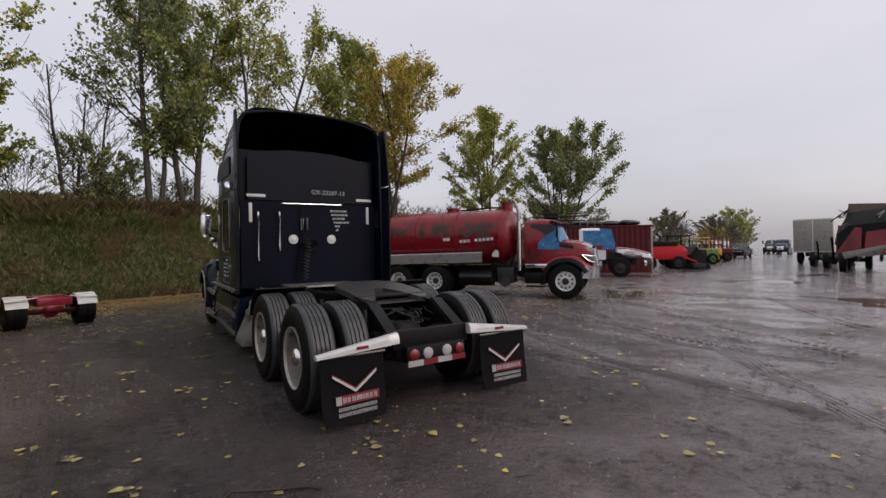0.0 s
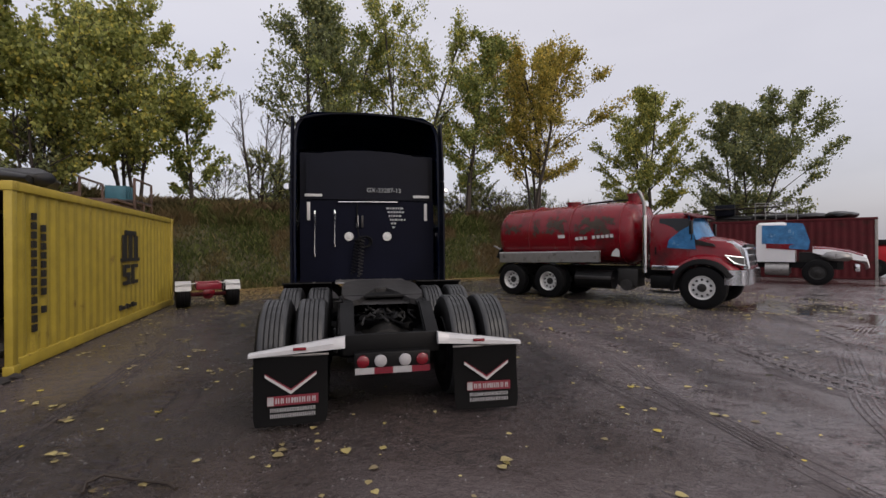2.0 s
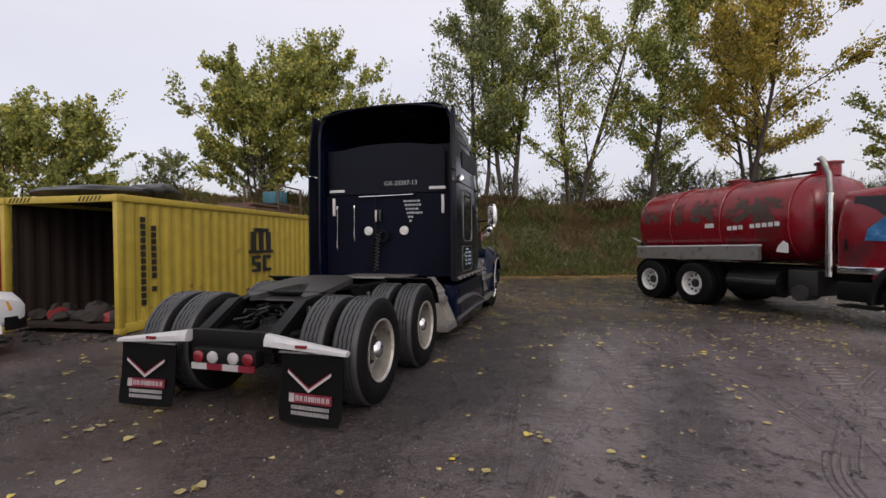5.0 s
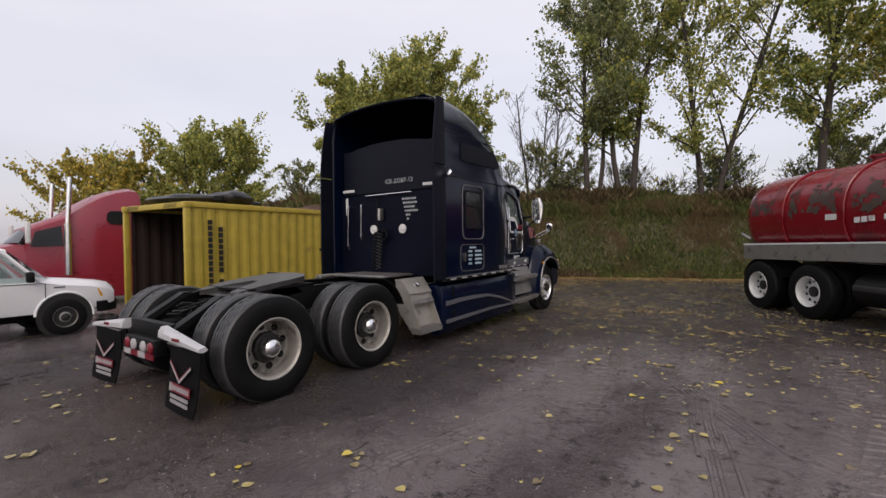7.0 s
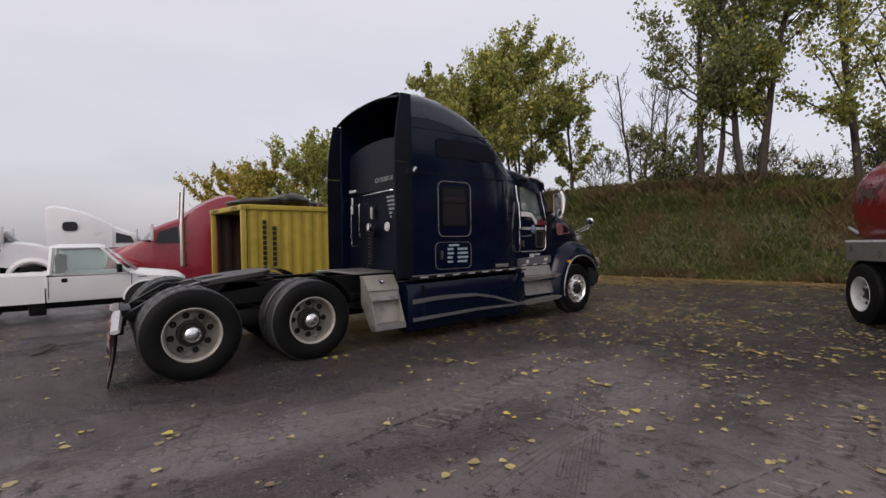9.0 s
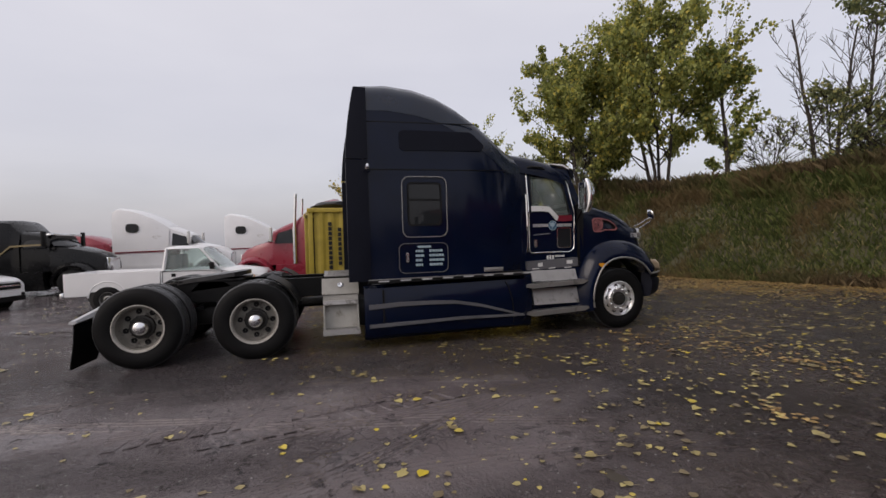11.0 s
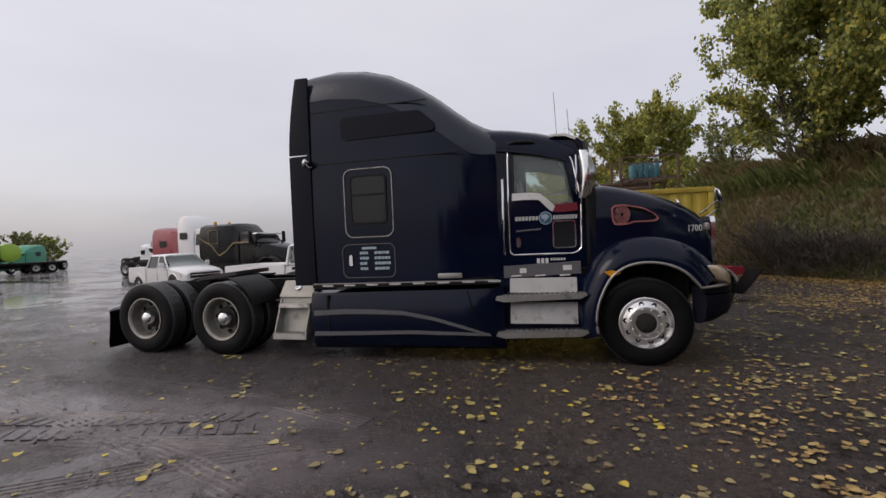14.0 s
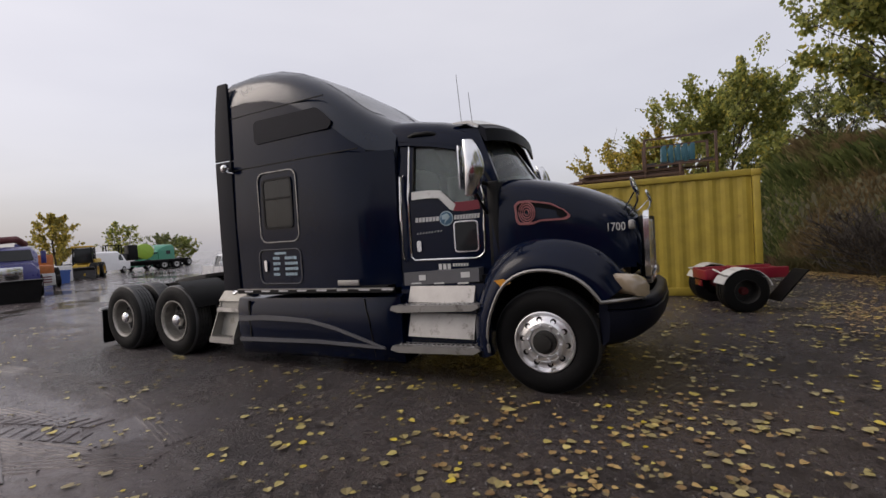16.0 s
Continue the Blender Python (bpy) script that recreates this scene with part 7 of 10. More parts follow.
bm = cyl(B(), (-0.5, 3.0, 0.5), (-0.1, 3.0, 0.5), 0.16, seg=16)
part("pump", bm, GREASE, tk)
for s, x in ((1, -0.02), (-1, -2.22)):
    bm = B()
    arc = [(y + 0.62 * math.cos(radians(a)), 0.52 + 0.58 * math.sin(radians(a))) for y in (-0.67,) for a in range(20, 165, 12)]
    arc2 = [(-0.67 + 0.60 * math.cos(radians(a)), 0.52 + 0.56 * math.sin(radians(a))) for a in range(164, 19, -12)]
    prism(bm, arc + arc2, x - s * 0.55, x)
    part("mudguard", bm, BLACK, tk)
# exhaust stack
bm = tube(B(), [(-0.18, 3.48, 0.85), (-0.18, 3.48, 2.4)], 0.075, seg=14)
part("stack_guard", bm, CHROME, tk, "bright perforated stack guard")
bm = tube(B(), [(-0.18, 3.48, 2.35), (-0.18, 3.46, 2.75), (-0.18, 3.36, 3.02), (-0.18, 3.30, 3.08)], 0.048, seg=12)
part("stack_pipe", bm, ALU, tk, "pale bare exhaust pipe")
# cab
bm = B()
rings = []
for y, top, hw in ((3.62, 2.36, 0.95), (3.7, 2.43, 1.0), (4.2, 2.45, 1.0), (4.55, 2.40, 0.98), (4.62, 2.34, 0.96)):
    r = [(hw, 1.0), (hw + 0.02, 1.6), (hw - 0.02, 1.9), (hw - 0.10, top - 0.12), (hw - 0.2, top - 0.02), (hw * 0.4, top + 0.03), (0, top + 0.04)]
    rings.append([Vector((XC + x, y, z)) for x, z in r + [(-x, z) for x, z in r[-2::-1]]])
loft(bm, rings)
cabp = part("cab", bm, RED, tk, "faded red cab", smooth=40)
bm = quad_panel([(XC + 0.99, 3.82, 1.72), (XC + 1.0, 4.72, 1.62), (XC + 0.93, 4.55, 2.27), (XC + 0.91, 3.85, 2.30)], 0.05)
part("door_window", bm, DARK_GLASS, cabp)
bm = quad_panel([(XC + 1.035, 4.06, 1.52), (XC + 1.045, 4.74, 1.48), (XC + 0.985, 4.66, 2.12), (XC + 0.99, 4.36, 1.95), (XC + 1.02, 4.10, 1.72)], 0.008)
part("window_film", bm, BLUE_FILM, cabp, "blue plastic film taped over part of the window")
bm = B()
rings = []
for u in range(9):
    a = -1 + u / 4
    rings.append([Vector((XC + 0.97 * a, 4.95 - 0.22 * a * a, 1.72)), Vector((XC + 0.92 * a, 4.66 - 0.14 * a * a, 2.36))])
loft(bm, rings, caps=False, loop=False)
part("windscreen", bm, BLUE_FILM, tk, "film-covered windscreen", smooth=60)
bm = B()
rings = []
for u in range(9):
    a = -1 + u / 4
    rings.append([Vector((XC + 0.98 * a, 4.45, 2.45 - 0.05 * a * a)), Vector((XC + 1.0 * a, 4.86 - 0.1 * a * a, 2.34 - 0.05 * a * a)), Vector((XC + 1.0 * a, 4.86 - 0.1 * a * a, 2.31 - 0.05 * a * a)), Vector((XC + 0.98 * a, 4.45, 2.42 - 0.05 * a * a))])
loft(bm, rings)
part("sun_visor", bm, RED_DARK, tk, "dark red sun visor", smooth=50)
bm = B()
box(bm, -0.095, -0.075, 3.76, 3.80, 1.35, 1.55, 0.01)
part("door_handle", bm, BLACK, cabp)
bm = B()
box(bm, -0.14, 0.0, 3.7, 4.4, 0.94, 1.06, 0.01)
part("step_plate", bm, CHROME, tk, "bright chequer step plate")
bm = B()
box(bm, -0.4, -0.05, 3.65, 4.35, 0.45, 0.80, 0.04)
part("battery_box", bm, BLACK, tk)
bm = B()
box(bm, -0.35, 0.02, 3.7, 4.3, 0.34, 0.38, 0.01)
part("lower_step", bm, BLACK, tk)
# hood with flared fenders
bm = B()
rings = []
for y, top, hw, base in ((4.6, 1.78, 0.98, 1.1), (4.8, 1.80, 0.97, 1.2), (5.1, 1.76, 0.92, 1.2), (5.4, 1.70, 0.85, 1.15), (5.62, 1.62, 0.78, 1.05), (5.70, 1.50, 0.74, 1.0)):
    r = [(hw, base), (hw, top - 0.25), (hw - 0.08, top - 0.07), (hw - 0.3, top), (0, top + 0.03)]
    rings.append([Vector((XC + x, y, z)) for x, z in r + [(-x, z) for x, z in r[-2::-1]]])
loft(bm, rings)
part("hood", bm, RED, tk, "red sloping hood", smooth=45)
for s in (1, -1):
    bm = B()
    rings = []
    for k in range(17):
        a = radians(152 - 124 * k / 16)
        c, sn = math.cos(a), math.sin(a)
        rings.append([Vector((XC + s * x, 4.9 + r * c, 0.5 + r * sn)) for x, r in ((1.10, 0.66), (1.15, 0.68), (1.14, 0.74), (1.06, 0.83), (0.8, 0.88), (0.7, 0.64))])
    loft(bm, rings)
    fp = part("fender", bm, RED, tk, "flared red fender", smooth=50)
    bm = B()
    rings = []
    for k in range(17):
        a = radians(186 - 160 * k / 16)
        c, sn = math.cos(a), math.sin(a)
        rings.append([Vector((XC + s * x, 4.9 + r * c, 0.5 + r * sn)) for x, r in ((1.02, 0.60), (1.22, 0.60), (1.24, 0.63), (1.22, 0.68), (1.15, 0.745), (1.10, 0.70))])
    loft(bm, rings)
    part("flare", bm, RUBBER, fp, "black rubber flare")
    bm = B()
    loft(bm, [[Vector((XC + s * 1.0, 5.34, 1.34)), Vector((XC + s * 0.76, 5.64, 1.30)), Vector((XC + s * 0.78, 5.66, 1.08)), Vector((XC + s * 1.0, 5.50, 1.14))], [Vector((XC + s * 1.04, 5.37, 1.32)), Vector((XC + s * 0.78, 5.70, 1.27)), Vector((XC + s * 0.79, 5.73, 1.09)), Vector((XC + s * 1.03, 5.56, 1.15))]])
    lamp = part("headlamp", bm, GREASE, tk, "clear swept headlamp in a bright rim")
    part("lamp_rim", tube(B(), [(XC + s * 1.045, 5.37, 1.325), (XC + s * 0.78, 5.705, 1.275), (XC + s * 0.79, 5.735, 1.085), (XC + s * 1.035, 5.565, 1.145), (XC + s * 1.045, 5.37, 1.325)], 0.014, seg=6), CHROME, lamp)
    bm = B()
    loft(bm, [[Vector((XC + s * 0.60, 5.44, 1.70)), Vector((XC + s * 0.74, 5.42, 1.68)), Vector((XC + s * 0.74, 5.34, 1.66)), Vector((XC + s * 0.60, 5.34, 1.68))], [Vector((XC + s * 0.60, 5.74, 1.50)), Vector((XC + s * 0.75, 5.72, 1.48)), Vector((XC + s * 0.75, 5.62, 1.46)), Vector((XC + s * 0.60, 5.62, 1.46))], [Vector((XC + s * 0.60, 5.82, 1.0)), Vector((XC + s * 0.74, 5.80, 1.0)), Vector((XC + s * 0.74, 5.68, 1.0)), Vector((XC + s * 0.60, 5.68, 1.0))]])
    part("grille_surround", bm, CHROME, tk, "bright upright grille surround", smooth=50)
    bm = B()
    prism(bm, [(4.72, 1.60), (5.16, 1.54), (5.10, 1.62), (4.72, 1.72)], XC + s * 0.93, XC + s * 0.99)
    part("hood_vent", bm, GUNK, tk, "dark hood vent")
bm = B()
box(bm, XC - 0.6, XC + 0.6, 5.68, 5.74, 1.05, 1.6, 0.03)
part("grille", bm, BLACK, tk)
for k in range(3):
    bm = B()
    box(bm, XC - 0.62, XC + 0.62, 5.735, 5.765, 1.12 + 0.17 * k, 1.18 + 0.17 * k, 0.008)
    part("grille_bar", bm, CHROME, tk)
bm = B()
loft(bm, [[Vector((XC + x, y, 0.62)), Vector((XC + x, y, 0.98)), Vector((XC + x, y - 0.12, 0.98)), Vector((XC + x, y - 0.12, 0.62))] for x, y in ((-1.17, 5.5), (-1.1, 5.72), (-0.8, 5.84), (0.8, 5.84), (1.1, 5.72), (1.17, 5.5))])
part("bumper", bm, CHROME, tk, "bright steel bumper", smooth=40)
for s in (1, -1):
    bm = tube(B(), [(XC + s * 1.0, 4.62, 1.72), (XC + s * 1.25, 4.7, 1.75), (XC + s * 1.27, 4.7, 2.2)], 0.015)
    box(bm, XC + s * 1.27 - 0.09, XC + s * 1.27 + 0.09, 4.66, 4.72, 1.85, 2.2, 0.02)
    part("mirror", bm, BLACK, tk)

# ---- pickups and road tractors across the yard ----


def shell(bm, rows, base, xc=0.0):
    """A vehicle body skinned over rows of (y, half width, sill, belt, top half width, top)."""
    rings = []
    for y, hw, sill, belt, tw, top in rows:
        r = [(hw - 0.03, sill), (hw, sill + 0.08), (hw, belt), (tw + 0.02, top - 0.06), (tw - 0.08, top), (0, top + 0.02)]
        rings.append([Vector((xc + x, y, z)) for x, z in r + [(-x, z) for x, z in r[-2::-1]]])
    return loft(bm, rings)


def pickup(name, label, m, crew=False, group="pickups in the yard"):
    """A white pickup, nose along local +y; y = 0 midway between the axles."""
    p = thing(name, label, "pickup", m, group)
    wb, hw, r = (1.75, 0.98, 0.40) if not crew else (1.6, 0.88, 0.37)
    back, nose = -wb - (1.15 if not crew else 1.0), wb + 0.95
    belt, roof, sill = (1.20, 1.93, 0.52) if not crew else (1.12, 1.68, 0.42)
    c0, c1 = (-0.30, 1.45) if not crew else (-0.85, 1.2)
    # cargo bed: floor, two sides, front wall, tailgate
    bed = [(-hw, sill), (-hw - 0.02, sill + 0.3), (-hw, belt), (-hw + 0.09, belt), (-hw + 0.12, sill + 0.35), (hw - 0.12, sill + 0.35), (hw - 0.09, belt), (hw, belt), (hw + 0.02, sill + 0.3), (hw, sill)]
    bm = loft(B(), [[Vector((x, y, z)) for x, z in bed] for y in (back + 0.03, c0 - 0.03)])
    part("cargo_bed", bm, CAR_WHITE, p, "white cargo bed", smooth=30)
    bm = B()
    box(bm, -hw + 0.02, hw - 0.02, back, back + 0.06, sill + 0.12, belt, 0.02)
    part("tailgate", bm, CAR_WHITE, p)
    bm = B()
    box(bm, -hw, hw, back - 0.10, back, sill - 0.05, sill + 0.12, 0.03)
    part("rear_bumper", bm, CHROME if not crew else BLACK, p)
    # lower cab and hood
    bm = B()
    hood = belt + 0.02
    rows = [(c0, hw, sill, belt - 0.02, hw - 0.02, belt + 0.01), (c1 - 0.1, hw, sill, belt - 0.03, hw - 0.02, belt + 0.01), (c1 + 0.25, hw, sill, belt - 0.10, hw - 0.08, hood), (nose - 0.5, hw, sill, belt - 0.16, hw - 0.12, hood - 0.06), (nose - 0.12, hw - 0.03, sill + 0.05, belt - 0.26, hw - 0.15, hood - 0.12), (nose, hw - 0.10, sill + 0.08, belt - 0.34, hw - 0.2, hood - 0.22)]
    shell(bm, rows, 0)
    part("lower_body", bm, CAR_WHITE, p, "white cab and hood", smooth=35)
    # greenhouse: pillars and roof with open window holes and glass
    tw = hw - 0.20
    top0, top1 = c0 + 0.08, c1 - 0.62
    bm = B()
    rings = []
    for y, t2, zt in ((top0 - 0.02, tw - 0.02, roof - 0.03), (top0 + 0.15, tw, roof), (top1 - 0.1, tw, roof), (top1 + 0.05, tw - 0.03, roof - 0.04)):
        rings.append([Vector((x, y, z)) for x, z in ((-t2 - 0.02, zt - 0.07), (-t2 + 0.06, zt), (0, zt + 0.025), (t2 - 0.06, zt), (t2 + 0.02, zt - 0.07), (t2 - 0.05, zt - 0.06), (-t2 + 0.05, zt - 0.06))])
    loft(bm, rings)
    part("roof", bm, CAR_WHITE, p, smooth=40)
    for s in (1, -1):
        zb = belt - 0.01
        cuts = [c0 + 0.02] + ([0.22] if crew else []) + [c1 - 0.05]
        tops = [top0] + ([0.12] if crew else []) + [top1]
        for k, (yb, yt) in enumerate(zip(cuts, tops)):
            w = 0.09 if k in (0,) else 0.06
            q = 1 if k == 0 else (-1 if k == len(cuts) - 1 else 0)
            part("pillar", tube(B(), [(s * (hw - 0.05), yb + 0.04 * q, zb), (s * (tw + 0.0), yt + 0.04 * q, roof - 0.07)], w * 0.6, seg=6), CAR_WHITE, p)
        for k in range(len(cuts) - 1):
            pts = [(s * (hw - 0.055), cuts[k] + 0.03, zb), (s * (hw - 0.055), cuts[k + 1] - 0.03, zb), (s * tw, tops[k + 1] - 0.02, roof - 0.07), (s * tw, tops[k] + 0.02, roof - 0.07)]
            part("side_window", quad_panel(pts if s > 0 else pts[::-1], 0.01), DARK_GLASS if crew else CLEAR_GLASS, p, "side window glass")
            bm = B()
            box(bm, s * (hw + 0.002) - 0.012, s * (hw + 0.002) + 0.012, cuts[k + 1] - 0.1 - (cuts[k + 1] - cuts[k]) * 0.78, cuts[k + 1] + 0.02 - (cuts[k + 1] - cuts[k]) * 0.78, belt - 0.20, belt - 0.10, 0.01)
            part("door_handle", bm, BLACK if not crew else CAR_WHITE, p, "door handle")
            bm = B()
            box(bm, s * hw - 0.006, s * hw + 0.006, cuts[k] + 0.015, cuts[k] + 0.03, sill + 0.1, belt - 0.02)
            part("door_gap", bm, BLACK, p)
        bm = B()
        box(bm, s * hw - 0.006, s * hw + 0.006, cuts[-1] + 0.02, cuts[-1] + 0.035, sill + 0.1, belt - 0.05)
        part("door_gap", bm, BLACK, p)
        bm = B()
        box(bm, s * (hw + 0.11) - 0.09, s * (hw + 0.11) + 0.09, c1 - 0.34, c1 - 0.22, belt + 0.0, belt + 0.22, 0.03)
        cyl(bm, (s * (hw - 0.04), c1 - 0.26, belt + 0.05), (s * (hw + 0.05), c1 - 0.28, belt + 0.08), 0.03, seg=8)
        part("mirror", bm, BLACK if not crew else CAR_WHITE, p, "door mirror")
        for y, nm in ((-wb, "rear_wheel"), (wb, "front_wheel")):
            plain_wheel(p, s * (hw + 0.035), y, r, 0.25, s, ALU if not crew else CHROME, 0.15, GUNK, 6 if crew else 8, nm)
            # flat dark disc on the uncut flank stands for the shaded wheel opening
            bm = B()
            lathe(bm, [(0, r * 1.24), (0.012, r * 1.24), (0.012, 0)], across(s * (hw - 0.004), y, r + 0.03, s), seg=30)
            part("wheel_well", bm, GUNK, p)
            bm = tube(B(), [(s * (hw + 0.008), y + r * 1.27 * math.cos(radians(a)), r + 0.04 + r * 1.25 * math.sin(radians(a))) for a in range(-5, 190, 13)], 0.025, seg=6)
            part("arch_lip", bm, CAR_WHITE, p)
        if not crew:
            bm = B()
            for k in range(7):
                box(bm, s * (hw - 0.002) - 0.012, s * (hw - 0.002) + 0.012, -wb - 0.42 + 0.13 * k, -wb - 0.3 + 0.13 * k, r + 0.48 - 0.02 * abs(k - 3) ** 1.5, r + 0.56 - 0.018 * abs(k - 3) ** 1.6)
            part("rust_hole", bm, GUNK, p, "dark rust above the rear wheel")
            bm = B()
            for k in range(4):
                box(bm, s * (hw + 0.002) - 0.008, s * (hw + 0.002) + 0.006, c1 + 0.12 + 0.05 * k, c1 + 0.16 + 0.05 * k, belt - 0.16, belt - 0.13)
            part("badge_bar", bm, GREASE, p)
        bm = B()
        loft(bm, [[Vector((s * (hw - 0.02), nose - 0.36, belt - 0.22)), Vector((s * (hw - 0.36), nose - 0.02, belt - 0.22)), Vector((s * (hw - 0.36), nose + 0.0, belt - 0.42)), Vector((s * (hw - 0.02), nose - 0.30, belt - 0.42))], [Vector((s * (hw + 0.005), nose - 0.33, belt - 0.24)), Vector((s * (hw - 0.36), nose + 0.03, belt - 0.24)), Vector((s * (hw - 0.36), nose + 0.05, belt - 0.40)), Vector((s * (hw + 0.005), nose - 0.26, belt - 0.40))]])
        part("headlamp", bm, LENS if crew else AMBER, p, "clear headlamp" if crew else "amber and clear headlamp")
        bm = B()
        box(bm, s * (hw - 0.25) - 0.08, s * (hw - 0.25) + 0.08, c0 - 0.35, c0 - 0.02, 0.2, sill, 0.03)
        part("chassis_block", bm, BLACK, p)
    bm = loft(B(), [[Vector((u * (hw - 0.08), c1 + 0.22 - 0.15 * u * u, belt)), Vector((u * (tw - 0.0), top1 + 0.08 - 0.05 * u * u, roof - 0.05))] for u in (-1, -0.5, 0, 0.5, 1)], caps=False, loop=False)
    part("windscreen", bm, CLEAR_GLASS, p, "windscreen")
    bm = quad_panel([(-tw + 0.1, c0 + 0.03, belt), (tw - 0.1, c0 + 0.03, belt), (tw - 0.12, top0 - 0.01, roof - 0.08), (-tw + 0.12, top0 - 0.01, roof - 0.08)])
    part("rear_window", bm, DARK_GLASS, p)
    bm = B()
    box(bm, -hw + 0.25, hw - 0.25, nose - 0.06, nose + 0.05, belt - 0.44, belt - 0.24, 0.02)
    part("grille", bm, BLACK, p)
    bm = B()
    box(bm, -hw + 0.25, hw - 0.25, nose + 0.04, nose + 0.065, belt - 0.36, belt - 0.31, 0.008)
    part("grille_bar", bm, CHROME, p)
    bm = loft(B(), [[Vector((x, y, sill - 0.08)), Vector((x, y, sill + 0.16)), Vector((x, y - 0.18, sill + 0.16)), Vector((x, y - 0.18, sill - 0.08))] for x, y in ((-hw, nose - 0.2), (-hw + 0.15, nose + 0.06), (0, nose + 0.12), (hw - 0.15, nose + 0.06), (hw, nose - 0.2))])
    part("front_bumper", bm, BLACK if not crew else CAR_WHITE, p, "front bumper")
    if crew:
        bm = loft(B(), [[Vector((x, y, sill - 0.13)), Vector((x, y, sill + 0.03)), Vector((x, y - 0.16, sill + 0.03)), Vector((x, y - 0.16, sill - 0.13))] for x, y in ((-hw - 0.01, nose - 0.19), (-hw + 0.15, nose + 0.08), (0, nose + 0.14), (hw - 0.15, nose + 0.08), (hw + 0.01, nose - 0.19))])
        part("lower_valance", bm, BLACK, p, "black plastic bumper foot")
        for s in (1, -1):
            bm = lathe(B(), [(0, 0.07), (0.02, 0.065), (0.03, 0)], Matrix.Translation((s * (hw - 0.22), nose + 0.05, sill + 0.07)) @ Matrix.Rotation(radians(-90), 4, "X"), seg=14)
            part("fog_lamp", bm, BLACK, p)
    bm = B()
    box(bm, -0.5, 0.5, back + 0.4, nose - 0.5, 0.32, sill + 0.05, 0.03)
    part("chassis", bm, BLACK, p)
    bm = B()
    for x in (-0.4, 0.4):
        box(bm, x - 0.26, x + 0.26, c0 + 0.15, c0 + 0.32, belt - 0.3, roof - 0.25, 0.04)
    part("seat_back", bm, SEAT, p)
    return p


pickup("pickup_truck", "white single-cab pickup with long bed", heading(-5.5, -1.45, 0.0, 1, 0.79))
pickup("pickup_truck", "white crew-cab pickup parked on wet gravel", heading(-6.9, -7.8, 0.32, 0.95, 0.80), crew=True)


def road_tractor(label, m, paint, style="sleeper", stripe=None, high=3.75, lights=False, group="road tractors in the yard", frame_len=3.0, stacks=1, length=2.4, hood_len=1.75):
    """A conventional road tractor, nose along local +y; y = 0 at the back of the sleeper."""
    t = thing("semi_truck", label, "truck", m, group)
    L = 1.2 if style == "day" else length
    aero = style == "aero"
    bm = B()
    rows = []
    prof = [(0.0, 0.985), (0.06, 1.0), (0.35, 1.0), (0.55, 0.965), (0.75, 0.90), (0.9, 0.83), (1.0, 0.765)] if style == "sleeper" else [(0.0, 0.97), (0.05, 0.995), (0.15, 1.0), (0.35, 0.975), (0.55, 0.93), (0.75, 0.865), (0.9, 0.805), (1.0, 0.76)] if aero else [(0.0, 0.98), (0.03, 1.0), (0.80, 1.0), (0.86, 0.985), (0.93, 0.92), (1.0, 0.86)] if style == "flat" else [(0.0, 0.96), (0.1, 1.0), (0.5, 0.97), (0.8, 0.86), (1.0, 0.78)]
    rings = []
    for u, k in prof:
        y, top = u * L, high * k
        hw = 1.18 if u < 0.85 else 1.10
        r = [(hw, 0.95), (hw + 0.01, 2.0), (hw - 0.03, top - 0.45), (hw - 0.14, top - 0.10), (hw - 0.42, top), (0, top + 0.03)]
        rings.append([Vector((x, y, z)) for x, z in r + [(-x, z) for x, z in r[-2::-1]]])
    loft(bm, rings)
    part("sleeper", bm, paint, t, "rounded sleeper body", smooth=40)
    roof_c = high * prof[-1][1]
    bm = B()
    rings = []
    for y, top, hw in ((L - 0.04, roof_c - 0.02, 1.05), (L + 0.5, roof_c - (0.24 if aero else 0.10), 1.02), (L + 0.95, roof_c - (0.46 if aero else 0.22), 0.98)):
        r = [(hw, 0.98), (hw, 1.85), (hw - 0.10, top - 0.10), (hw - 0.25, top), (0, top + 0.03)]
        rings.append([Vector((x, y, z)) for x, z in r + [(-x, z) for x, z in r[-2::-1]]])
    loft(bm, rings)
    cab = part("cab", bm, paint, t, smooth=40)
    bm = loft(B(), [[Vector((u * 0.97, L + 1.32 - 0.22 * u * u, 1.98)), Vector((u * 0.86, L + 0.98 - 0.1 * u * u, roof_c - (0.50 if aero else 0.30)))] for u in (-1, -0.5, 0, 0.5, 1)], caps=False, loop=False)
    part("windscreen", bm, DARK_GLASS, t, "dark windscreen")
    bm = B()
    rings = []
    hl = hood_len
    for u, top, hw in ((0.0, 1.98, 0.98), (0.15, 1.98, 0.96), (0.5, 1.86, 0.86), (0.85, 1.66, 0.72), (1.0, 1.45, 0.66)):
        r = [(hw, 0.95), (hw, top - 0.28), (hw - 0.1, top - 0.06), (hw - 0.35, top), (0, top + 0.02)]
        rings.append([Vector((x, L + 0.95 + hl * u, z)) for x, z in r + [(-x, z) for x, z in r[-2::-1]]])
    loft(bm, rings)
    part("hood", bm, paint, t, smooth=45)
    nose = L + 0.95 + hl
    bm = B()
    box(bm, -0.5, 0.5, nose - 0.02, nose + 0.05, 0.75, 1.45, 0.03)
    part("grille", bm, CHROME, t, "chrome grille")
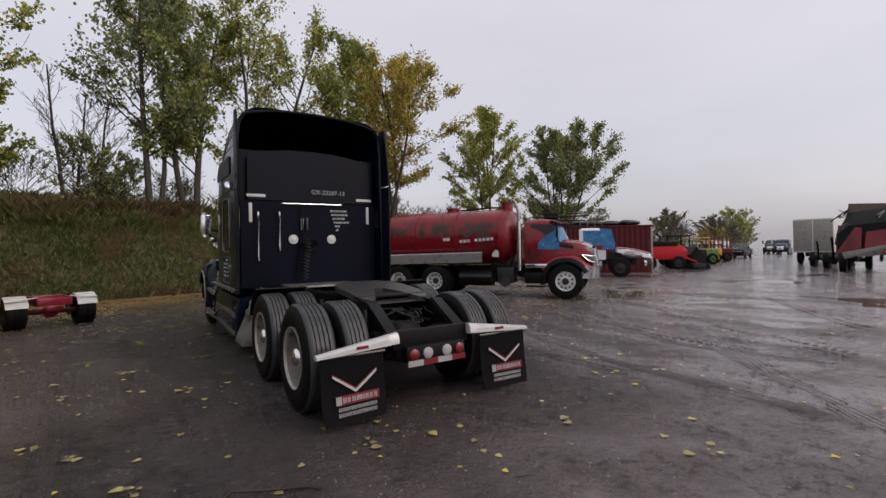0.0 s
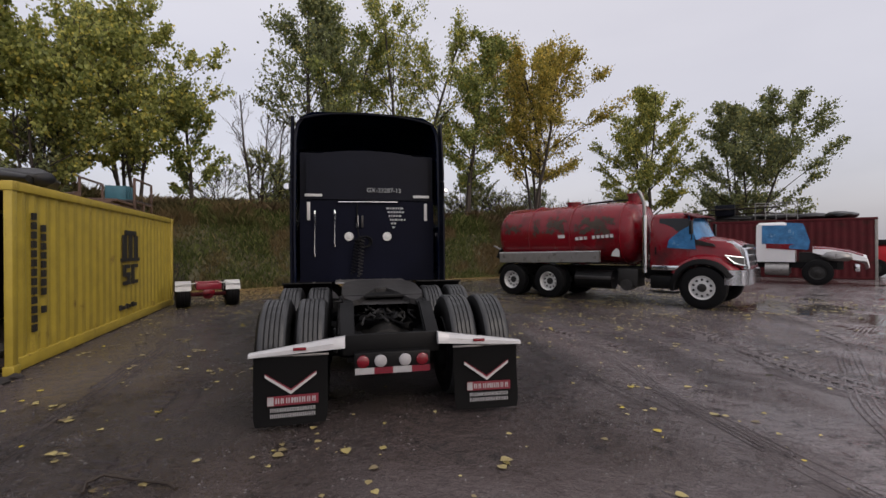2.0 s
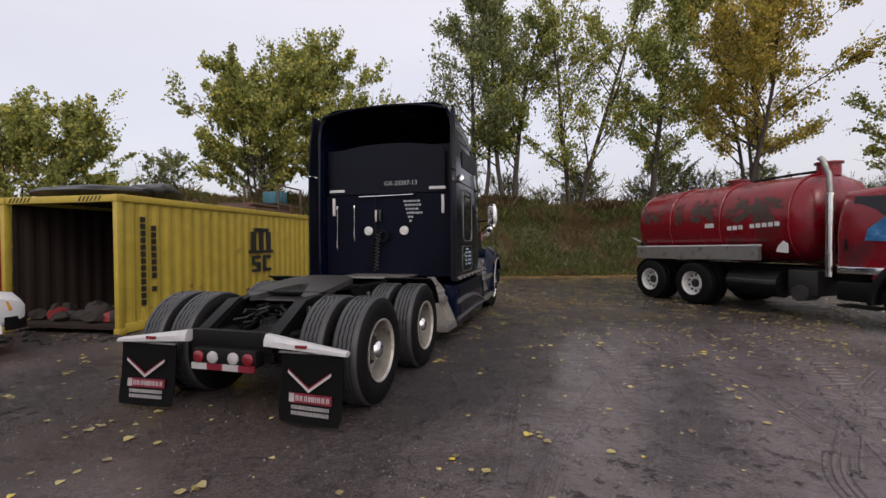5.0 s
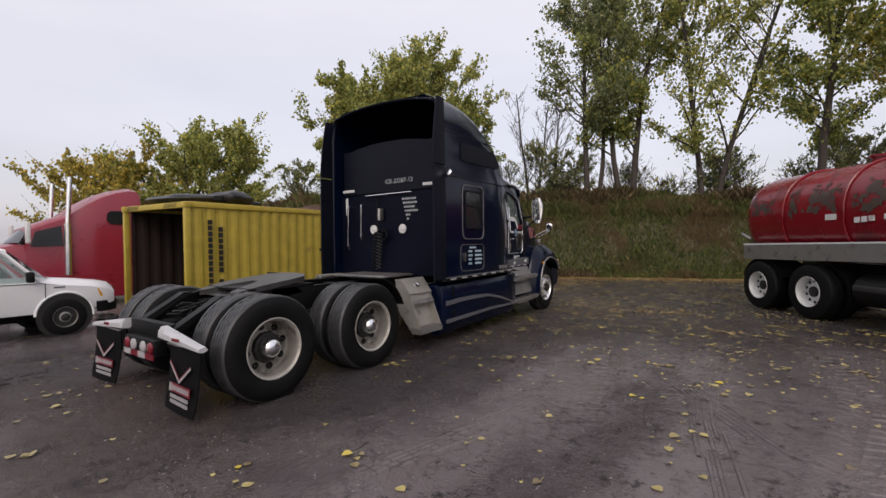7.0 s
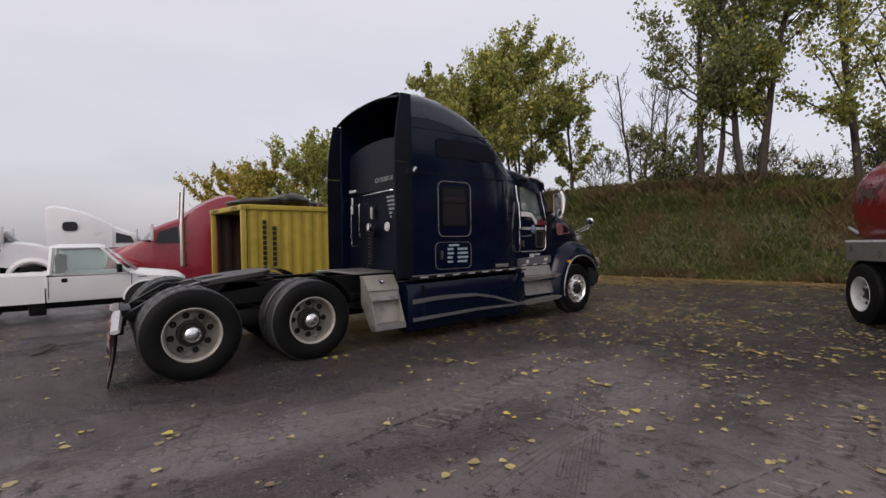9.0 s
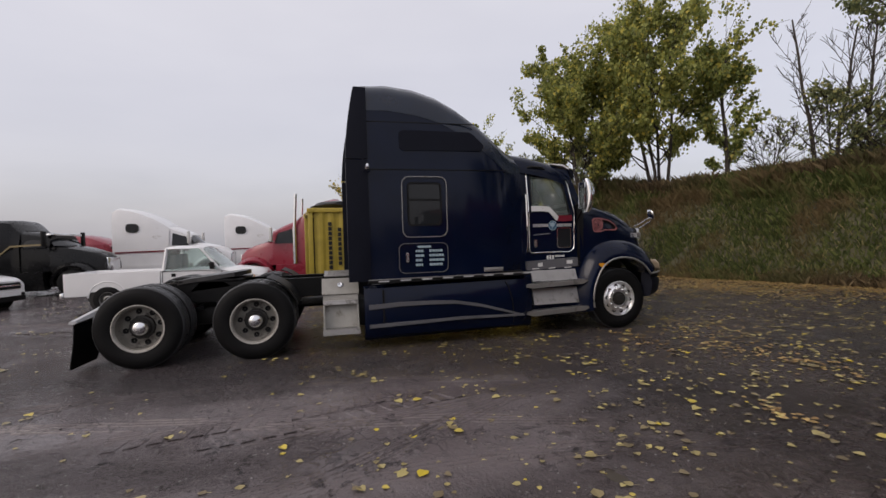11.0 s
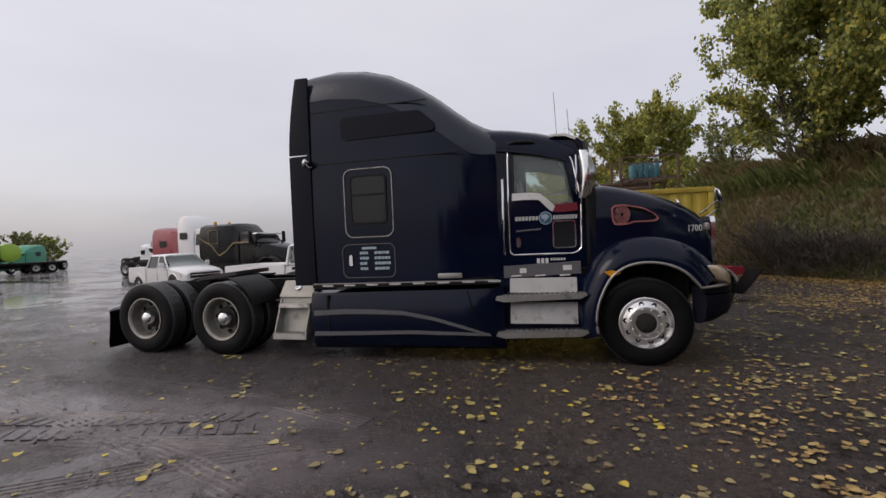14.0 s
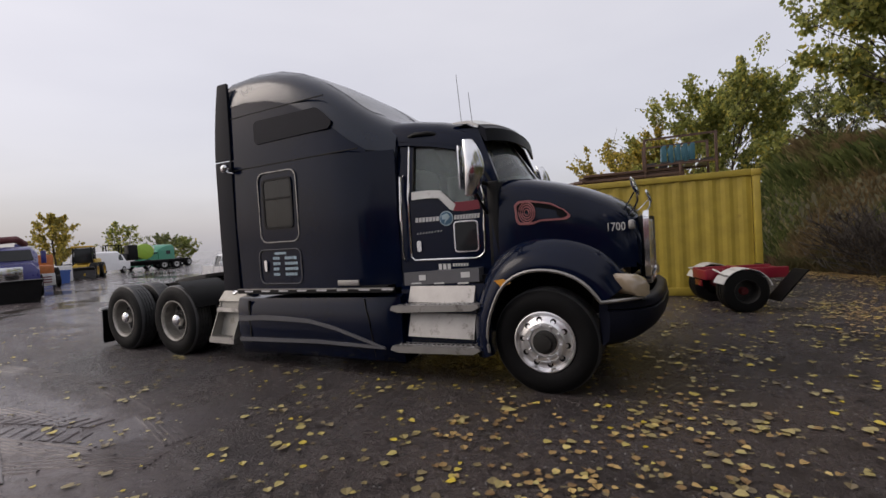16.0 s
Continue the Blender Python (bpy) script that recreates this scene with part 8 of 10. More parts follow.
    bm = loft(B(), [[Vector((x, y, 0.42)), Vector((x, y, 0.80)), Vector((x, y - 0.15, 0.80)), Vector((x, y - 0.15, 0.42))] for x, y in ((-1.2, nose - 0.45), (-1.1, nose - 0.05), (0, nose + 0.1), (1.1, nose - 0.05), (1.2, nose - 0.45))])
    part("bumper", bm, CHROME if lights else paint, t, smooth=40)
    fy = L + 1.75
    for s in (1, -1):
        bm = B()
        rings = []
        for k in range(13):
            a = radians(185 - 190 * k / 12)
            rings.append([Vector((s * x, fy + r * math.cos(a), 0.5 + r * math.sin(a))) for x, r in ((1.18, 0.62), (1.2, 0.7), (1.05, 0.82), (0.7, 0.84), (0.7, 0.62))])
        loft(bm, rings)
        part("fender", bm, paint, t, smooth=50)
        plain_wheel(t, s * 1.2, fy, 0.51, 0.28, s, CHROME, 0.05, GUNK, 8, "front_wheel")
        for y in (-frame_len + 0.6, -frame_len + 1.95):
            plain_wheel(t, s * 1.2, y, 0.51, 0.5, s, OFF_WHITE, 0.3, GUNK, 8, "rear_wheel")
        pts = [(s * 1.075, L + 0.12, 1.88), (s * 1.045, L + 0.86, 1.88), (s * 0.955, L + 0.74, roof_c - (0.55 if aero else 0.38)), (s * 0.965, L + 0.14, roof_c - 0.36)]
        part("door_window", quad_panel(pts if s > 0 else pts[::-1], 0.06), DARK_GLASS, cab, "dark door window")
        bm = B()
        plate(bm, round_rect(0.55, 0.42, 0.16, 5, L * 0.36, high * 0.735) if aero else round_rect(0.62, 0.42, 0.1, 4, L * 0.42, high * 0.66), 0.02, side(1.2, s))
        part("bunk_window", bm, DARK_GLASS, t, "dark bunk window")
        bm = B()
        tube(bm, [(s * 1.02, L + 0.9, 1.95), (s * 1.3, L + 0.95, 2.0), (s * 1.3, L + 0.95, 2.5)], 0.02)
        box(bm, s * 1.3 - 0.11, s * 1.3 + 0.11, L + 0.9, L + 1.0, 1.95, 2.55, 0.03)
        part("mirror", bm, OFF_WHITE if paint is not GLOSS_BLACK else BLACK, t, "tall door mirror")
        bm = B()
        prism(bm, [(0.1, 0.25), (L + 0.85, 0.25), (L + 0.8, 0.98), (0.0, 0.98)], s * 0.8, s * 1.2)
        part("side_skirt", bm, paint, t)
        bm = B()
        box(bm, s * 0.40 - 0.04, s * 0.40 + 0.04, -frame_len, nose - 0.4, 0.72, 0.98)
        part("frame_rail", bm, BLACK, t)
        if stripe:
            bm = B()
            for za, zb, ya, yb in ((1.55, 1.62, 0.1, L + 0.9),):
                plate(bm, [(ya, za), (yb, za + 0.05), (yb, zb + 0.05), (ya, zb)][:: -1], 0.02, side(1.205, s))
            part("stripe", bm, stripe, t, "long thin stripe")
        if style != "day" and lights:
            bm = B()
            for ya, za, yb, zb in ((0.05, 2.3, 0.8, 1.9), (0.8, 1.9, 1.3, 1.35), (1.3, 1.35, 1.75, 1.55), (1.75, 1.55, 2.2, 1.95), (2.2, 1.95, L + 1.0, 2.0)):
                plate(bm, [(ya, za), (ya, za + 0.07), (yb, zb + 0.07), (yb, zb)], 0.03, side(1.215, s))
            part("stripe", bm, GOLD, t, "bent gold stripe")
            bm = B()
            ring_plate(bm, round_rect(0.62, 0.72, 0.1, 4, 0.95, 2.35), round_rect(0.58, 0.68, 0.09, 4, 0.95, 2.35), 0.02, side(1.215, s))
            part("window_trim", bm, GOLD, t)
    if stacks:
        for s in (1, -1):
            bm = tube(B(), [(s * 1.12, L + 0.02, 1.0), (s * 1.12, L + 0.02, 2.55)], 0.10, seg=14)
            part("stack_guard", bm, CHROME, t, "bright stack guard")
            bm = tube(B(), [(s * 1.12, L + 0.02, 2.5), (s * 1.12, L - 0.06, high + 0.2)], 0.065, seg=12)
            part("stack_pipe", bm, CHROME, t, "tall chrome exhaust pipe")
    if lights:
        for x in (-0.5, 0.5):
            bm = lathe(B(), [(0, 0.09), (0.05, 0.09), (0.14, 0.075), (0.18, 0.0)], Matrix.Translation((x, 0.45, high + 0.02)), seg=14)
            part("beacon", bm, AMBER, t, "amber beacon")
        bm = B()
        box(bm, -0.95, 0.95, L + 0.8, L + 1.1, roof_c - 0.20, roof_c - 0.12, 0.02)
        part("sun_visor", bm, CHROME, t)
    bm = B()
    box(bm, -0.45, 0.45, -frame_len + 0.9, -frame_len + 1.8, 1.0, 1.08, 0.02)
    part("fifth_wheel", bm, BLACK, t)
    for y in (-frame_len + 0.6, -frame_len + 1.95):
        part("axle", cyl(B(), (-0.9, y, 0.51), (0.9, y, 0.51), 0.08), BLACK, t)
    return t


# noses towards -y
road_tractor("crimson road tractor with tall chrome stacks", heading(-9.75, 2.75, -0.06, -1, 0.82), CRIMSON, style="aero", high=3.75, frame_len=3.2, length=1.9, hood_len=1.35)
road_tractor("white road tractor with a swept sleeper roof", heading(-14.2, -6.2, 0.0, 1, 0.84), CAR_WHITE, style="aero", high=3.75, stripe=RED_TAPE, stacks=0, frame_len=2.6)
road_tractor("white road tractor with a red side stripe", heading(-16.5, -2.5, 0.03, 1, 0.84), CAR_WHITE, style="aero", high=3.6, stripe=RED_TAPE, stacks=0, frame_len=2.6)
road_tractor("glossy black road tractor with gold stripes", heading(-10.8, -9.4, 0.04, 1, 0.84), GLOSS_BLACK, style="flat", high=3.0, lights=True, stacks=0, frame_len=2.4)
road_tractor("white day-cab road tractor with tall roof fairing", heading(-15.1, -14.8, 0.1, 1, 0.90), CAR_WHITE, style="day", high=3.75, stacks=0, frame_len=3.2)
road_tractor("dark red road tractor with chrome stacks", heading(-15.6, -17.2, 0.1, 1, 0.88), CRIMSON, high=3.15, frame_len=3.4)
road_tractor("crimson road tractor partly hidden behind others", heading(-20.6, -11.0, 0.05, 1, 0.86), CRIMSON, high=2.6, stacks=0, frame_len=2.4)
road_tractor("small white road tractor far across the yard", heading(-25.5, -29.5, 0.2, 1, 0.9), CAR_WHITE, style="day", high=2.3, stacks=0, frame_len=3.4)
road_tractor("green road tractor far across the yard", heading(-24.2, -42.0, 1, 0.35, 0.9), GREEN_PAINT, high=2.75, stacks=0, frame_len=3.0)

# ---- far side of the yard ----


def wheel_loader(label, m, paint):
    t = thing("wheel_loader", label, "loader", m)
    for y in (-1.1, 1.1):
        for s in (1, -1):
            plain_wheel(t, s * 1.15, y, 0.68, 0.5, s, paint, 0.25, GUNK, 6)
    bm = B()
    box(bm, -0.7, 0.7, -2.4, -0.3, 0.7, 1.7, 0.12)
    part("engine_hood", bm, paint, t)
    bm = B()
    box(bm, -0.55, 0.55, -0.4, 1.6, 0.6, 1.2, 0.08)
    part("front_frame", bm, paint, t)
    bm = B()
    for x in (-0.65, 0.65):
        for y in (-0.55, 0.55):
            box(bm, x - 0.05, x + 0.05, y - 0.05, y + 0.05, 1.3, 2.75, 0.01)
    part("cab_frame", bm, BLACK, t)
    bm = B()
    box(bm, -0.75, 0.75, -0.65, 0.7, 2.7, 2.85, 0.04)
    part("cab_roof", bm, paint, t)
    bm = B()
    box(bm, -0.6, 0.6, -0.5, 0.5, 1.35, 2.65, 0.02)
    part("cab_glass", bm, DARK_GLASS, t)
    for s in (1, -1):
        bm = B()
        prism(bm, [(0.5, 1.35), (1.6, 1.05), (2.5, 0.5), (2.5, 0.3), (1.5, 0.8), (0.5, 1.1)], s * 0.45, s * 0.58)
        part("lift_arm", bm, paint, t)
    bm = B()
    prism(bm, [(2.35, 0.1), (3.3, 0.05), (3.3, 0.12), (2.5, 0.2), (2.45, 0.75), (2.75, 1.0), (2.7, 1.05), (2.35, 0.8)], -1.25, 1.25)
    part("bucket", bm, GREASE, t)
    return t


wheel_loader("yellow wheel loader parked across the wet yard", heading(-12.2, -31.9, 0.75, 1, 0.86), MACHINE_YELLOW)
van = thing("van", "plain white cargo van across the yard", "van", heading(-14.9, -35.4, -0.75, -0.5, 0.9))
bm = loft(B(), [[Vector((x, y, z)) for x, z in ((-0.98, 0.4), (-1.0, 1.2), (-0.9, t - 0.15), (-0.7, t), (0.7, t), (0.9, t - 0.15), (1.0, 1.2), (0.98, 0.4))] for y, t in ((-2.6, 2.1), (-2.5, 2.2), (1.2, 2.2), (1.8, 1.95), (2.15, 1.35), (2.7, 1.15), (2.8, 0.9))])
part("body", bm, CAR_WHITE, van, smooth=40)
for s in (1, -1):
    part("side_window", quad_panel([(s * 0.99, 1.0, 1.3), (s * 0.99, 1.75, 1.3), (s * 0.93, 1.5, 1.85), (s * 0.92, 1.0, 1.85)][::s], 0.02), DARK_GLASS, van)
    for y in (-1.6, 1.75):
        plain_wheel(van, s * 1.0, y, 0.36, 0.22, s, ALU, 0.15)
part("windscreen", quad_panel([(-0.85, 2.17, 1.36), (0.85, 2.17, 1.36), (0.75, 1.82, 1.93), (-0.75, 1.82, 1.93)], -0.02), DARK_GLASS, van)
for x in (-0.5, 0.5):
    part("rear_window", quad_panel([(x - 0.3, -2.605, 1.3), (x + 0.3, -2.605, 1.3), (x + 0.3, -2.57, 1.85), (x - 0.3, -2.57, 1.85)], -0.02), DARK_GLASS, van)
    bm = B()
    box(bm, 1.7 * x - 0.05, 1.7 * x + 0.05, -2.64, -2.58, 0.9, 1.2)
    part("tail_lamp", bm, RED_LENS, van)

low = thing("flatbed_trailer", "dark low flatbed trailer loaded with machines", "trailer", heading(-18.9, -38.3, 1, -0.25, 0.9))
bm = B()
box(bm, -1.2, 1.2, -5.0, 5.0, 0.85, 1.05, 0.03)
part("deck", bm, BLACK, low)
for y in (-3.8, -2.6, 3.6):
    for s in (1, -1):
        plain_wheel(low, s * 1.2, y, 0.48, 0.4, s, OFF_WHITE, 0.3)
for x in (-0.5, 0.5):
    bm = B()
    box(bm, x - 0.06, x + 0.06, -4.8, 4.8, 0.55, 0.85)
    part("beam", bm, BLACK, low)
baler = thing("baler", "lime green round baler standing on a trailer", "baler", heading(-19.6, -38.12, 1, -0.25, 0.85) @ Matrix.Translation((0, 0, 1.24)))
bm = lathe(B(), [(-0.75, 0.0), (-0.75, 0.8), (-0.7, 0.88), (0.7, 0.88), (0.75, 0.8), (0.75, 0.0)], Matrix.Translation((0, -0.2, 0.9)) @ Matrix.Rotation(radians(90), 4, "Y"), seg=24)
part("drum", bm, LIME, baler)
bm = B()
box(bm, -0.8, 0.8, 0.5, 1.4, 0.0, 1.7, 0.05)
part("intake_frame", bm, BLACK, baler)
skel = thing("tractor", "dark skid tractor frame standing on a trailer", "tractor", heading(-17.4, -38.67, 1, -0.25, 0.85) @ Matrix.Translation((0, 0, 1.24)))
for x in (-0.6, 0.6):
    for y in (-0.7, 0.7):
        bm = B()
        box(bm, x - 0.05, x + 0.05, y - 0.05, y + 0.05, 0.0, 1.75)
        part("post", bm, BLACK, skel)
bm = B()
box(bm, -0.7, 0.7, -0.8, 0.8, 1.72, 1.8)
part("canopy", bm, BLACK, skel)
bm = B()
box(bm, -0.5, 0.5, -1.2, 1.0, 0.1, 0.8, 0.05)
part("body", bm, GREASE, skel)

# blue boom truck with a dark bin before it
bt = thing("boom_truck", "deep blue truck with a folded red boom", "truck", heading(-3.5, -18.6, 0.35, 1, 0.95))
bm = loft(B(), [[Vector((x, y, z)) for x, z in ((-1.05, 0.8), (-1.05, t - 0.3), (-0.8, t), (0.8, t), (1.05, t - 0.3), (1.05, 0.8))] for y, t in ((-1.0, 2.3), (-0.2, 2.35), (0.3, 2.2), (0.75, 1.65), (2.0, 1.5), (2.1, 1.2))])
part("cab", bm, BLUE_PAINT, bt, smooth=40)
part("windscreen", quad_panel([(-0.9, 0.77, 1.68), (0.9, 0.77, 1.68), (0.8, 0.34, 2.18), (-0.8, 0.34, 2.18)], -0.02), DARK_GLASS, bt)
bm = B()
box(bm, -0.5, 0.5, 2.05, 2.16, 0.75, 1.4, 0.03)
part("grille", bm, CHROME, bt)
bm = B()
box(bm, -1.1, 1.1, 1.95, 2.2, 0.5, 0.75, 0.04)
part("bumper", bm, CHROME, bt)
for s in (1, -1):
    for y in (1.2, -3.0, -4.2):
        plain_wheel(bt, s * 1.15, y, 0.5, 0.3, s, OFF_WHITE, 0.2)
    bm = B()
    box(bm, s * 0.4 - 0.05, s * 0.4 + 0.05, -5, 1.6, 0.7, 0.95)
    part("frame_rail", bm, BLACK, bt)
    bm = B()
    box(bm, s * 1.25 - 0.1, s * 1.25 + 0.1, 0.45, 0.55, 1.5, 2.1, 0.03)
    part("mirror", bm, BLUE_PAINT, bt)
bm = tube(B(), [(-0.6, -4.5, 2.6), (-0.3, -1.5, 2.75), (0.9, 0.6, 2.6)], 0.17, seg=14)
part("boom", bm, RED_DARK, bt, "dull red boom tube")
bm = tube(B(), [(0.85, 0.5, 2.75), (1.05, 0.8, 2.3), (1.1, 0.9, 1.9)], 0.24, seg=14)
part("boom_chute", bm, BLACK, bt)
bm = B()
box(bm, -0.7, -0.2, -4.7, -4.2, 0.95, 2.6, 0.03)
part("boom_post", bm, BLUE_PAINT, bt)
binn = thing("bin", "dark steel bin standing on the gravel", "bin", heading(-2.2, -14.0, 0.35, 1, 0.95))
bm = loft(B(), [[Vector((x * k, y * k, z)) for x, y in ((-0.75, -0.4), (0.75, -0.4), (0.75, 0.4), (-0.75, 0.4))] for z, k in ((0.0, 0.85), (0.85, 1.0), (0.85, 0.94), (0.1, 0.8))], caps=True)
part("tub", bm, BLACK, binn)
bm = B()
box(bm, -0.8, 0.8, -0.45, 0.45, 0.85, 0.89, 0.01)
part("lid", bm, BLACK, binn)
orange = thing("tractor", "weathered orange tractor beyond the blue truck", "tractor", heading(-6.7, -24.2, 0.3, 1, 0.85))
bm = B()
box(bm, -0.5, 0.5, -0.3, 1.8, 0.8, 1.5, 0.1)
part("hood", bm, ORANGE, orange)
bm = B()
box(bm, -0.7, 0.7, -1.5, -0.3, 0.7, 2.2, 0.08)
part("cab", bm, ORANGE, orange)
for s in (1, -1):
    plain_wheel(orange, s * 1.0, -0.9, 0.65, 0.35, s, OFF_WHITE, 0.2)
    plain_wheel(orange, s * 0.85, 1.4, 0.42, 0.25, s, OFF_WHITE, 0.2)
sb = thing("sign_board", "white low sign board on two legs", "sign", heading(-4.9, -19.4, 0.3, 1, 0.9))
bm = B()
box(bm, -0.6, 0.6, -0.02, 0.02, 0.35, 1.0, 0.01)
part("board", bm, OFF_WHITE, sb)
for x in (-0.5, 0.5):
    bm = B()
    box(bm, x - 0.03, x + 0.03, -0.06, -0.02, 0.0, 1.0)
    part("leg", bm, BLACK, sb)
for k in range(3):
    bm = B()
    box(bm, -0.45, 0.45 - 0.1 * k, 0.02, 0.026, 0.5 + 0.14 * k, 0.56 + 0.14 * k)
    part("text_bar", bm, RED_TAPE, sb)
bm = loft(B(), [[Vector((x * q, y * q, z)) for x, y in ((-0.5, -0.5), (0.5, -0.5), (0.5, 0.5), (-0.5, 0.5))] for z, q in ((0.0, 0.9), (0.75, 1.0), (0.75, 1.06), (0.85, 1.06), (0.85, 0.96), (0.1, 0.86))])
single("crate", bm, BLUE_DRUM, "open blue plastic crate on the gravel", "crate", pose(-8.6, -27.3, 0, 0, 0, 25))
bm = B()
box(bm, -0.5, 0.5, -0.5, 0.5, 0, 1.1, 0.06)
single("tote", bm, OFF_WHITE, "pale plastic tote behind a blue crate", "tote", pose(-9.7, -29.6, 0, 0, 0, 20))

# ---- along the bank beyond the tank truck ----
OLD_WOOD = mat("dark_weathered_wood", (0.045, 0.036, 0.03), 0.85, vary=0.5, scale=5, bump=0.3, spec=0.2)
wreck = thing("truck_cab", "white and red truck with film-wrapped windows", "truck", heading(17.08, 12.12, 0.614, -0.788, 1.0))
bm = B()
rings = []
for y, top in ((0.6, 2.45), (0.7, 2.55), (1.5, 2.55), (1.9, 2.42)):
    rings.append([Vector((x, y, z)) for x, z in ((-1.0, 0.9), (-1.02, 1.7), (-0.88, top - 0.1), (-0.7, top), (0.7, top), (0.88, top - 0.1), (1.02, 1.7), (1.0, 0.9))])
loft(bm, rings)
part("cab", bm, CAR_WHITE, wreck, smooth=40)
for s in (1, -1):
    part("window_film", quad_panel([(s * 1.035, 0.8, 1.65), (s * 1.035, 2.0, 1.6), (s * 0.93, 1.85, 2.40), (s * 0.93, 0.8, 2.42)][::s], 0.04), BLUE_FILM, wreck, "blue film over the window")
    bm = B()
    prism(bm, [(0.95, 1.47), (2.0, 1.38), (2.0, 1.62), (0.95, 1.66)], s * 1.0, s * 1.035)
    part("red_band", bm, RED, wreck, "red band along the cab")
    for y in (2.6, -2.4, -3.6):
        plain_wheel(wreck, s * 1.1, y, 0.5, 0.3, s, GUNK, 0.1)
    bm = B()
    box(bm, s * 0.4 - 0.05, s * 0.4 + 0.05, -4.2, 3.2, 0.65, 0.9)
    part("frame_rail", bm, BLACK, wreck)
part("windscreen_film", quad_panel([(-0.95, 2.2, 1.6), (0.95, 2.2, 1.6), (0.82, 1.9, 2.42), (-0.82, 1.9, 2.42)], -0.03), BLUE_FILM, wreck, "blue film over the windscreen")
bm = loft(B(), [[Vector((x, y, z)) for x, z in ((-0.85, t - 0.30 + 0.06 * math.sin(9 * y)), (-0.8, t - 0.1), (-0.5, t), (0.5, t), (0.8 + 0.04 * math.sin(7 * y), t - 0.1), (0.85, t - 0.30 + 0.08 * math.sin(8 * y)))] for y, t in ((2.45, 1.52), (3.0, 1.48), (3.6, 1.36), (4.05, 1.18), (4.12, 0.92))])
part("loose_hood", bm, CAR_WHITE, wreck, "crumpled white hood")
bm = loft(B(), [[Vector((x, y, z + 0.012)) for x, z in ((-0.72, t - 0.02), (-0.5, t + 0.012), (0.5, t + 0.012), (0.76, t - 0.06), (0.74, t - 0.10), (-0.72, t - 0.06))] for y, t in ((2.47, 1.52), (3.0, 1.48), (3.6, 1.36), (3.95, 1.22))])
part("hood_stripe", bm, RED, wreck, "red hood stripe")
bm = B()
box(bm, -0.9, 0.9, 3.7, 3.85, 0.55, 0.85, 0.04)
part("bumper", bm, CHROME, wreck)
bm = B()
box(bm, -0.4, 0.4, 2.0, 3.4, 0.6, 1.3, 0.05)
part("engine", bm, GUNK, wreck)
for s in (1, -1):
    bm = lumpy(B(), 0, 0, 0, 0.55, 0.5, 0.35, 4.0 + s)
    bm.transform(Matrix.Translation((s * 0.75, 3.2, 0.95)))
    part("torn_fender", bm, ALU if s > 0 else CAR_WHITE, wreck, "torn hanging fender sheet")
    bm = quad_panel([(s * 1.05, 1.72, 1.45), (s * 1.08, 2.30, 1.40), (s * 1.02, 2.36, 1.75), (s * 0.93, 2.16, 2.46), (s * 0.91, 1.62, 2.52)][::s], 0.03)
    part("film_flap", bm, BLUE_FILM, wreck, "loose flap of bright blue film")
    bm = cyl(B(), (s * 0.85, 0.9, 0.6), (s * 0.85, 1.7, 0.6), 0.26, seg=20)
    part("fuel_tank", bm, ALU, wreck, "dull round fuel tank")

maroon = thing("shipping_container", "dull maroon corrugated container beside the bank", "container", heading(19.64, 16.45, 0.678, -0.731, 1.07))
for x, o in ((1.2, 1), (-1.2, -1)):
    part("side_wall", corrugated(B(), 6.0, 0.1, 2.6, x, o), (RED_DARK, DIM_RUST), maroon, smooth=None)
for y in (0.0, 6.0):
    bm = B()
    box(bm, -1.22, 1.22, y - 0.05, y + 0.05, 0.0, 2.62, 0.01)
    part("end_wall", bm, RED_DARK if y < 1 else GALV, maroon)
bm = B()
box(bm, -1.24, 1.24, -0.05, 6.05, 2.56, 2.66, 0.02)
part("roof_panel", bm, RED_DARK, maroon)
bm = B()
box(bm, -1.2, 1.2, 0.0, 6.0, 0.0, 0.12, 0.02)
part("floor_panel", bm, RED_DARK, maroon)
MAR = heading(19.64, 16.45, 0.678, -0.731, 1.07)
for k in range(5):
    bm = lumpy(B(), 0, 0, 0, 1.8, 0.6, 0.3, 3.0 * k)
    single("tarpaulin", bm, TARP, "dark crumpled bundle on the maroon container", "tarpaulin", MAR @ pose(0.3 - 0.3 * (k % 2), 0.8 + 1.05 * k, 2.662, 0, 0, 70 + 25 * k), group="scrap on the maroon container", smooth=70)
cage = thing("steel_rack", "thin empty steel cage on the maroon container", "rack", MAR @ pose(0.2, 2.6, 2.95))
for x in (-0.8, 0.8):
    for y in (-0.8, -0.4, 0.0, 0.4, 0.8):
        bm = B()
        box(bm, x - 0.014, x + 0.014, y - 0.014, y + 0.014, -0.28, 0.55)
        part("post", bm, ALU, cage)
    for z in (0.0, 0.54):
        bm = B()
        box(bm, x - 0.014, x + 0.014, -0.8, 0.8, z - 0.014, z + 0.014)
        part("rail", bm, ALU, cage)
bm = B()
box(bm, -0.55, 0.55, -0.42, 0.42, 0, 0.55, 0.03)
single("crate", bm, NAVY_DULL, "dark blue crate on the maroon container", "crate", MAR @ pose(0.25, 0.55, 2.97), smooth=35)
rn = random.Random(77)
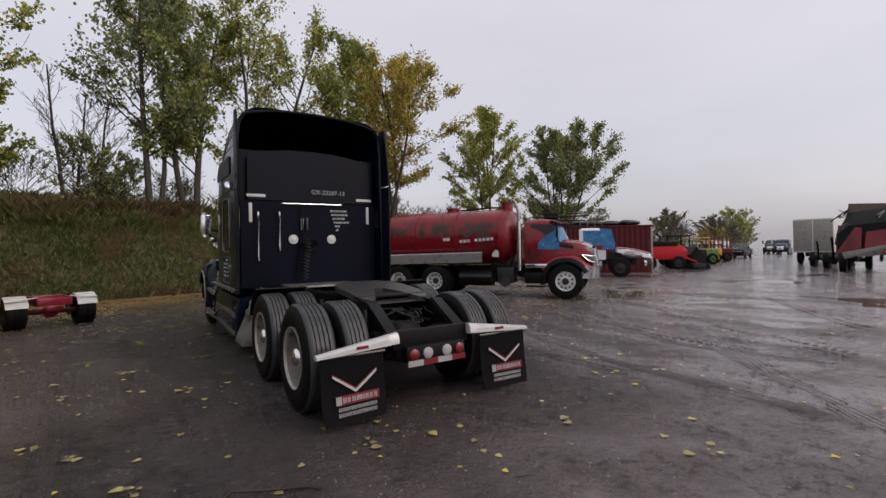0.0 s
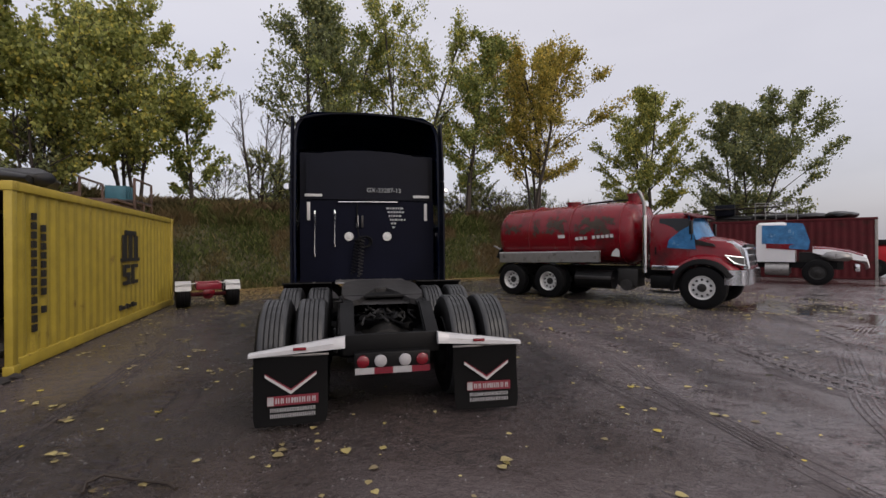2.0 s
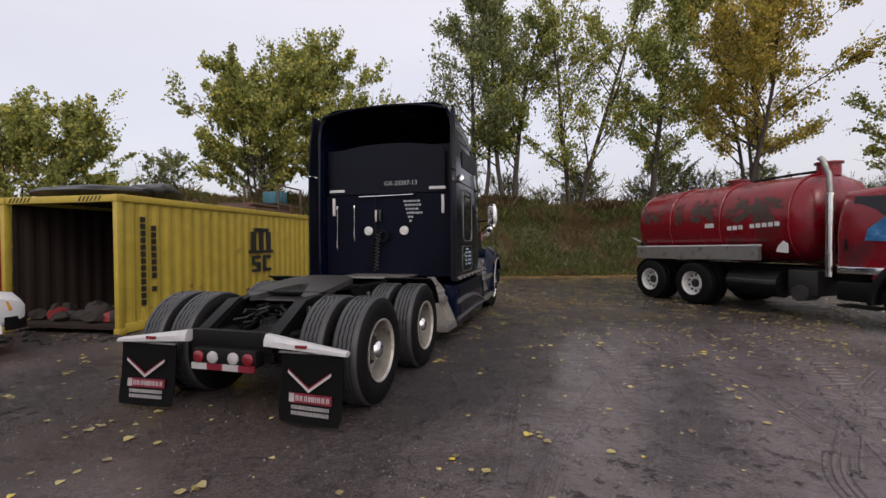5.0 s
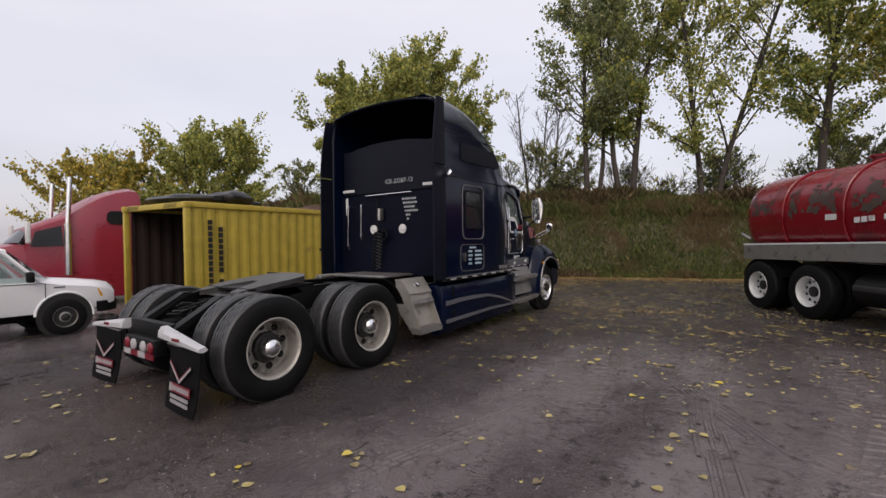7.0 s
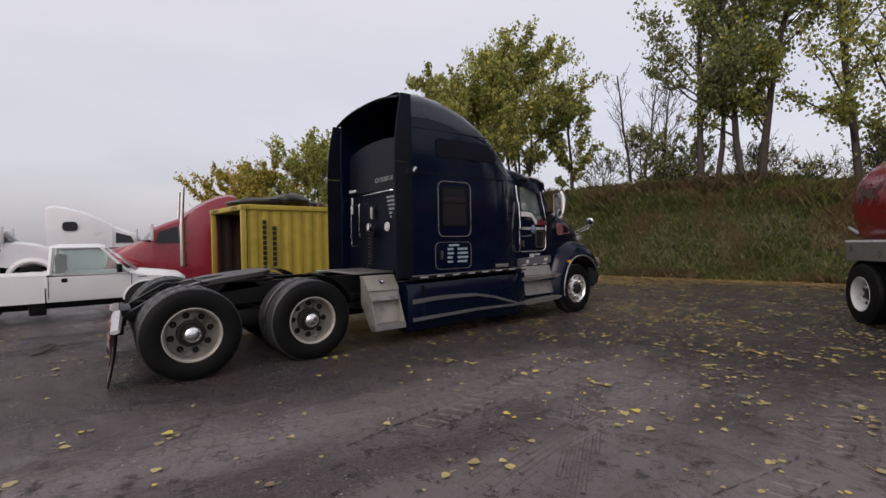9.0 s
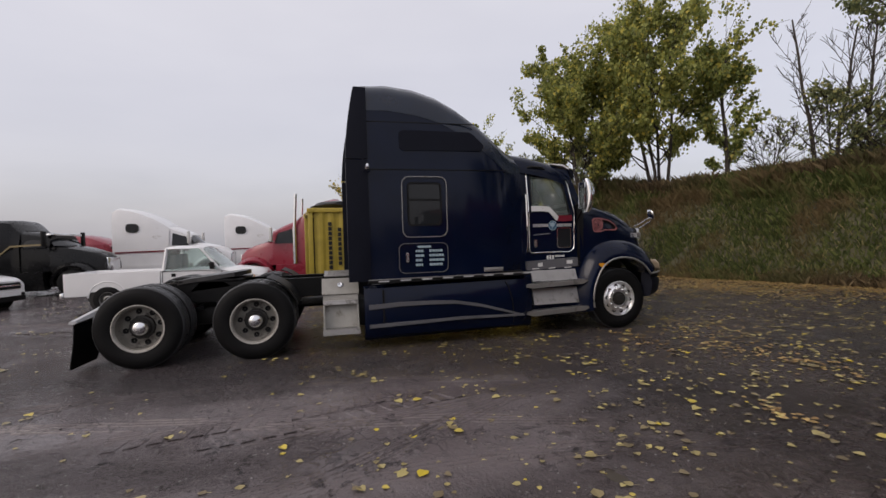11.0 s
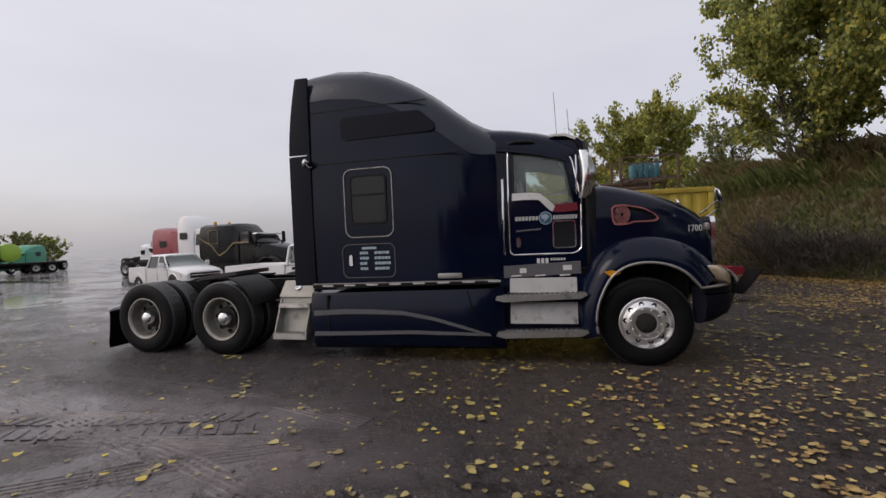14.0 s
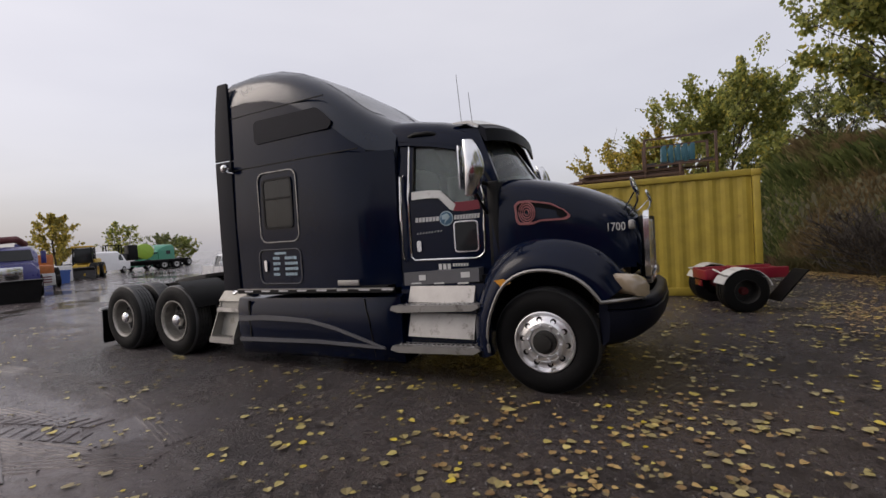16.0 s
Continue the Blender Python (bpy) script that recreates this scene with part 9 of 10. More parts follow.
for k in range(34):
    bm = B()
    ln = rn.uniform(0.9, 2.0)
    box(bm, -0.07, 0.07, -ln / 2, ln / 2, 0, 0.04, 0.006)
    row = k % 17
    single("plank", bm, OLD_WOOD, "dark weathered plank piled on the maroon container", "plank", MAR @ pose(0.95 - 0.14 * (row % 12), (0.35 if k < 17 else 1.75) + rn.uniform(-0.3, 0.3), 2.67 + 0.19 * (row // 4) + rn.uniform(0, 0.05), 0, rn.uniform(-3, 3), rn.uniform(-14, 14)), group="planks on the maroon container")

BRIGHT_RED = mat("bright_red_machine_paint", (0.42, 0.008, 0.014), 0.4, vary=0.25, scale=2, bump=0.05, spec=0.25)
redm = thing("harvester", "bright red machine with dark underside beside containers", "machine", heading(26.65, 12.45, 0.710, -0.703, 0.74))
bm = loft(B(), [[Vector((x, y, z)) for x, z in ((-1.2, 0.9), (-1.25, 1.6), (-1.0, t), (1.0, t), (1.25, 1.6), (1.2, 0.9))] for y, t in ((-2.0, 2.0), (-1.8, 2.1), (1.5, 2.15), (1.9, 1.8))])
part("body", bm, BRIGHT_RED, redm)
bm = B()
box(bm, -1.1, 1.1, -1.8, 1.2, 2.1, 2.5, 0.05)
part("top_bin", bm, BLACK, redm)
for s in (1, -1):
    plain_wheel(redm, s * 1.3, -1.2, 0.6, 0.4, s, GUNK, 0.2)
    plain_wheel(redm, s * 1.3, 1.2, 0.6, 0.4, s, GUNK, 0.2)
bm = B()
box(bm, -1.4, 1.4, 2.3, 3.3, 0.1, 0.5, 0.05)
part("header", bm, GUNK, redm)
bm = tube(B(), [(-1.0, 1.9, 1.0), (-1.0, 2.6, 0.7), (-0.6, 2.9, 0.5)], 0.08)
tube(bm, [(1.0, 1.9, 1.0), (1.0, 2.6, 0.7), (0.6, 2.9, 0.5)], 0.08)
part("header_arm", bm, BRIGHT_RED, redm)
buck = thing("bucket", "black loader bucket lying on the ground", "bucket", heading(29.12, 11.90, 0.875, -0.453, 0.95))
bm = prism(B(), [(-0.8, 0.0), (0.7, 0.0), (0.7, 0.06), (-0.6, 0.15), (-0.7, 0.9), (-0.3, 1.5), (-0.4, 1.55), (-0.85, 1.0)], -1.5, 1.5)
part("shell", bm, BLACK, buck)
for s in (1, -1):
    bm = prism(B(), [(-0.8, 0.0), (0.7, 0.0), (-0.3, 1.5), (-0.8, 1.0)], s * 1.5, s * 1.46)
    part("cheek", bm, BLACK, buck)


def old_machine(name, label, x, y, paint, long=3.2, tall=2.2, dx=0.8, dy=-0.55):
    t = thing(name, label, "machine", heading(x, y, dx, dy), "old machines along the bank")
    bm = B()
    box(bm, -0.8, 0.8, -long / 2, long / 2, 0.6, 1.25, 0.1)
    part("body", bm, paint, t)
    for sx in (-0.65, 0.65):
        for sy in (-long / 2 + 0.2, 0.3):
            bm = B()
            box(bm, sx - 0.04, sx + 0.04, sy - 0.04, sy + 0.04, 1.2, tall)
            part("cab_post", bm, paint, t)
    bm = B()
    box(bm, -0.75, 0.75, -long / 2 + 0.1, 0.45, tall - 0.02, tall + 0.08, 0.03)
    part("cab_roof", bm, paint, t)
    bm = B()
    box(bm, -0.3, 0.3, -long / 2 + 0.4, -long / 2 + 0.9, 1.25, 1.7, 0.05)
    part("seat", bm, SEAT, t)
    for s in (1, -1):
        for yy in (-long / 2 + 0.6, long / 2 - 0.6):
            plain_wheel(t, s * 0.95, yy, 0.45, 0.3, s, paint, 0.2)
    return t


MOSS_GREEN = mat("dirty_green_paint", (0.10, 0.20, 0.04), 0.5, vary=0.4, bump=0.1, dirt=(0.04, 0.04, 0.02), dirt_amount=0.4, spec=0.2)
old_machine("loader", "dark old loader standing along the bank", 33.49, 14.65, BLACK, 3.2, 2.3)
old_machine("harvester", "green old harvester standing along the bank", 35.81, 14.91, MOSS_GREEN, 3.4, 1.9)
old_machine("forklift", "yellow open-cab forklift standing along the bank", 39.59, 16.09, MACHINE_YELLOW, 2.8, 2.2)
old_machine("tractor", "small red tractor standing along the bank", 43.64, 16.85, RED_DARK, 2.6, 1.6)
old_machine("tractor", "low orange tractor standing along the bank", 47.26, 18.74, ORANGE, 3.0, 1.9)
rk = thing("steel_rack", "tall grey stake rack standing along the bank", "rack", heading(46.78, 17.47, 0.766, -0.596))
for k in range(8):
    bm = B()
    box(bm, -1.2, -1.1, -1.6 + 0.42 * k, -1.45 + 0.42 * k, 0.0, 2.6)
    part("stake", bm, SCRAP, rk)
for z in (0.5, 1.4, 2.3):
    bm = B()
    box(bm, -1.14, -1.06, -1.7, 1.7, z, z + 0.12)
    part("rail", bm, SCRAP, rk)
pickup("pickup_truck", "dark pickup seen far down the lane", heading(56.34, 19.90, -1.016, -0.240, 1.0), crew=True, group="vehicles down the lane")
for o in bpy.data.objects["pickup_truck.002"].children:
    if o.type == "MESH" and o.data.materials and o.data.materials[0] is CAR_WHITE:
        o.data.materials[0] = GLOSS_BLACK
for x, y, k in ((87.9, 27.8, 0), (81.6, 24.2, 1), (98.7, 24.2, 2)):
    road_tractor("dark road tractor far down the lane", heading(x, y, -1, -0.25, 0.85), (GLOSS_BLACK, NAVY, RED_DARK)[k], high=2.7, stacks=0, group="vehicles down the lane")
for x, y, l in ((53.5, 22.4, 6), (61.6, 24.9, 7)):
    bx = thing("box_trailer", "long white box trailer behind old machines", "trailer", heading(x, y, 1, 0.35))
    bm = B()
    box(bm, -1.2, 1.2, -l / 2, l / 2, 0.6, 2.1, 0.05)
    part("box", bm, OFF_WHITE, bx)
    for s in (1, -1):
        plain_wheel(bx, s * 1.1, -l / 2 + 1, 0.45, 0.3, s)
        bm = B()
        box(bm, s * 0.9 - 0.05, s * 0.9 + 0.05, l / 2 - 1.2, l / 2 - 1.1, 0.0, 0.6)
        part("leg", bm, BLACK, bx)

wb = thing("box_truck", "white box truck body across the lane", "truck", heading(42.02, 8.13, -1.005, -0.060, 0.98))
bm = B()
box(bm, -1.25, 1.25, -3.5, 2.5, 0.9, 3.5, 0.05)
part("box", bm, OFF_WHITE, wb)
for x in (-0.62, 0.62):
    bm = B()
    box(bm, x - 0.58, x + 0.58, 2.5, 2.53, 1.0, 3.4, 0.01)
    part("rear_door", bm, GALV, wb)
for s in (1, -1):
    for y in (-2.6, 1.4):
        plain_wheel(wb, s * 1.2, y, 0.5, 0.3, s)
bm = B()
box(bm, -0.5, 0.5, -3.5, 2.4, 0.6, 0.9)
part("chassis", bm, BLACK, wb)
for k, (x, y) in enumerate(((34.1, 5.5), (31.6, 4.1))):
    t = thing("trailer_frame", "bare dark chassis with wheels beside the lane", "trailer", heading(x, y, -1, -0.2), "bare chassis beside the lane")
    for s in (1, -1):
        bm = B()
        prism(bm, [(-3, 0.8), (0.5, 0.8), (1.2, 1.7 + 0.2 * k), (1.6, 1.7 + 0.2 * k), (1.6, 1.55 + 0.2 * k), (1.25, 1.5), (0.6, 0.6), (-3, 0.6)], s * 0.45, s * 0.55)
        part("beam", bm, BLACK, t)
        for yy in (-2.4, -1.2):
            plain_wheel(t, s * 1.1, yy, 0.5, 0.3, s, OFF_WHITE)
    for yy in (-2.4, -1.2, 1.3):
        bm = B()
        box(bm, -0.95, 0.95, yy - 0.06, yy + 0.06, 0.5, 0.65)
        part("crossmember", bm, BLACK, t)

wr = thing("wrecked_truck", "crushed red and black truck wreck on its chassis", "truck", heading(29.77, 2.65, -0.963, -0.193))
bm = B()
loft(bm, [[Vector((x + 0.1 * noise.noise(Vector((x, y, z))), y + 0.15 * noise.noise(Vector((z, x, y))), z)) for x, z in ((-1.2, 0.9), (-1.25, 1.9), (-0.9, t), (0.8, t - 0.15), (1.25, 2.0), (1.2, 0.9))] for y, t in ((-3.0, 2.6), (-1.6, 3.2), (-0.4, 3.5), (0.6, 3.3), (1.2, 2.6))])
part("crushed_cab", bm, BLACK, wr, "crumpled black cab")
for z0, z1, y0, y1 in ((1.3, 2.2, -1.0, 0.9), (1.6, 2.5, -2.8, -1.3)):
    for s in (1, -1):
        bm = quad_panel([(s * 1.33, y0, z0), (s * 1.36, y1, z0 + 0.2), (s * 1.24, y1, z1), (s * 1.28, y0, z1 - 0.1)][::s], 0.03)
        part("torn_panel", bm, RED, wr, "torn red panel")
for pts, lab in (((( -1.25, 1.3, 0.95), (0.2, 1.45, 0.9), (0.1, 1.3, 2.1), (-1.15, 1.15, 2.3)), "crushed red front panel"), (((0.3, 1.4, 1.1), (1.3, 1.2, 1.0), (1.2, 0.9, 2.5), (0.25, 1.2, 2.3)), "crushed red front panel"), (((-1.2, 0.7, 2.6), (0.9, 0.8, 2.7), (0.8, 0.2, 3.65), (-0.9, 0.1, 3.55)), "torn beige roof sheet")):
    part("torn_panel", quad_panel(list(pts), 0.03), RED if "red" in lab else PEEL, wr, lab)
for k in range(22):
    rn = random.Random(k + 90)
    p = Vector((rn.uniform(-1.1, 1.1), rn.uniform(-2.5, 1.2), rn.uniform(2.4, 3.2)))
    bm = tube(B(), [p, p + Vector((rn.uniform(-0.5, 0.5), rn.uniform(-0.6, 0.8), rn.uniform(0.1, 0.5))), p + Vector((rn.uniform(-0.9, 0.9), rn.uniform(-0.9, 1.2), rn.uniform(-0.4, 0.6)))], 0.035, seg=5)
    part("bent_bar", bm, GUNK if k % 3 else OFF_WHITE, wr)
bm = quad_panel([(-1.1, 0.9, 1.0), (0.9, 2.2, 0.75), (1.0, 2.3, 1.05), (-0.9, 1.2, 1.5)], 0.04)
part("hanging_hood", bm, ALU, wr)
for s in (1, -1):
    for y in (-2.5, 1.4):
        plain_wheel(wr, s * 1.15, y, 0.5, 0.3, s, BLACK)
    bm = B()
    box(bm, s * 0.45 - 0.06, s * 0.45 + 0.06, -3.4, 2.6, 0.62, 0.88)
    part("frame_rail", bm, BLACK, wr)

# ---- cut-off red rear axle frame with white fenders ----
dol = thing("axle_frame", "cut-off red truck rear frame with white fenders", "chassis", heading(-4.15, 9.0, -0.32, 0.94, 0.68))
for s in (1, -1):
    for y in (-0.55,):
        plain_wheel(dol, s * 1.12, y, 0.5, 0.5, s, GUNK, 0.45, RED)
    fd = new("fender")
    fd.parent = dol
    for k in range(6):
        a0, a1 = 158 - 24 * k, 136 - 24 * k
        outer = [(-0.55 + 0.56 * math.cos(radians(a)), 0.48 + 0.56 * math.sin(radians(a))) for a in (a0, (a0 + a1) / 2, a1)]
        inner_ = [(-0.55 + 0.545 * math.cos(radians(a)), 0.48 + 0.545 * math.sin(radians(a))) for a in (a1, (a0 + a1) / 2, a0)]
        part("slat", prism(B(), outer + inner_, s * 0.60, s * 1.14), OFF_WHITE, fd, "white fender slat")
    bm = tube(B(), [(s * 0.4, -0.98, 0.98), (s * 1.14, -1.0, 0.90)], 0.022)
    part("fender_rod", bm, OFF_WHITE, fd)
    bm = B()
    box(bm, s * 0.40 - 0.04, s * 0.40 + 0.04, -1.15, 0.7, 0.72, 0.98, 0.01)
    part("frame_rail", bm, CRIMSON, dol, "red frame rail")
    bm = B()
    prism(bm, [(0.1, 0.25), (0.14, 0.25), (0.75, 0.95), (0.71, 0.95)], s * 0.6, s * 1.15)
    part("mud_flap", bm, FLAP, dol)
for y, z in ((-1.12, 0.85), (-0.3, 0.9), (0.6, 0.85)):
    bm = B()
    box(bm, -0.42, 0.42, y - 0.05, y + 0.05, z - 0.13, z + 0.1, 0.02)
    part("crossmember", bm, CRIMSON, dol, "red crossmember")
for y in (-0.55,):
    part("axle", cyl(B(), (-1.0, y, 0.5), (1.0, y, 0.5), 0.08), RED_DARK, dol)
    bm = lathe(B(), [(-0.2, 0.05), (-0.1, 0.2), (0.1, 0.2), (0.2, 0.05)], Matrix.Translation((0, y, 0.5)) @ Matrix.Rotation(radians(90), 4, "X"), seg=16)
    part("differential", bm, CRIMSON, dol)
bm = B()
box(bm, -0.2, 0.2, -1.19, -1.15, 0.55, 0.70, 0.01)
part("lamp", bm, RED_LENS, dol)

# far woods
LEAF_FAR = leaf_material("dull_thinned_leaves", (0.10, 0.095, 0.07), (0.22, 0.21, 0.13), (0.34, 0.29, 0.14), 0.35)
rn = random.Random(77)
for k, (x, y, h, sp, lf) in enumerate(((87.0, 46.9, 8.0, 2.6, LEAF_FAR), (95.2, 49.5, 9.5, 3.0, LEAF_FAR), (100.9, 44.1, 8.5, 3.0, LEAF_FAR), (90.5, 38.7, 5.0, 2.4, LEAF_YELLOW), (123.2, 48.8, 10.5, 3.6, LEAF_OLIVE), (134.4, 52.1, 8.5, 3.6, LEAF_FAR), (115.1, 47.3, 6.5, 3.0, LEAF_FAR), (152.6, 39.0, 7.0, 3.0, LEAF_FAR))):
    tree("distant_tree", "distant round-crowned tree beyond the yard", x, y, -0.2, 100 + k, h, sp, lf, group="distant trees", stems=3, leaves=2400, clear=0.05, size=0.22)
for k, (x, y, h) in enumerate(((82.3, 35.2, 6.5), (76.4, 37.5, 6.0), (106.7, 41.8, 7.5), (69.3, 35.0, 6.0), (73.3, 35.7, 7.0), (88.5, 37.8, 7.5), (97.6, 40.3, 8.0))):
    tree("bare_tree", "distant leafless tree beyond the yard", x, y, -0.2, 120 + k, h, 2.2, None, group="distant trees", stems=3, bare=True, clear=0.1)
for k, (x, y, h, sp, lf, n) in enumerate(((-22, -60.8, 7.8, 1.9, LEAF_YELLOW, 2600), (-28.6, -60, 6.6, 1.5, LEAF_OLIVE, 1100), (-35, -61, 4.2, 2.0, LEAF_GREY, 1600), (-41, -66, 3.8, 2.0, LEAF_GREEN, 1500))):
    tree("distant_tree", "distant thin autumn tree beyond the yard", x, y, -0.2, 130 + k, h, sp, lf, group="distant trees", stems=3, leaves=n, clear=0.12, size=0.2)

# ---- fallen leaves, twigs and wheel tracks ----
FALLEN = leaf_material("fallen_yellow_leaves", (0.17, 0.13, 0.07), (0.48, 0.40, 0.15), (0.60, 0.46, 0.04), 0.05, 0.4)
LITTER = leaf_material("brown_leaf_litter", (0.20, 0.12, 0.05), (0.52, 0.35, 0.13), (0.62, 0.50, 0.18), 0.05, 0.6)


def add_leaf(vs, fs, x, y, z, size, rn):
    """A heart-shaped leaf with a slight fold and a stalk."""
    a = rn.uniform(0, 6.28)
    c, s = math.cos(a), math.sin(a)
    tilt = rn.uniform(-0.25, 0.25)
    lift = rn.uniform(0.05, 0.35) * size
    shape = [(0, -0.5, 0), (0.42, -0.32, 1), (0.5, 0.05, 0.9), (0.25, 0.38, 0.4), (0, 0.62, 0.1), (-0.25, 0.38, 0.4), (-0.5, 0.05, 0.9), (-0.42, -0.32, 1)]
    n = len(vs)
    for u, v, k in shape:
        vs.append((x + size * (u * c - v * s), y + size * (u * s + v * c), z + lift * k * 0.6 + tilt * size * 0.3 * v + abs(tilt) * size * 0.2))
    fs += [(n, n + 1, n + 2, n + 3, n + 4), (n, n + 4, n + 5, n + 6, n + 7)]
    if rn.random() < 0.5:
        m = len(vs)
        q = size * rn.uniform(0.5, 0.9)
        b = a + rn.uniform(-0.5, 0.5)
        ex, ey = x + size * 0.5 * s, y - size * 0.5 * c
        fx, fy = ex + q * math.sin(b), ey - q * math.cos(b)
        w = 0.0022
        vs += [(ex - w, ey, z + 0.004), (ex + w, ey, z + 0.004), (fx + w, fy, z + 0.006), (fx - w, fy, z + 0.006)]
        fs.append((m, m + 1, m + 2, m + 3))


def lie(x, y):
    return max(ground_z(x, y), WATER) + 0.004


rn = random.Random(4)
vs, fs = [], []
made = 0
while made < 8600:
    x, y = rn.uniform(-7, 13), rn.uniform(-5, 16)
    dens = 0.14 + 0.80 * smooth_step(1.5, 9.0, y + 0.25 * (x - 2)) + 0.15 * smooth_step(3.0, 6.0, x) * smooth_step(-1, 3, y)
    if y < 1.0:
        dens = 0.085
    if x > 6.5 and y < 3.5:
        dens *= 0.25
    dens *= 0.75 + 0.9 * max(0.0, nz(x, y, 0.9, 6) + 0.25)
    if -1.0 < x < 1.0 and 0 < y < 7:
        dens *= 0.4
    if rn.random() > dens:
        continue
    add_leaf(vs, fs, x, y, lie(x, y), rn.uniform(0.03, 0.072) if rn.random() < 0.5 else rn.uniform(0.018, 0.04), rn)
    made += 1
    if rn.random() < 0.13:
        for _ in range(rn.randint(1, 4)):
            qx, qy = x + rn.gauss(0, 0.09), y + rn.gauss(0, 0.09)
            add_leaf(vs, fs, qx, qy, lie(qx, qy) + 0.006, rn.uniform(0.04, 0.085), rn)
pile("fallen_leaves", vs, fs, FALLEN, "scattered wet yellow poplar leaves on gravel", "leaves")
vs, fs = [], []
for k in range(27000):
    x = rn.uniform(-13, 14)
    d = -abs(rn.gauss(0, 1.0)) + 0.5
    if d < -3.5:
        continue
    y = base_y(x) + d
    z = bank_z(x, d) if d > -0.2 else lie(x, y)
    add_leaf(vs, fs, x, y, max(z, 0.0) + rn.uniform(0.0, 0.03), rn.uniform(0.035, 0.07), rn)
for cx, cy, n, sp in ((2.0, 6.6, 50, 0.34), (3.6, 7.6, 40, 0.2), (4.6, 6.0, 25, 0.12), (1.6, 8.0, 110, 0.7), (-3.4, 10.6, 500, 0.8), (-3.0, 12.4, 900, 0.9), (-1.6, 12.9, 700, 1.0), (2.6, 7.4, 90, 0.45)):
    for _ in range(n):
        x, y = cx + rn.gauss(0, sp), cy + rn.gauss(0, sp * 0.6)
        add_leaf(vs, fs, x, y, lie(x, y) + rn.uniform(0, 0.02), rn.uniform(0.035, 0.06), rn)
pile("leaf_litter", vs, fs, LITTER, "brown and yellow leaf litter along the bank", "leaves")

# loose stones
vs, fs = [], []
for k in range(42000):
    x, y = rn.uniform(-5, 9.5), rn.uniform(-4.5, 9.5)
    if nz(x, y, 0.5, 12) + 0.5 * nz(x, y, 2.2, 3) < -0.12 + rn.uniform(-0.2, 0.2):
        continue
    s = 0.004 + 0.011 * rn.random() ** 2.5
    z = ground_z(x, y)
    if z < WATER:
        continue
    n = len(vs)
    for j in range(5):
        a = 1.2566 * j + rn.uniform(-0.3, 0.3)
        vs.append((x + s * math.cos(a) * rn.uniform(0.7, 1.2), y + s * math.sin(a) * rn.uniform(0.7, 1.2), z - 0.002))
    vs.append((x + rn.uniform(-0.2, 0.2) * s, y + rn.uniform(-0.2, 0.2) * s, z + s * rn.uniform(0.35, 0.7)))
    fs += [(n + j, n + (j + 1) % 5, n + 5) for j in range(5)]
STONE = mat("wet_grey_stone", (0.085, 0.078, 0.075), 0.3, vary=0.3, island=0.75, bump=0.1)
pile("loose_gravel", vs, fs, STONE, "small dark loose stones on the yard", "gravel")
# twigs
TWIG = mat("wet_twig", (0.03, 0.02, 0.014), 0.6, vary=0.3, bump=0.2)
bm = tube(B(), [(-2.02, -1.55, 0.03), (-2.05, -1.45, 0.05), (-1.98, -1.38, 0.06), (-1.80, -1.42, 0.03), (-1.55, -1.52, 0.02), (-1.48, -1.60, 0.02)], 0.011, seg=6)
single("stick", bm, TWIG, "bent dark stick lying on wet gravel", "stick")
for k in range(46):
    x, y, a = rn.uniform(-4, 9), rn.uniform(-4, 11), rn.uniform(0, 6.28)
    l = rn.uniform(0.06, 0.22)
    z = lie(x, y) + 0.002
    bm = tube(B(), [(0, 0, 0), (l * 0.5, rn.uniform(-0.02, 0.02), 0.006), (l, rn.uniform(-0.04, 0.04), 0.0)], 0.0035, seg=5)
    single("twig", bm, TWIG, "short dark twig on wet gravel", "twig", pose(x, y, z, 0, 0, math.degrees(a)), group="twigs on the gravel")

# tread marks pressed into the mud: rows of low ridges


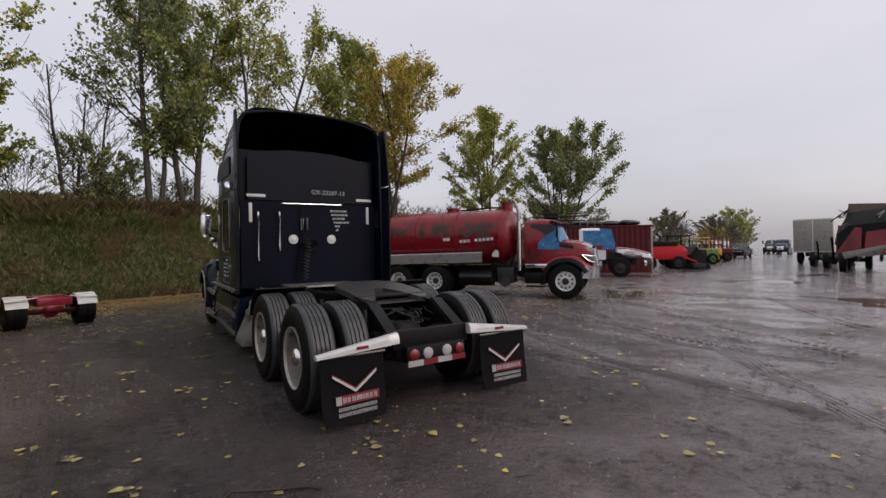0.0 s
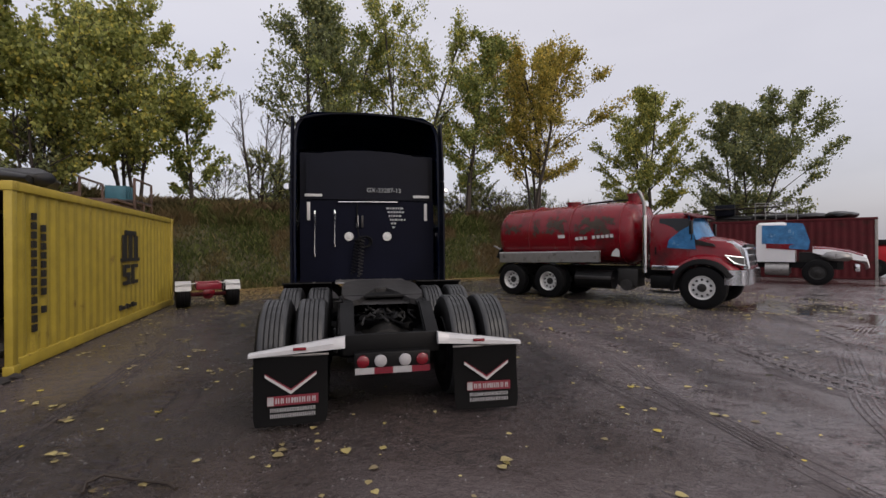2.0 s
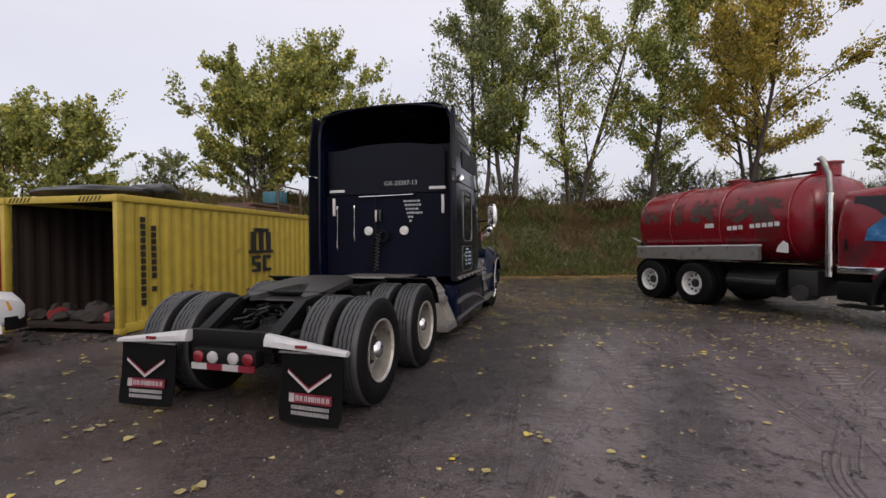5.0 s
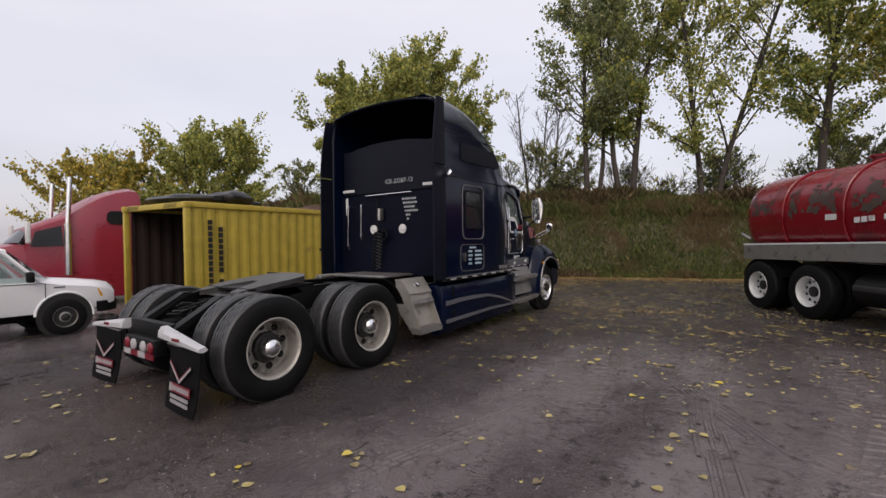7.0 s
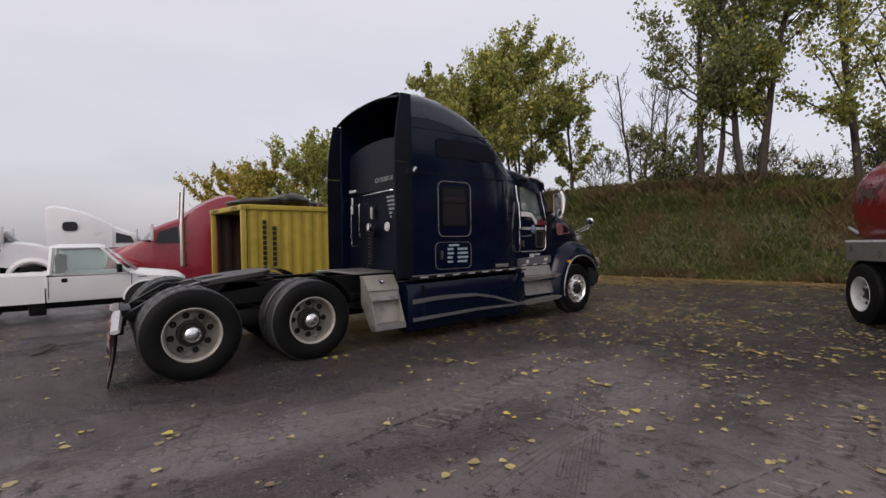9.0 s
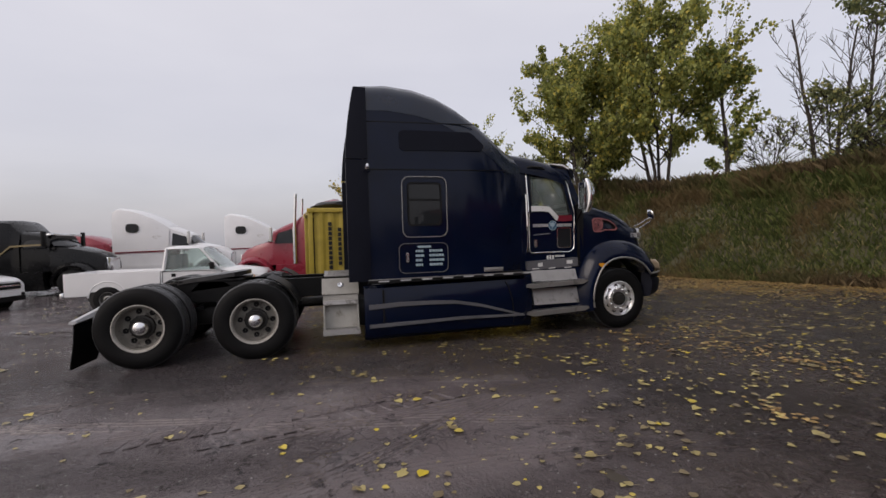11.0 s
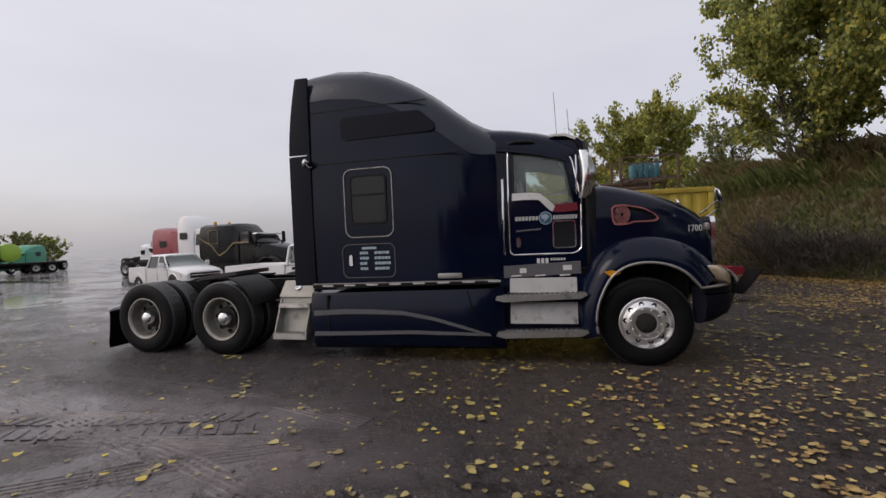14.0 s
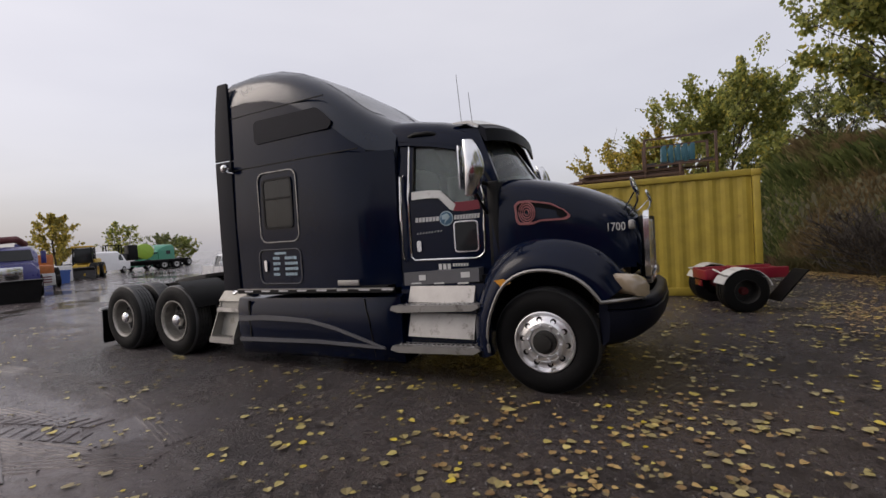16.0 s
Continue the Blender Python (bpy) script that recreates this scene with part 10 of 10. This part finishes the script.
def track(points, width, kind):
    """Tyre marks along a bent path; kind ribs: long ribs, lugs: cross bars."""
    pts = [Vector((*p, 0)) for p in points]
    path = []
    for a, b in zip(pts, pts[1:]):
        n = max(2, int((b - a).length / 0.05))
        path += [a.lerp(b, i / n) for i in range(n)]
    for _ in range(60):
        path = [path[0]] + [(path[i - 1] + path[i] * 2 + path[i + 1]) / 4 for i in range(1, len(path) - 1)] + [path[-1]]
    vs, fs = [], []

    def put(p):
        vs.append((p.x, p.y, ground_z(p.x, p.y) + p.z + 0.005 * nz(p.x, p.y, 2.0, 41)))

    for i in range(len(path) - 1):
        d = (path[i + 1] - path[i]).normalized()
        r = Vector((d.y, -d.x, 0))
        if kind == "ribs":
            for k in range(5):
                u = (k - 2) * width / 5
                if nz(path[i].x, path[i].y, 1.1, 20 + k) < -0.18:
                    continue
                n = len(vs)
                for p in (path[i], path[i + 1]):
                    for o, h in ((-0.024, -0.007), (-0.010, 0.009), (0.010, 0.009), (0.024, -0.007)):
                        q = p + r * (u + o)
                        q.z = h
                        put(q)
                fs += [(n + j, n + j + 1, n + 5 + j, n + 4 + j) for j in range(3)]
        elif i % 3 == 0:
            for sd in (-1, 1):
                if nz(path[i].x, path[i].y, 0.9, 31 + sd) < -0.15:
                    continue
                n = len(vs)
                for u0, adv in ((0.16, 0.0), (0.95, 0.07)):
                    for o, h in ((-0.066, -0.010), (-0.046, 0.009), (0.046, 0.009), (0.066, -0.010)):
                        q = path[i] + r * (sd * u0 * width / 2) + d * (adv + o)
                        q.z = h
                        put(q)
                fs += [(n + j, n + j + 1, n + 5 + j, n + 4 + j) for j in range(3)]
    return pile("tyre_track", vs, fs, MUD, "ridged tyre track pressed into wet mud", "track")


track(((5.5, 0.9), (4.94, 1.8), (4.67, 2.24), (4.02, 3.2), (3.6, 3.9), (3.3, 4.6)), 0.27, "ribs")
track(((4.95, 0.3), (4.81, 1.1), (4.66, 1.81), (4.61, 2.66), (4.61, 3.72), (4.73, 4.6), (5.1, 6.2)), 0.27, "ribs")
track(((3.45, 0.6), (3.38, 1.28), (3.25, 2.07), (3.26, 3.0)), 0.24, "ribs")
track(((4.3, 4.6), (4.07, 3.87), (3.83, 3.08), (3.55, 1.94), (3.27, 1.05), (2.9, -0.4), (2.6, -3.4)), 0.27, "ribs")
track(((3.05, 4.4), (2.74, 3.39), (2.44, 1.97), (2.36, 0.71), (2.5, -1.2)), 0.22, "ribs")
track(((3.75, 0.7), (3.55, 2.0), (3.30, 3.0), (3.05, 4.0)), 0.50, "lugs")
track(((3.85, 1.6), (3.72, 2.6), (3.6, 3.3), (3.45, 3.9)), 0.22, "ribs")
track(((5.0, -1.5), (5.5, 1.0), (5.9, 3.0), (5.6, 5.0), (4.6, 7.5)), 0.42, "lugs")
track(((4.8, -2.4), (4.6, -0.6), (5.4, 0.9), (6.6, 2.6), (8.6, 5.0)), 0.24, "ribs")
track(((5.6, -2.6), (6.6, -0.8), (7.8, 1.4), (9.2, 3.4)), 0.42, "lugs")
track(((-3.4, -4.2), (-2.9, -1.0), (-3.2, 2.5), (-3.6, 6.0)), 0.3, "ribs")
track(((-2.4, -4.6), (-2.0, -1.6), (-2.2, 1.5)), 0.42, "lugs")
track(((2.6, -3.6), (4.4, -1.5), (7.0, 0.6), (11.0, 2.8)), 0.3, "ribs")
track(((1.8, -4.2), (3.6, -2.4), (6.4, -0.4), (10.0, 1.4)), 0.3, "ribs")
track(((6.5, -4.5), (9.0, -1.5), (13.0, 1.2)), 0.4, "lugs")
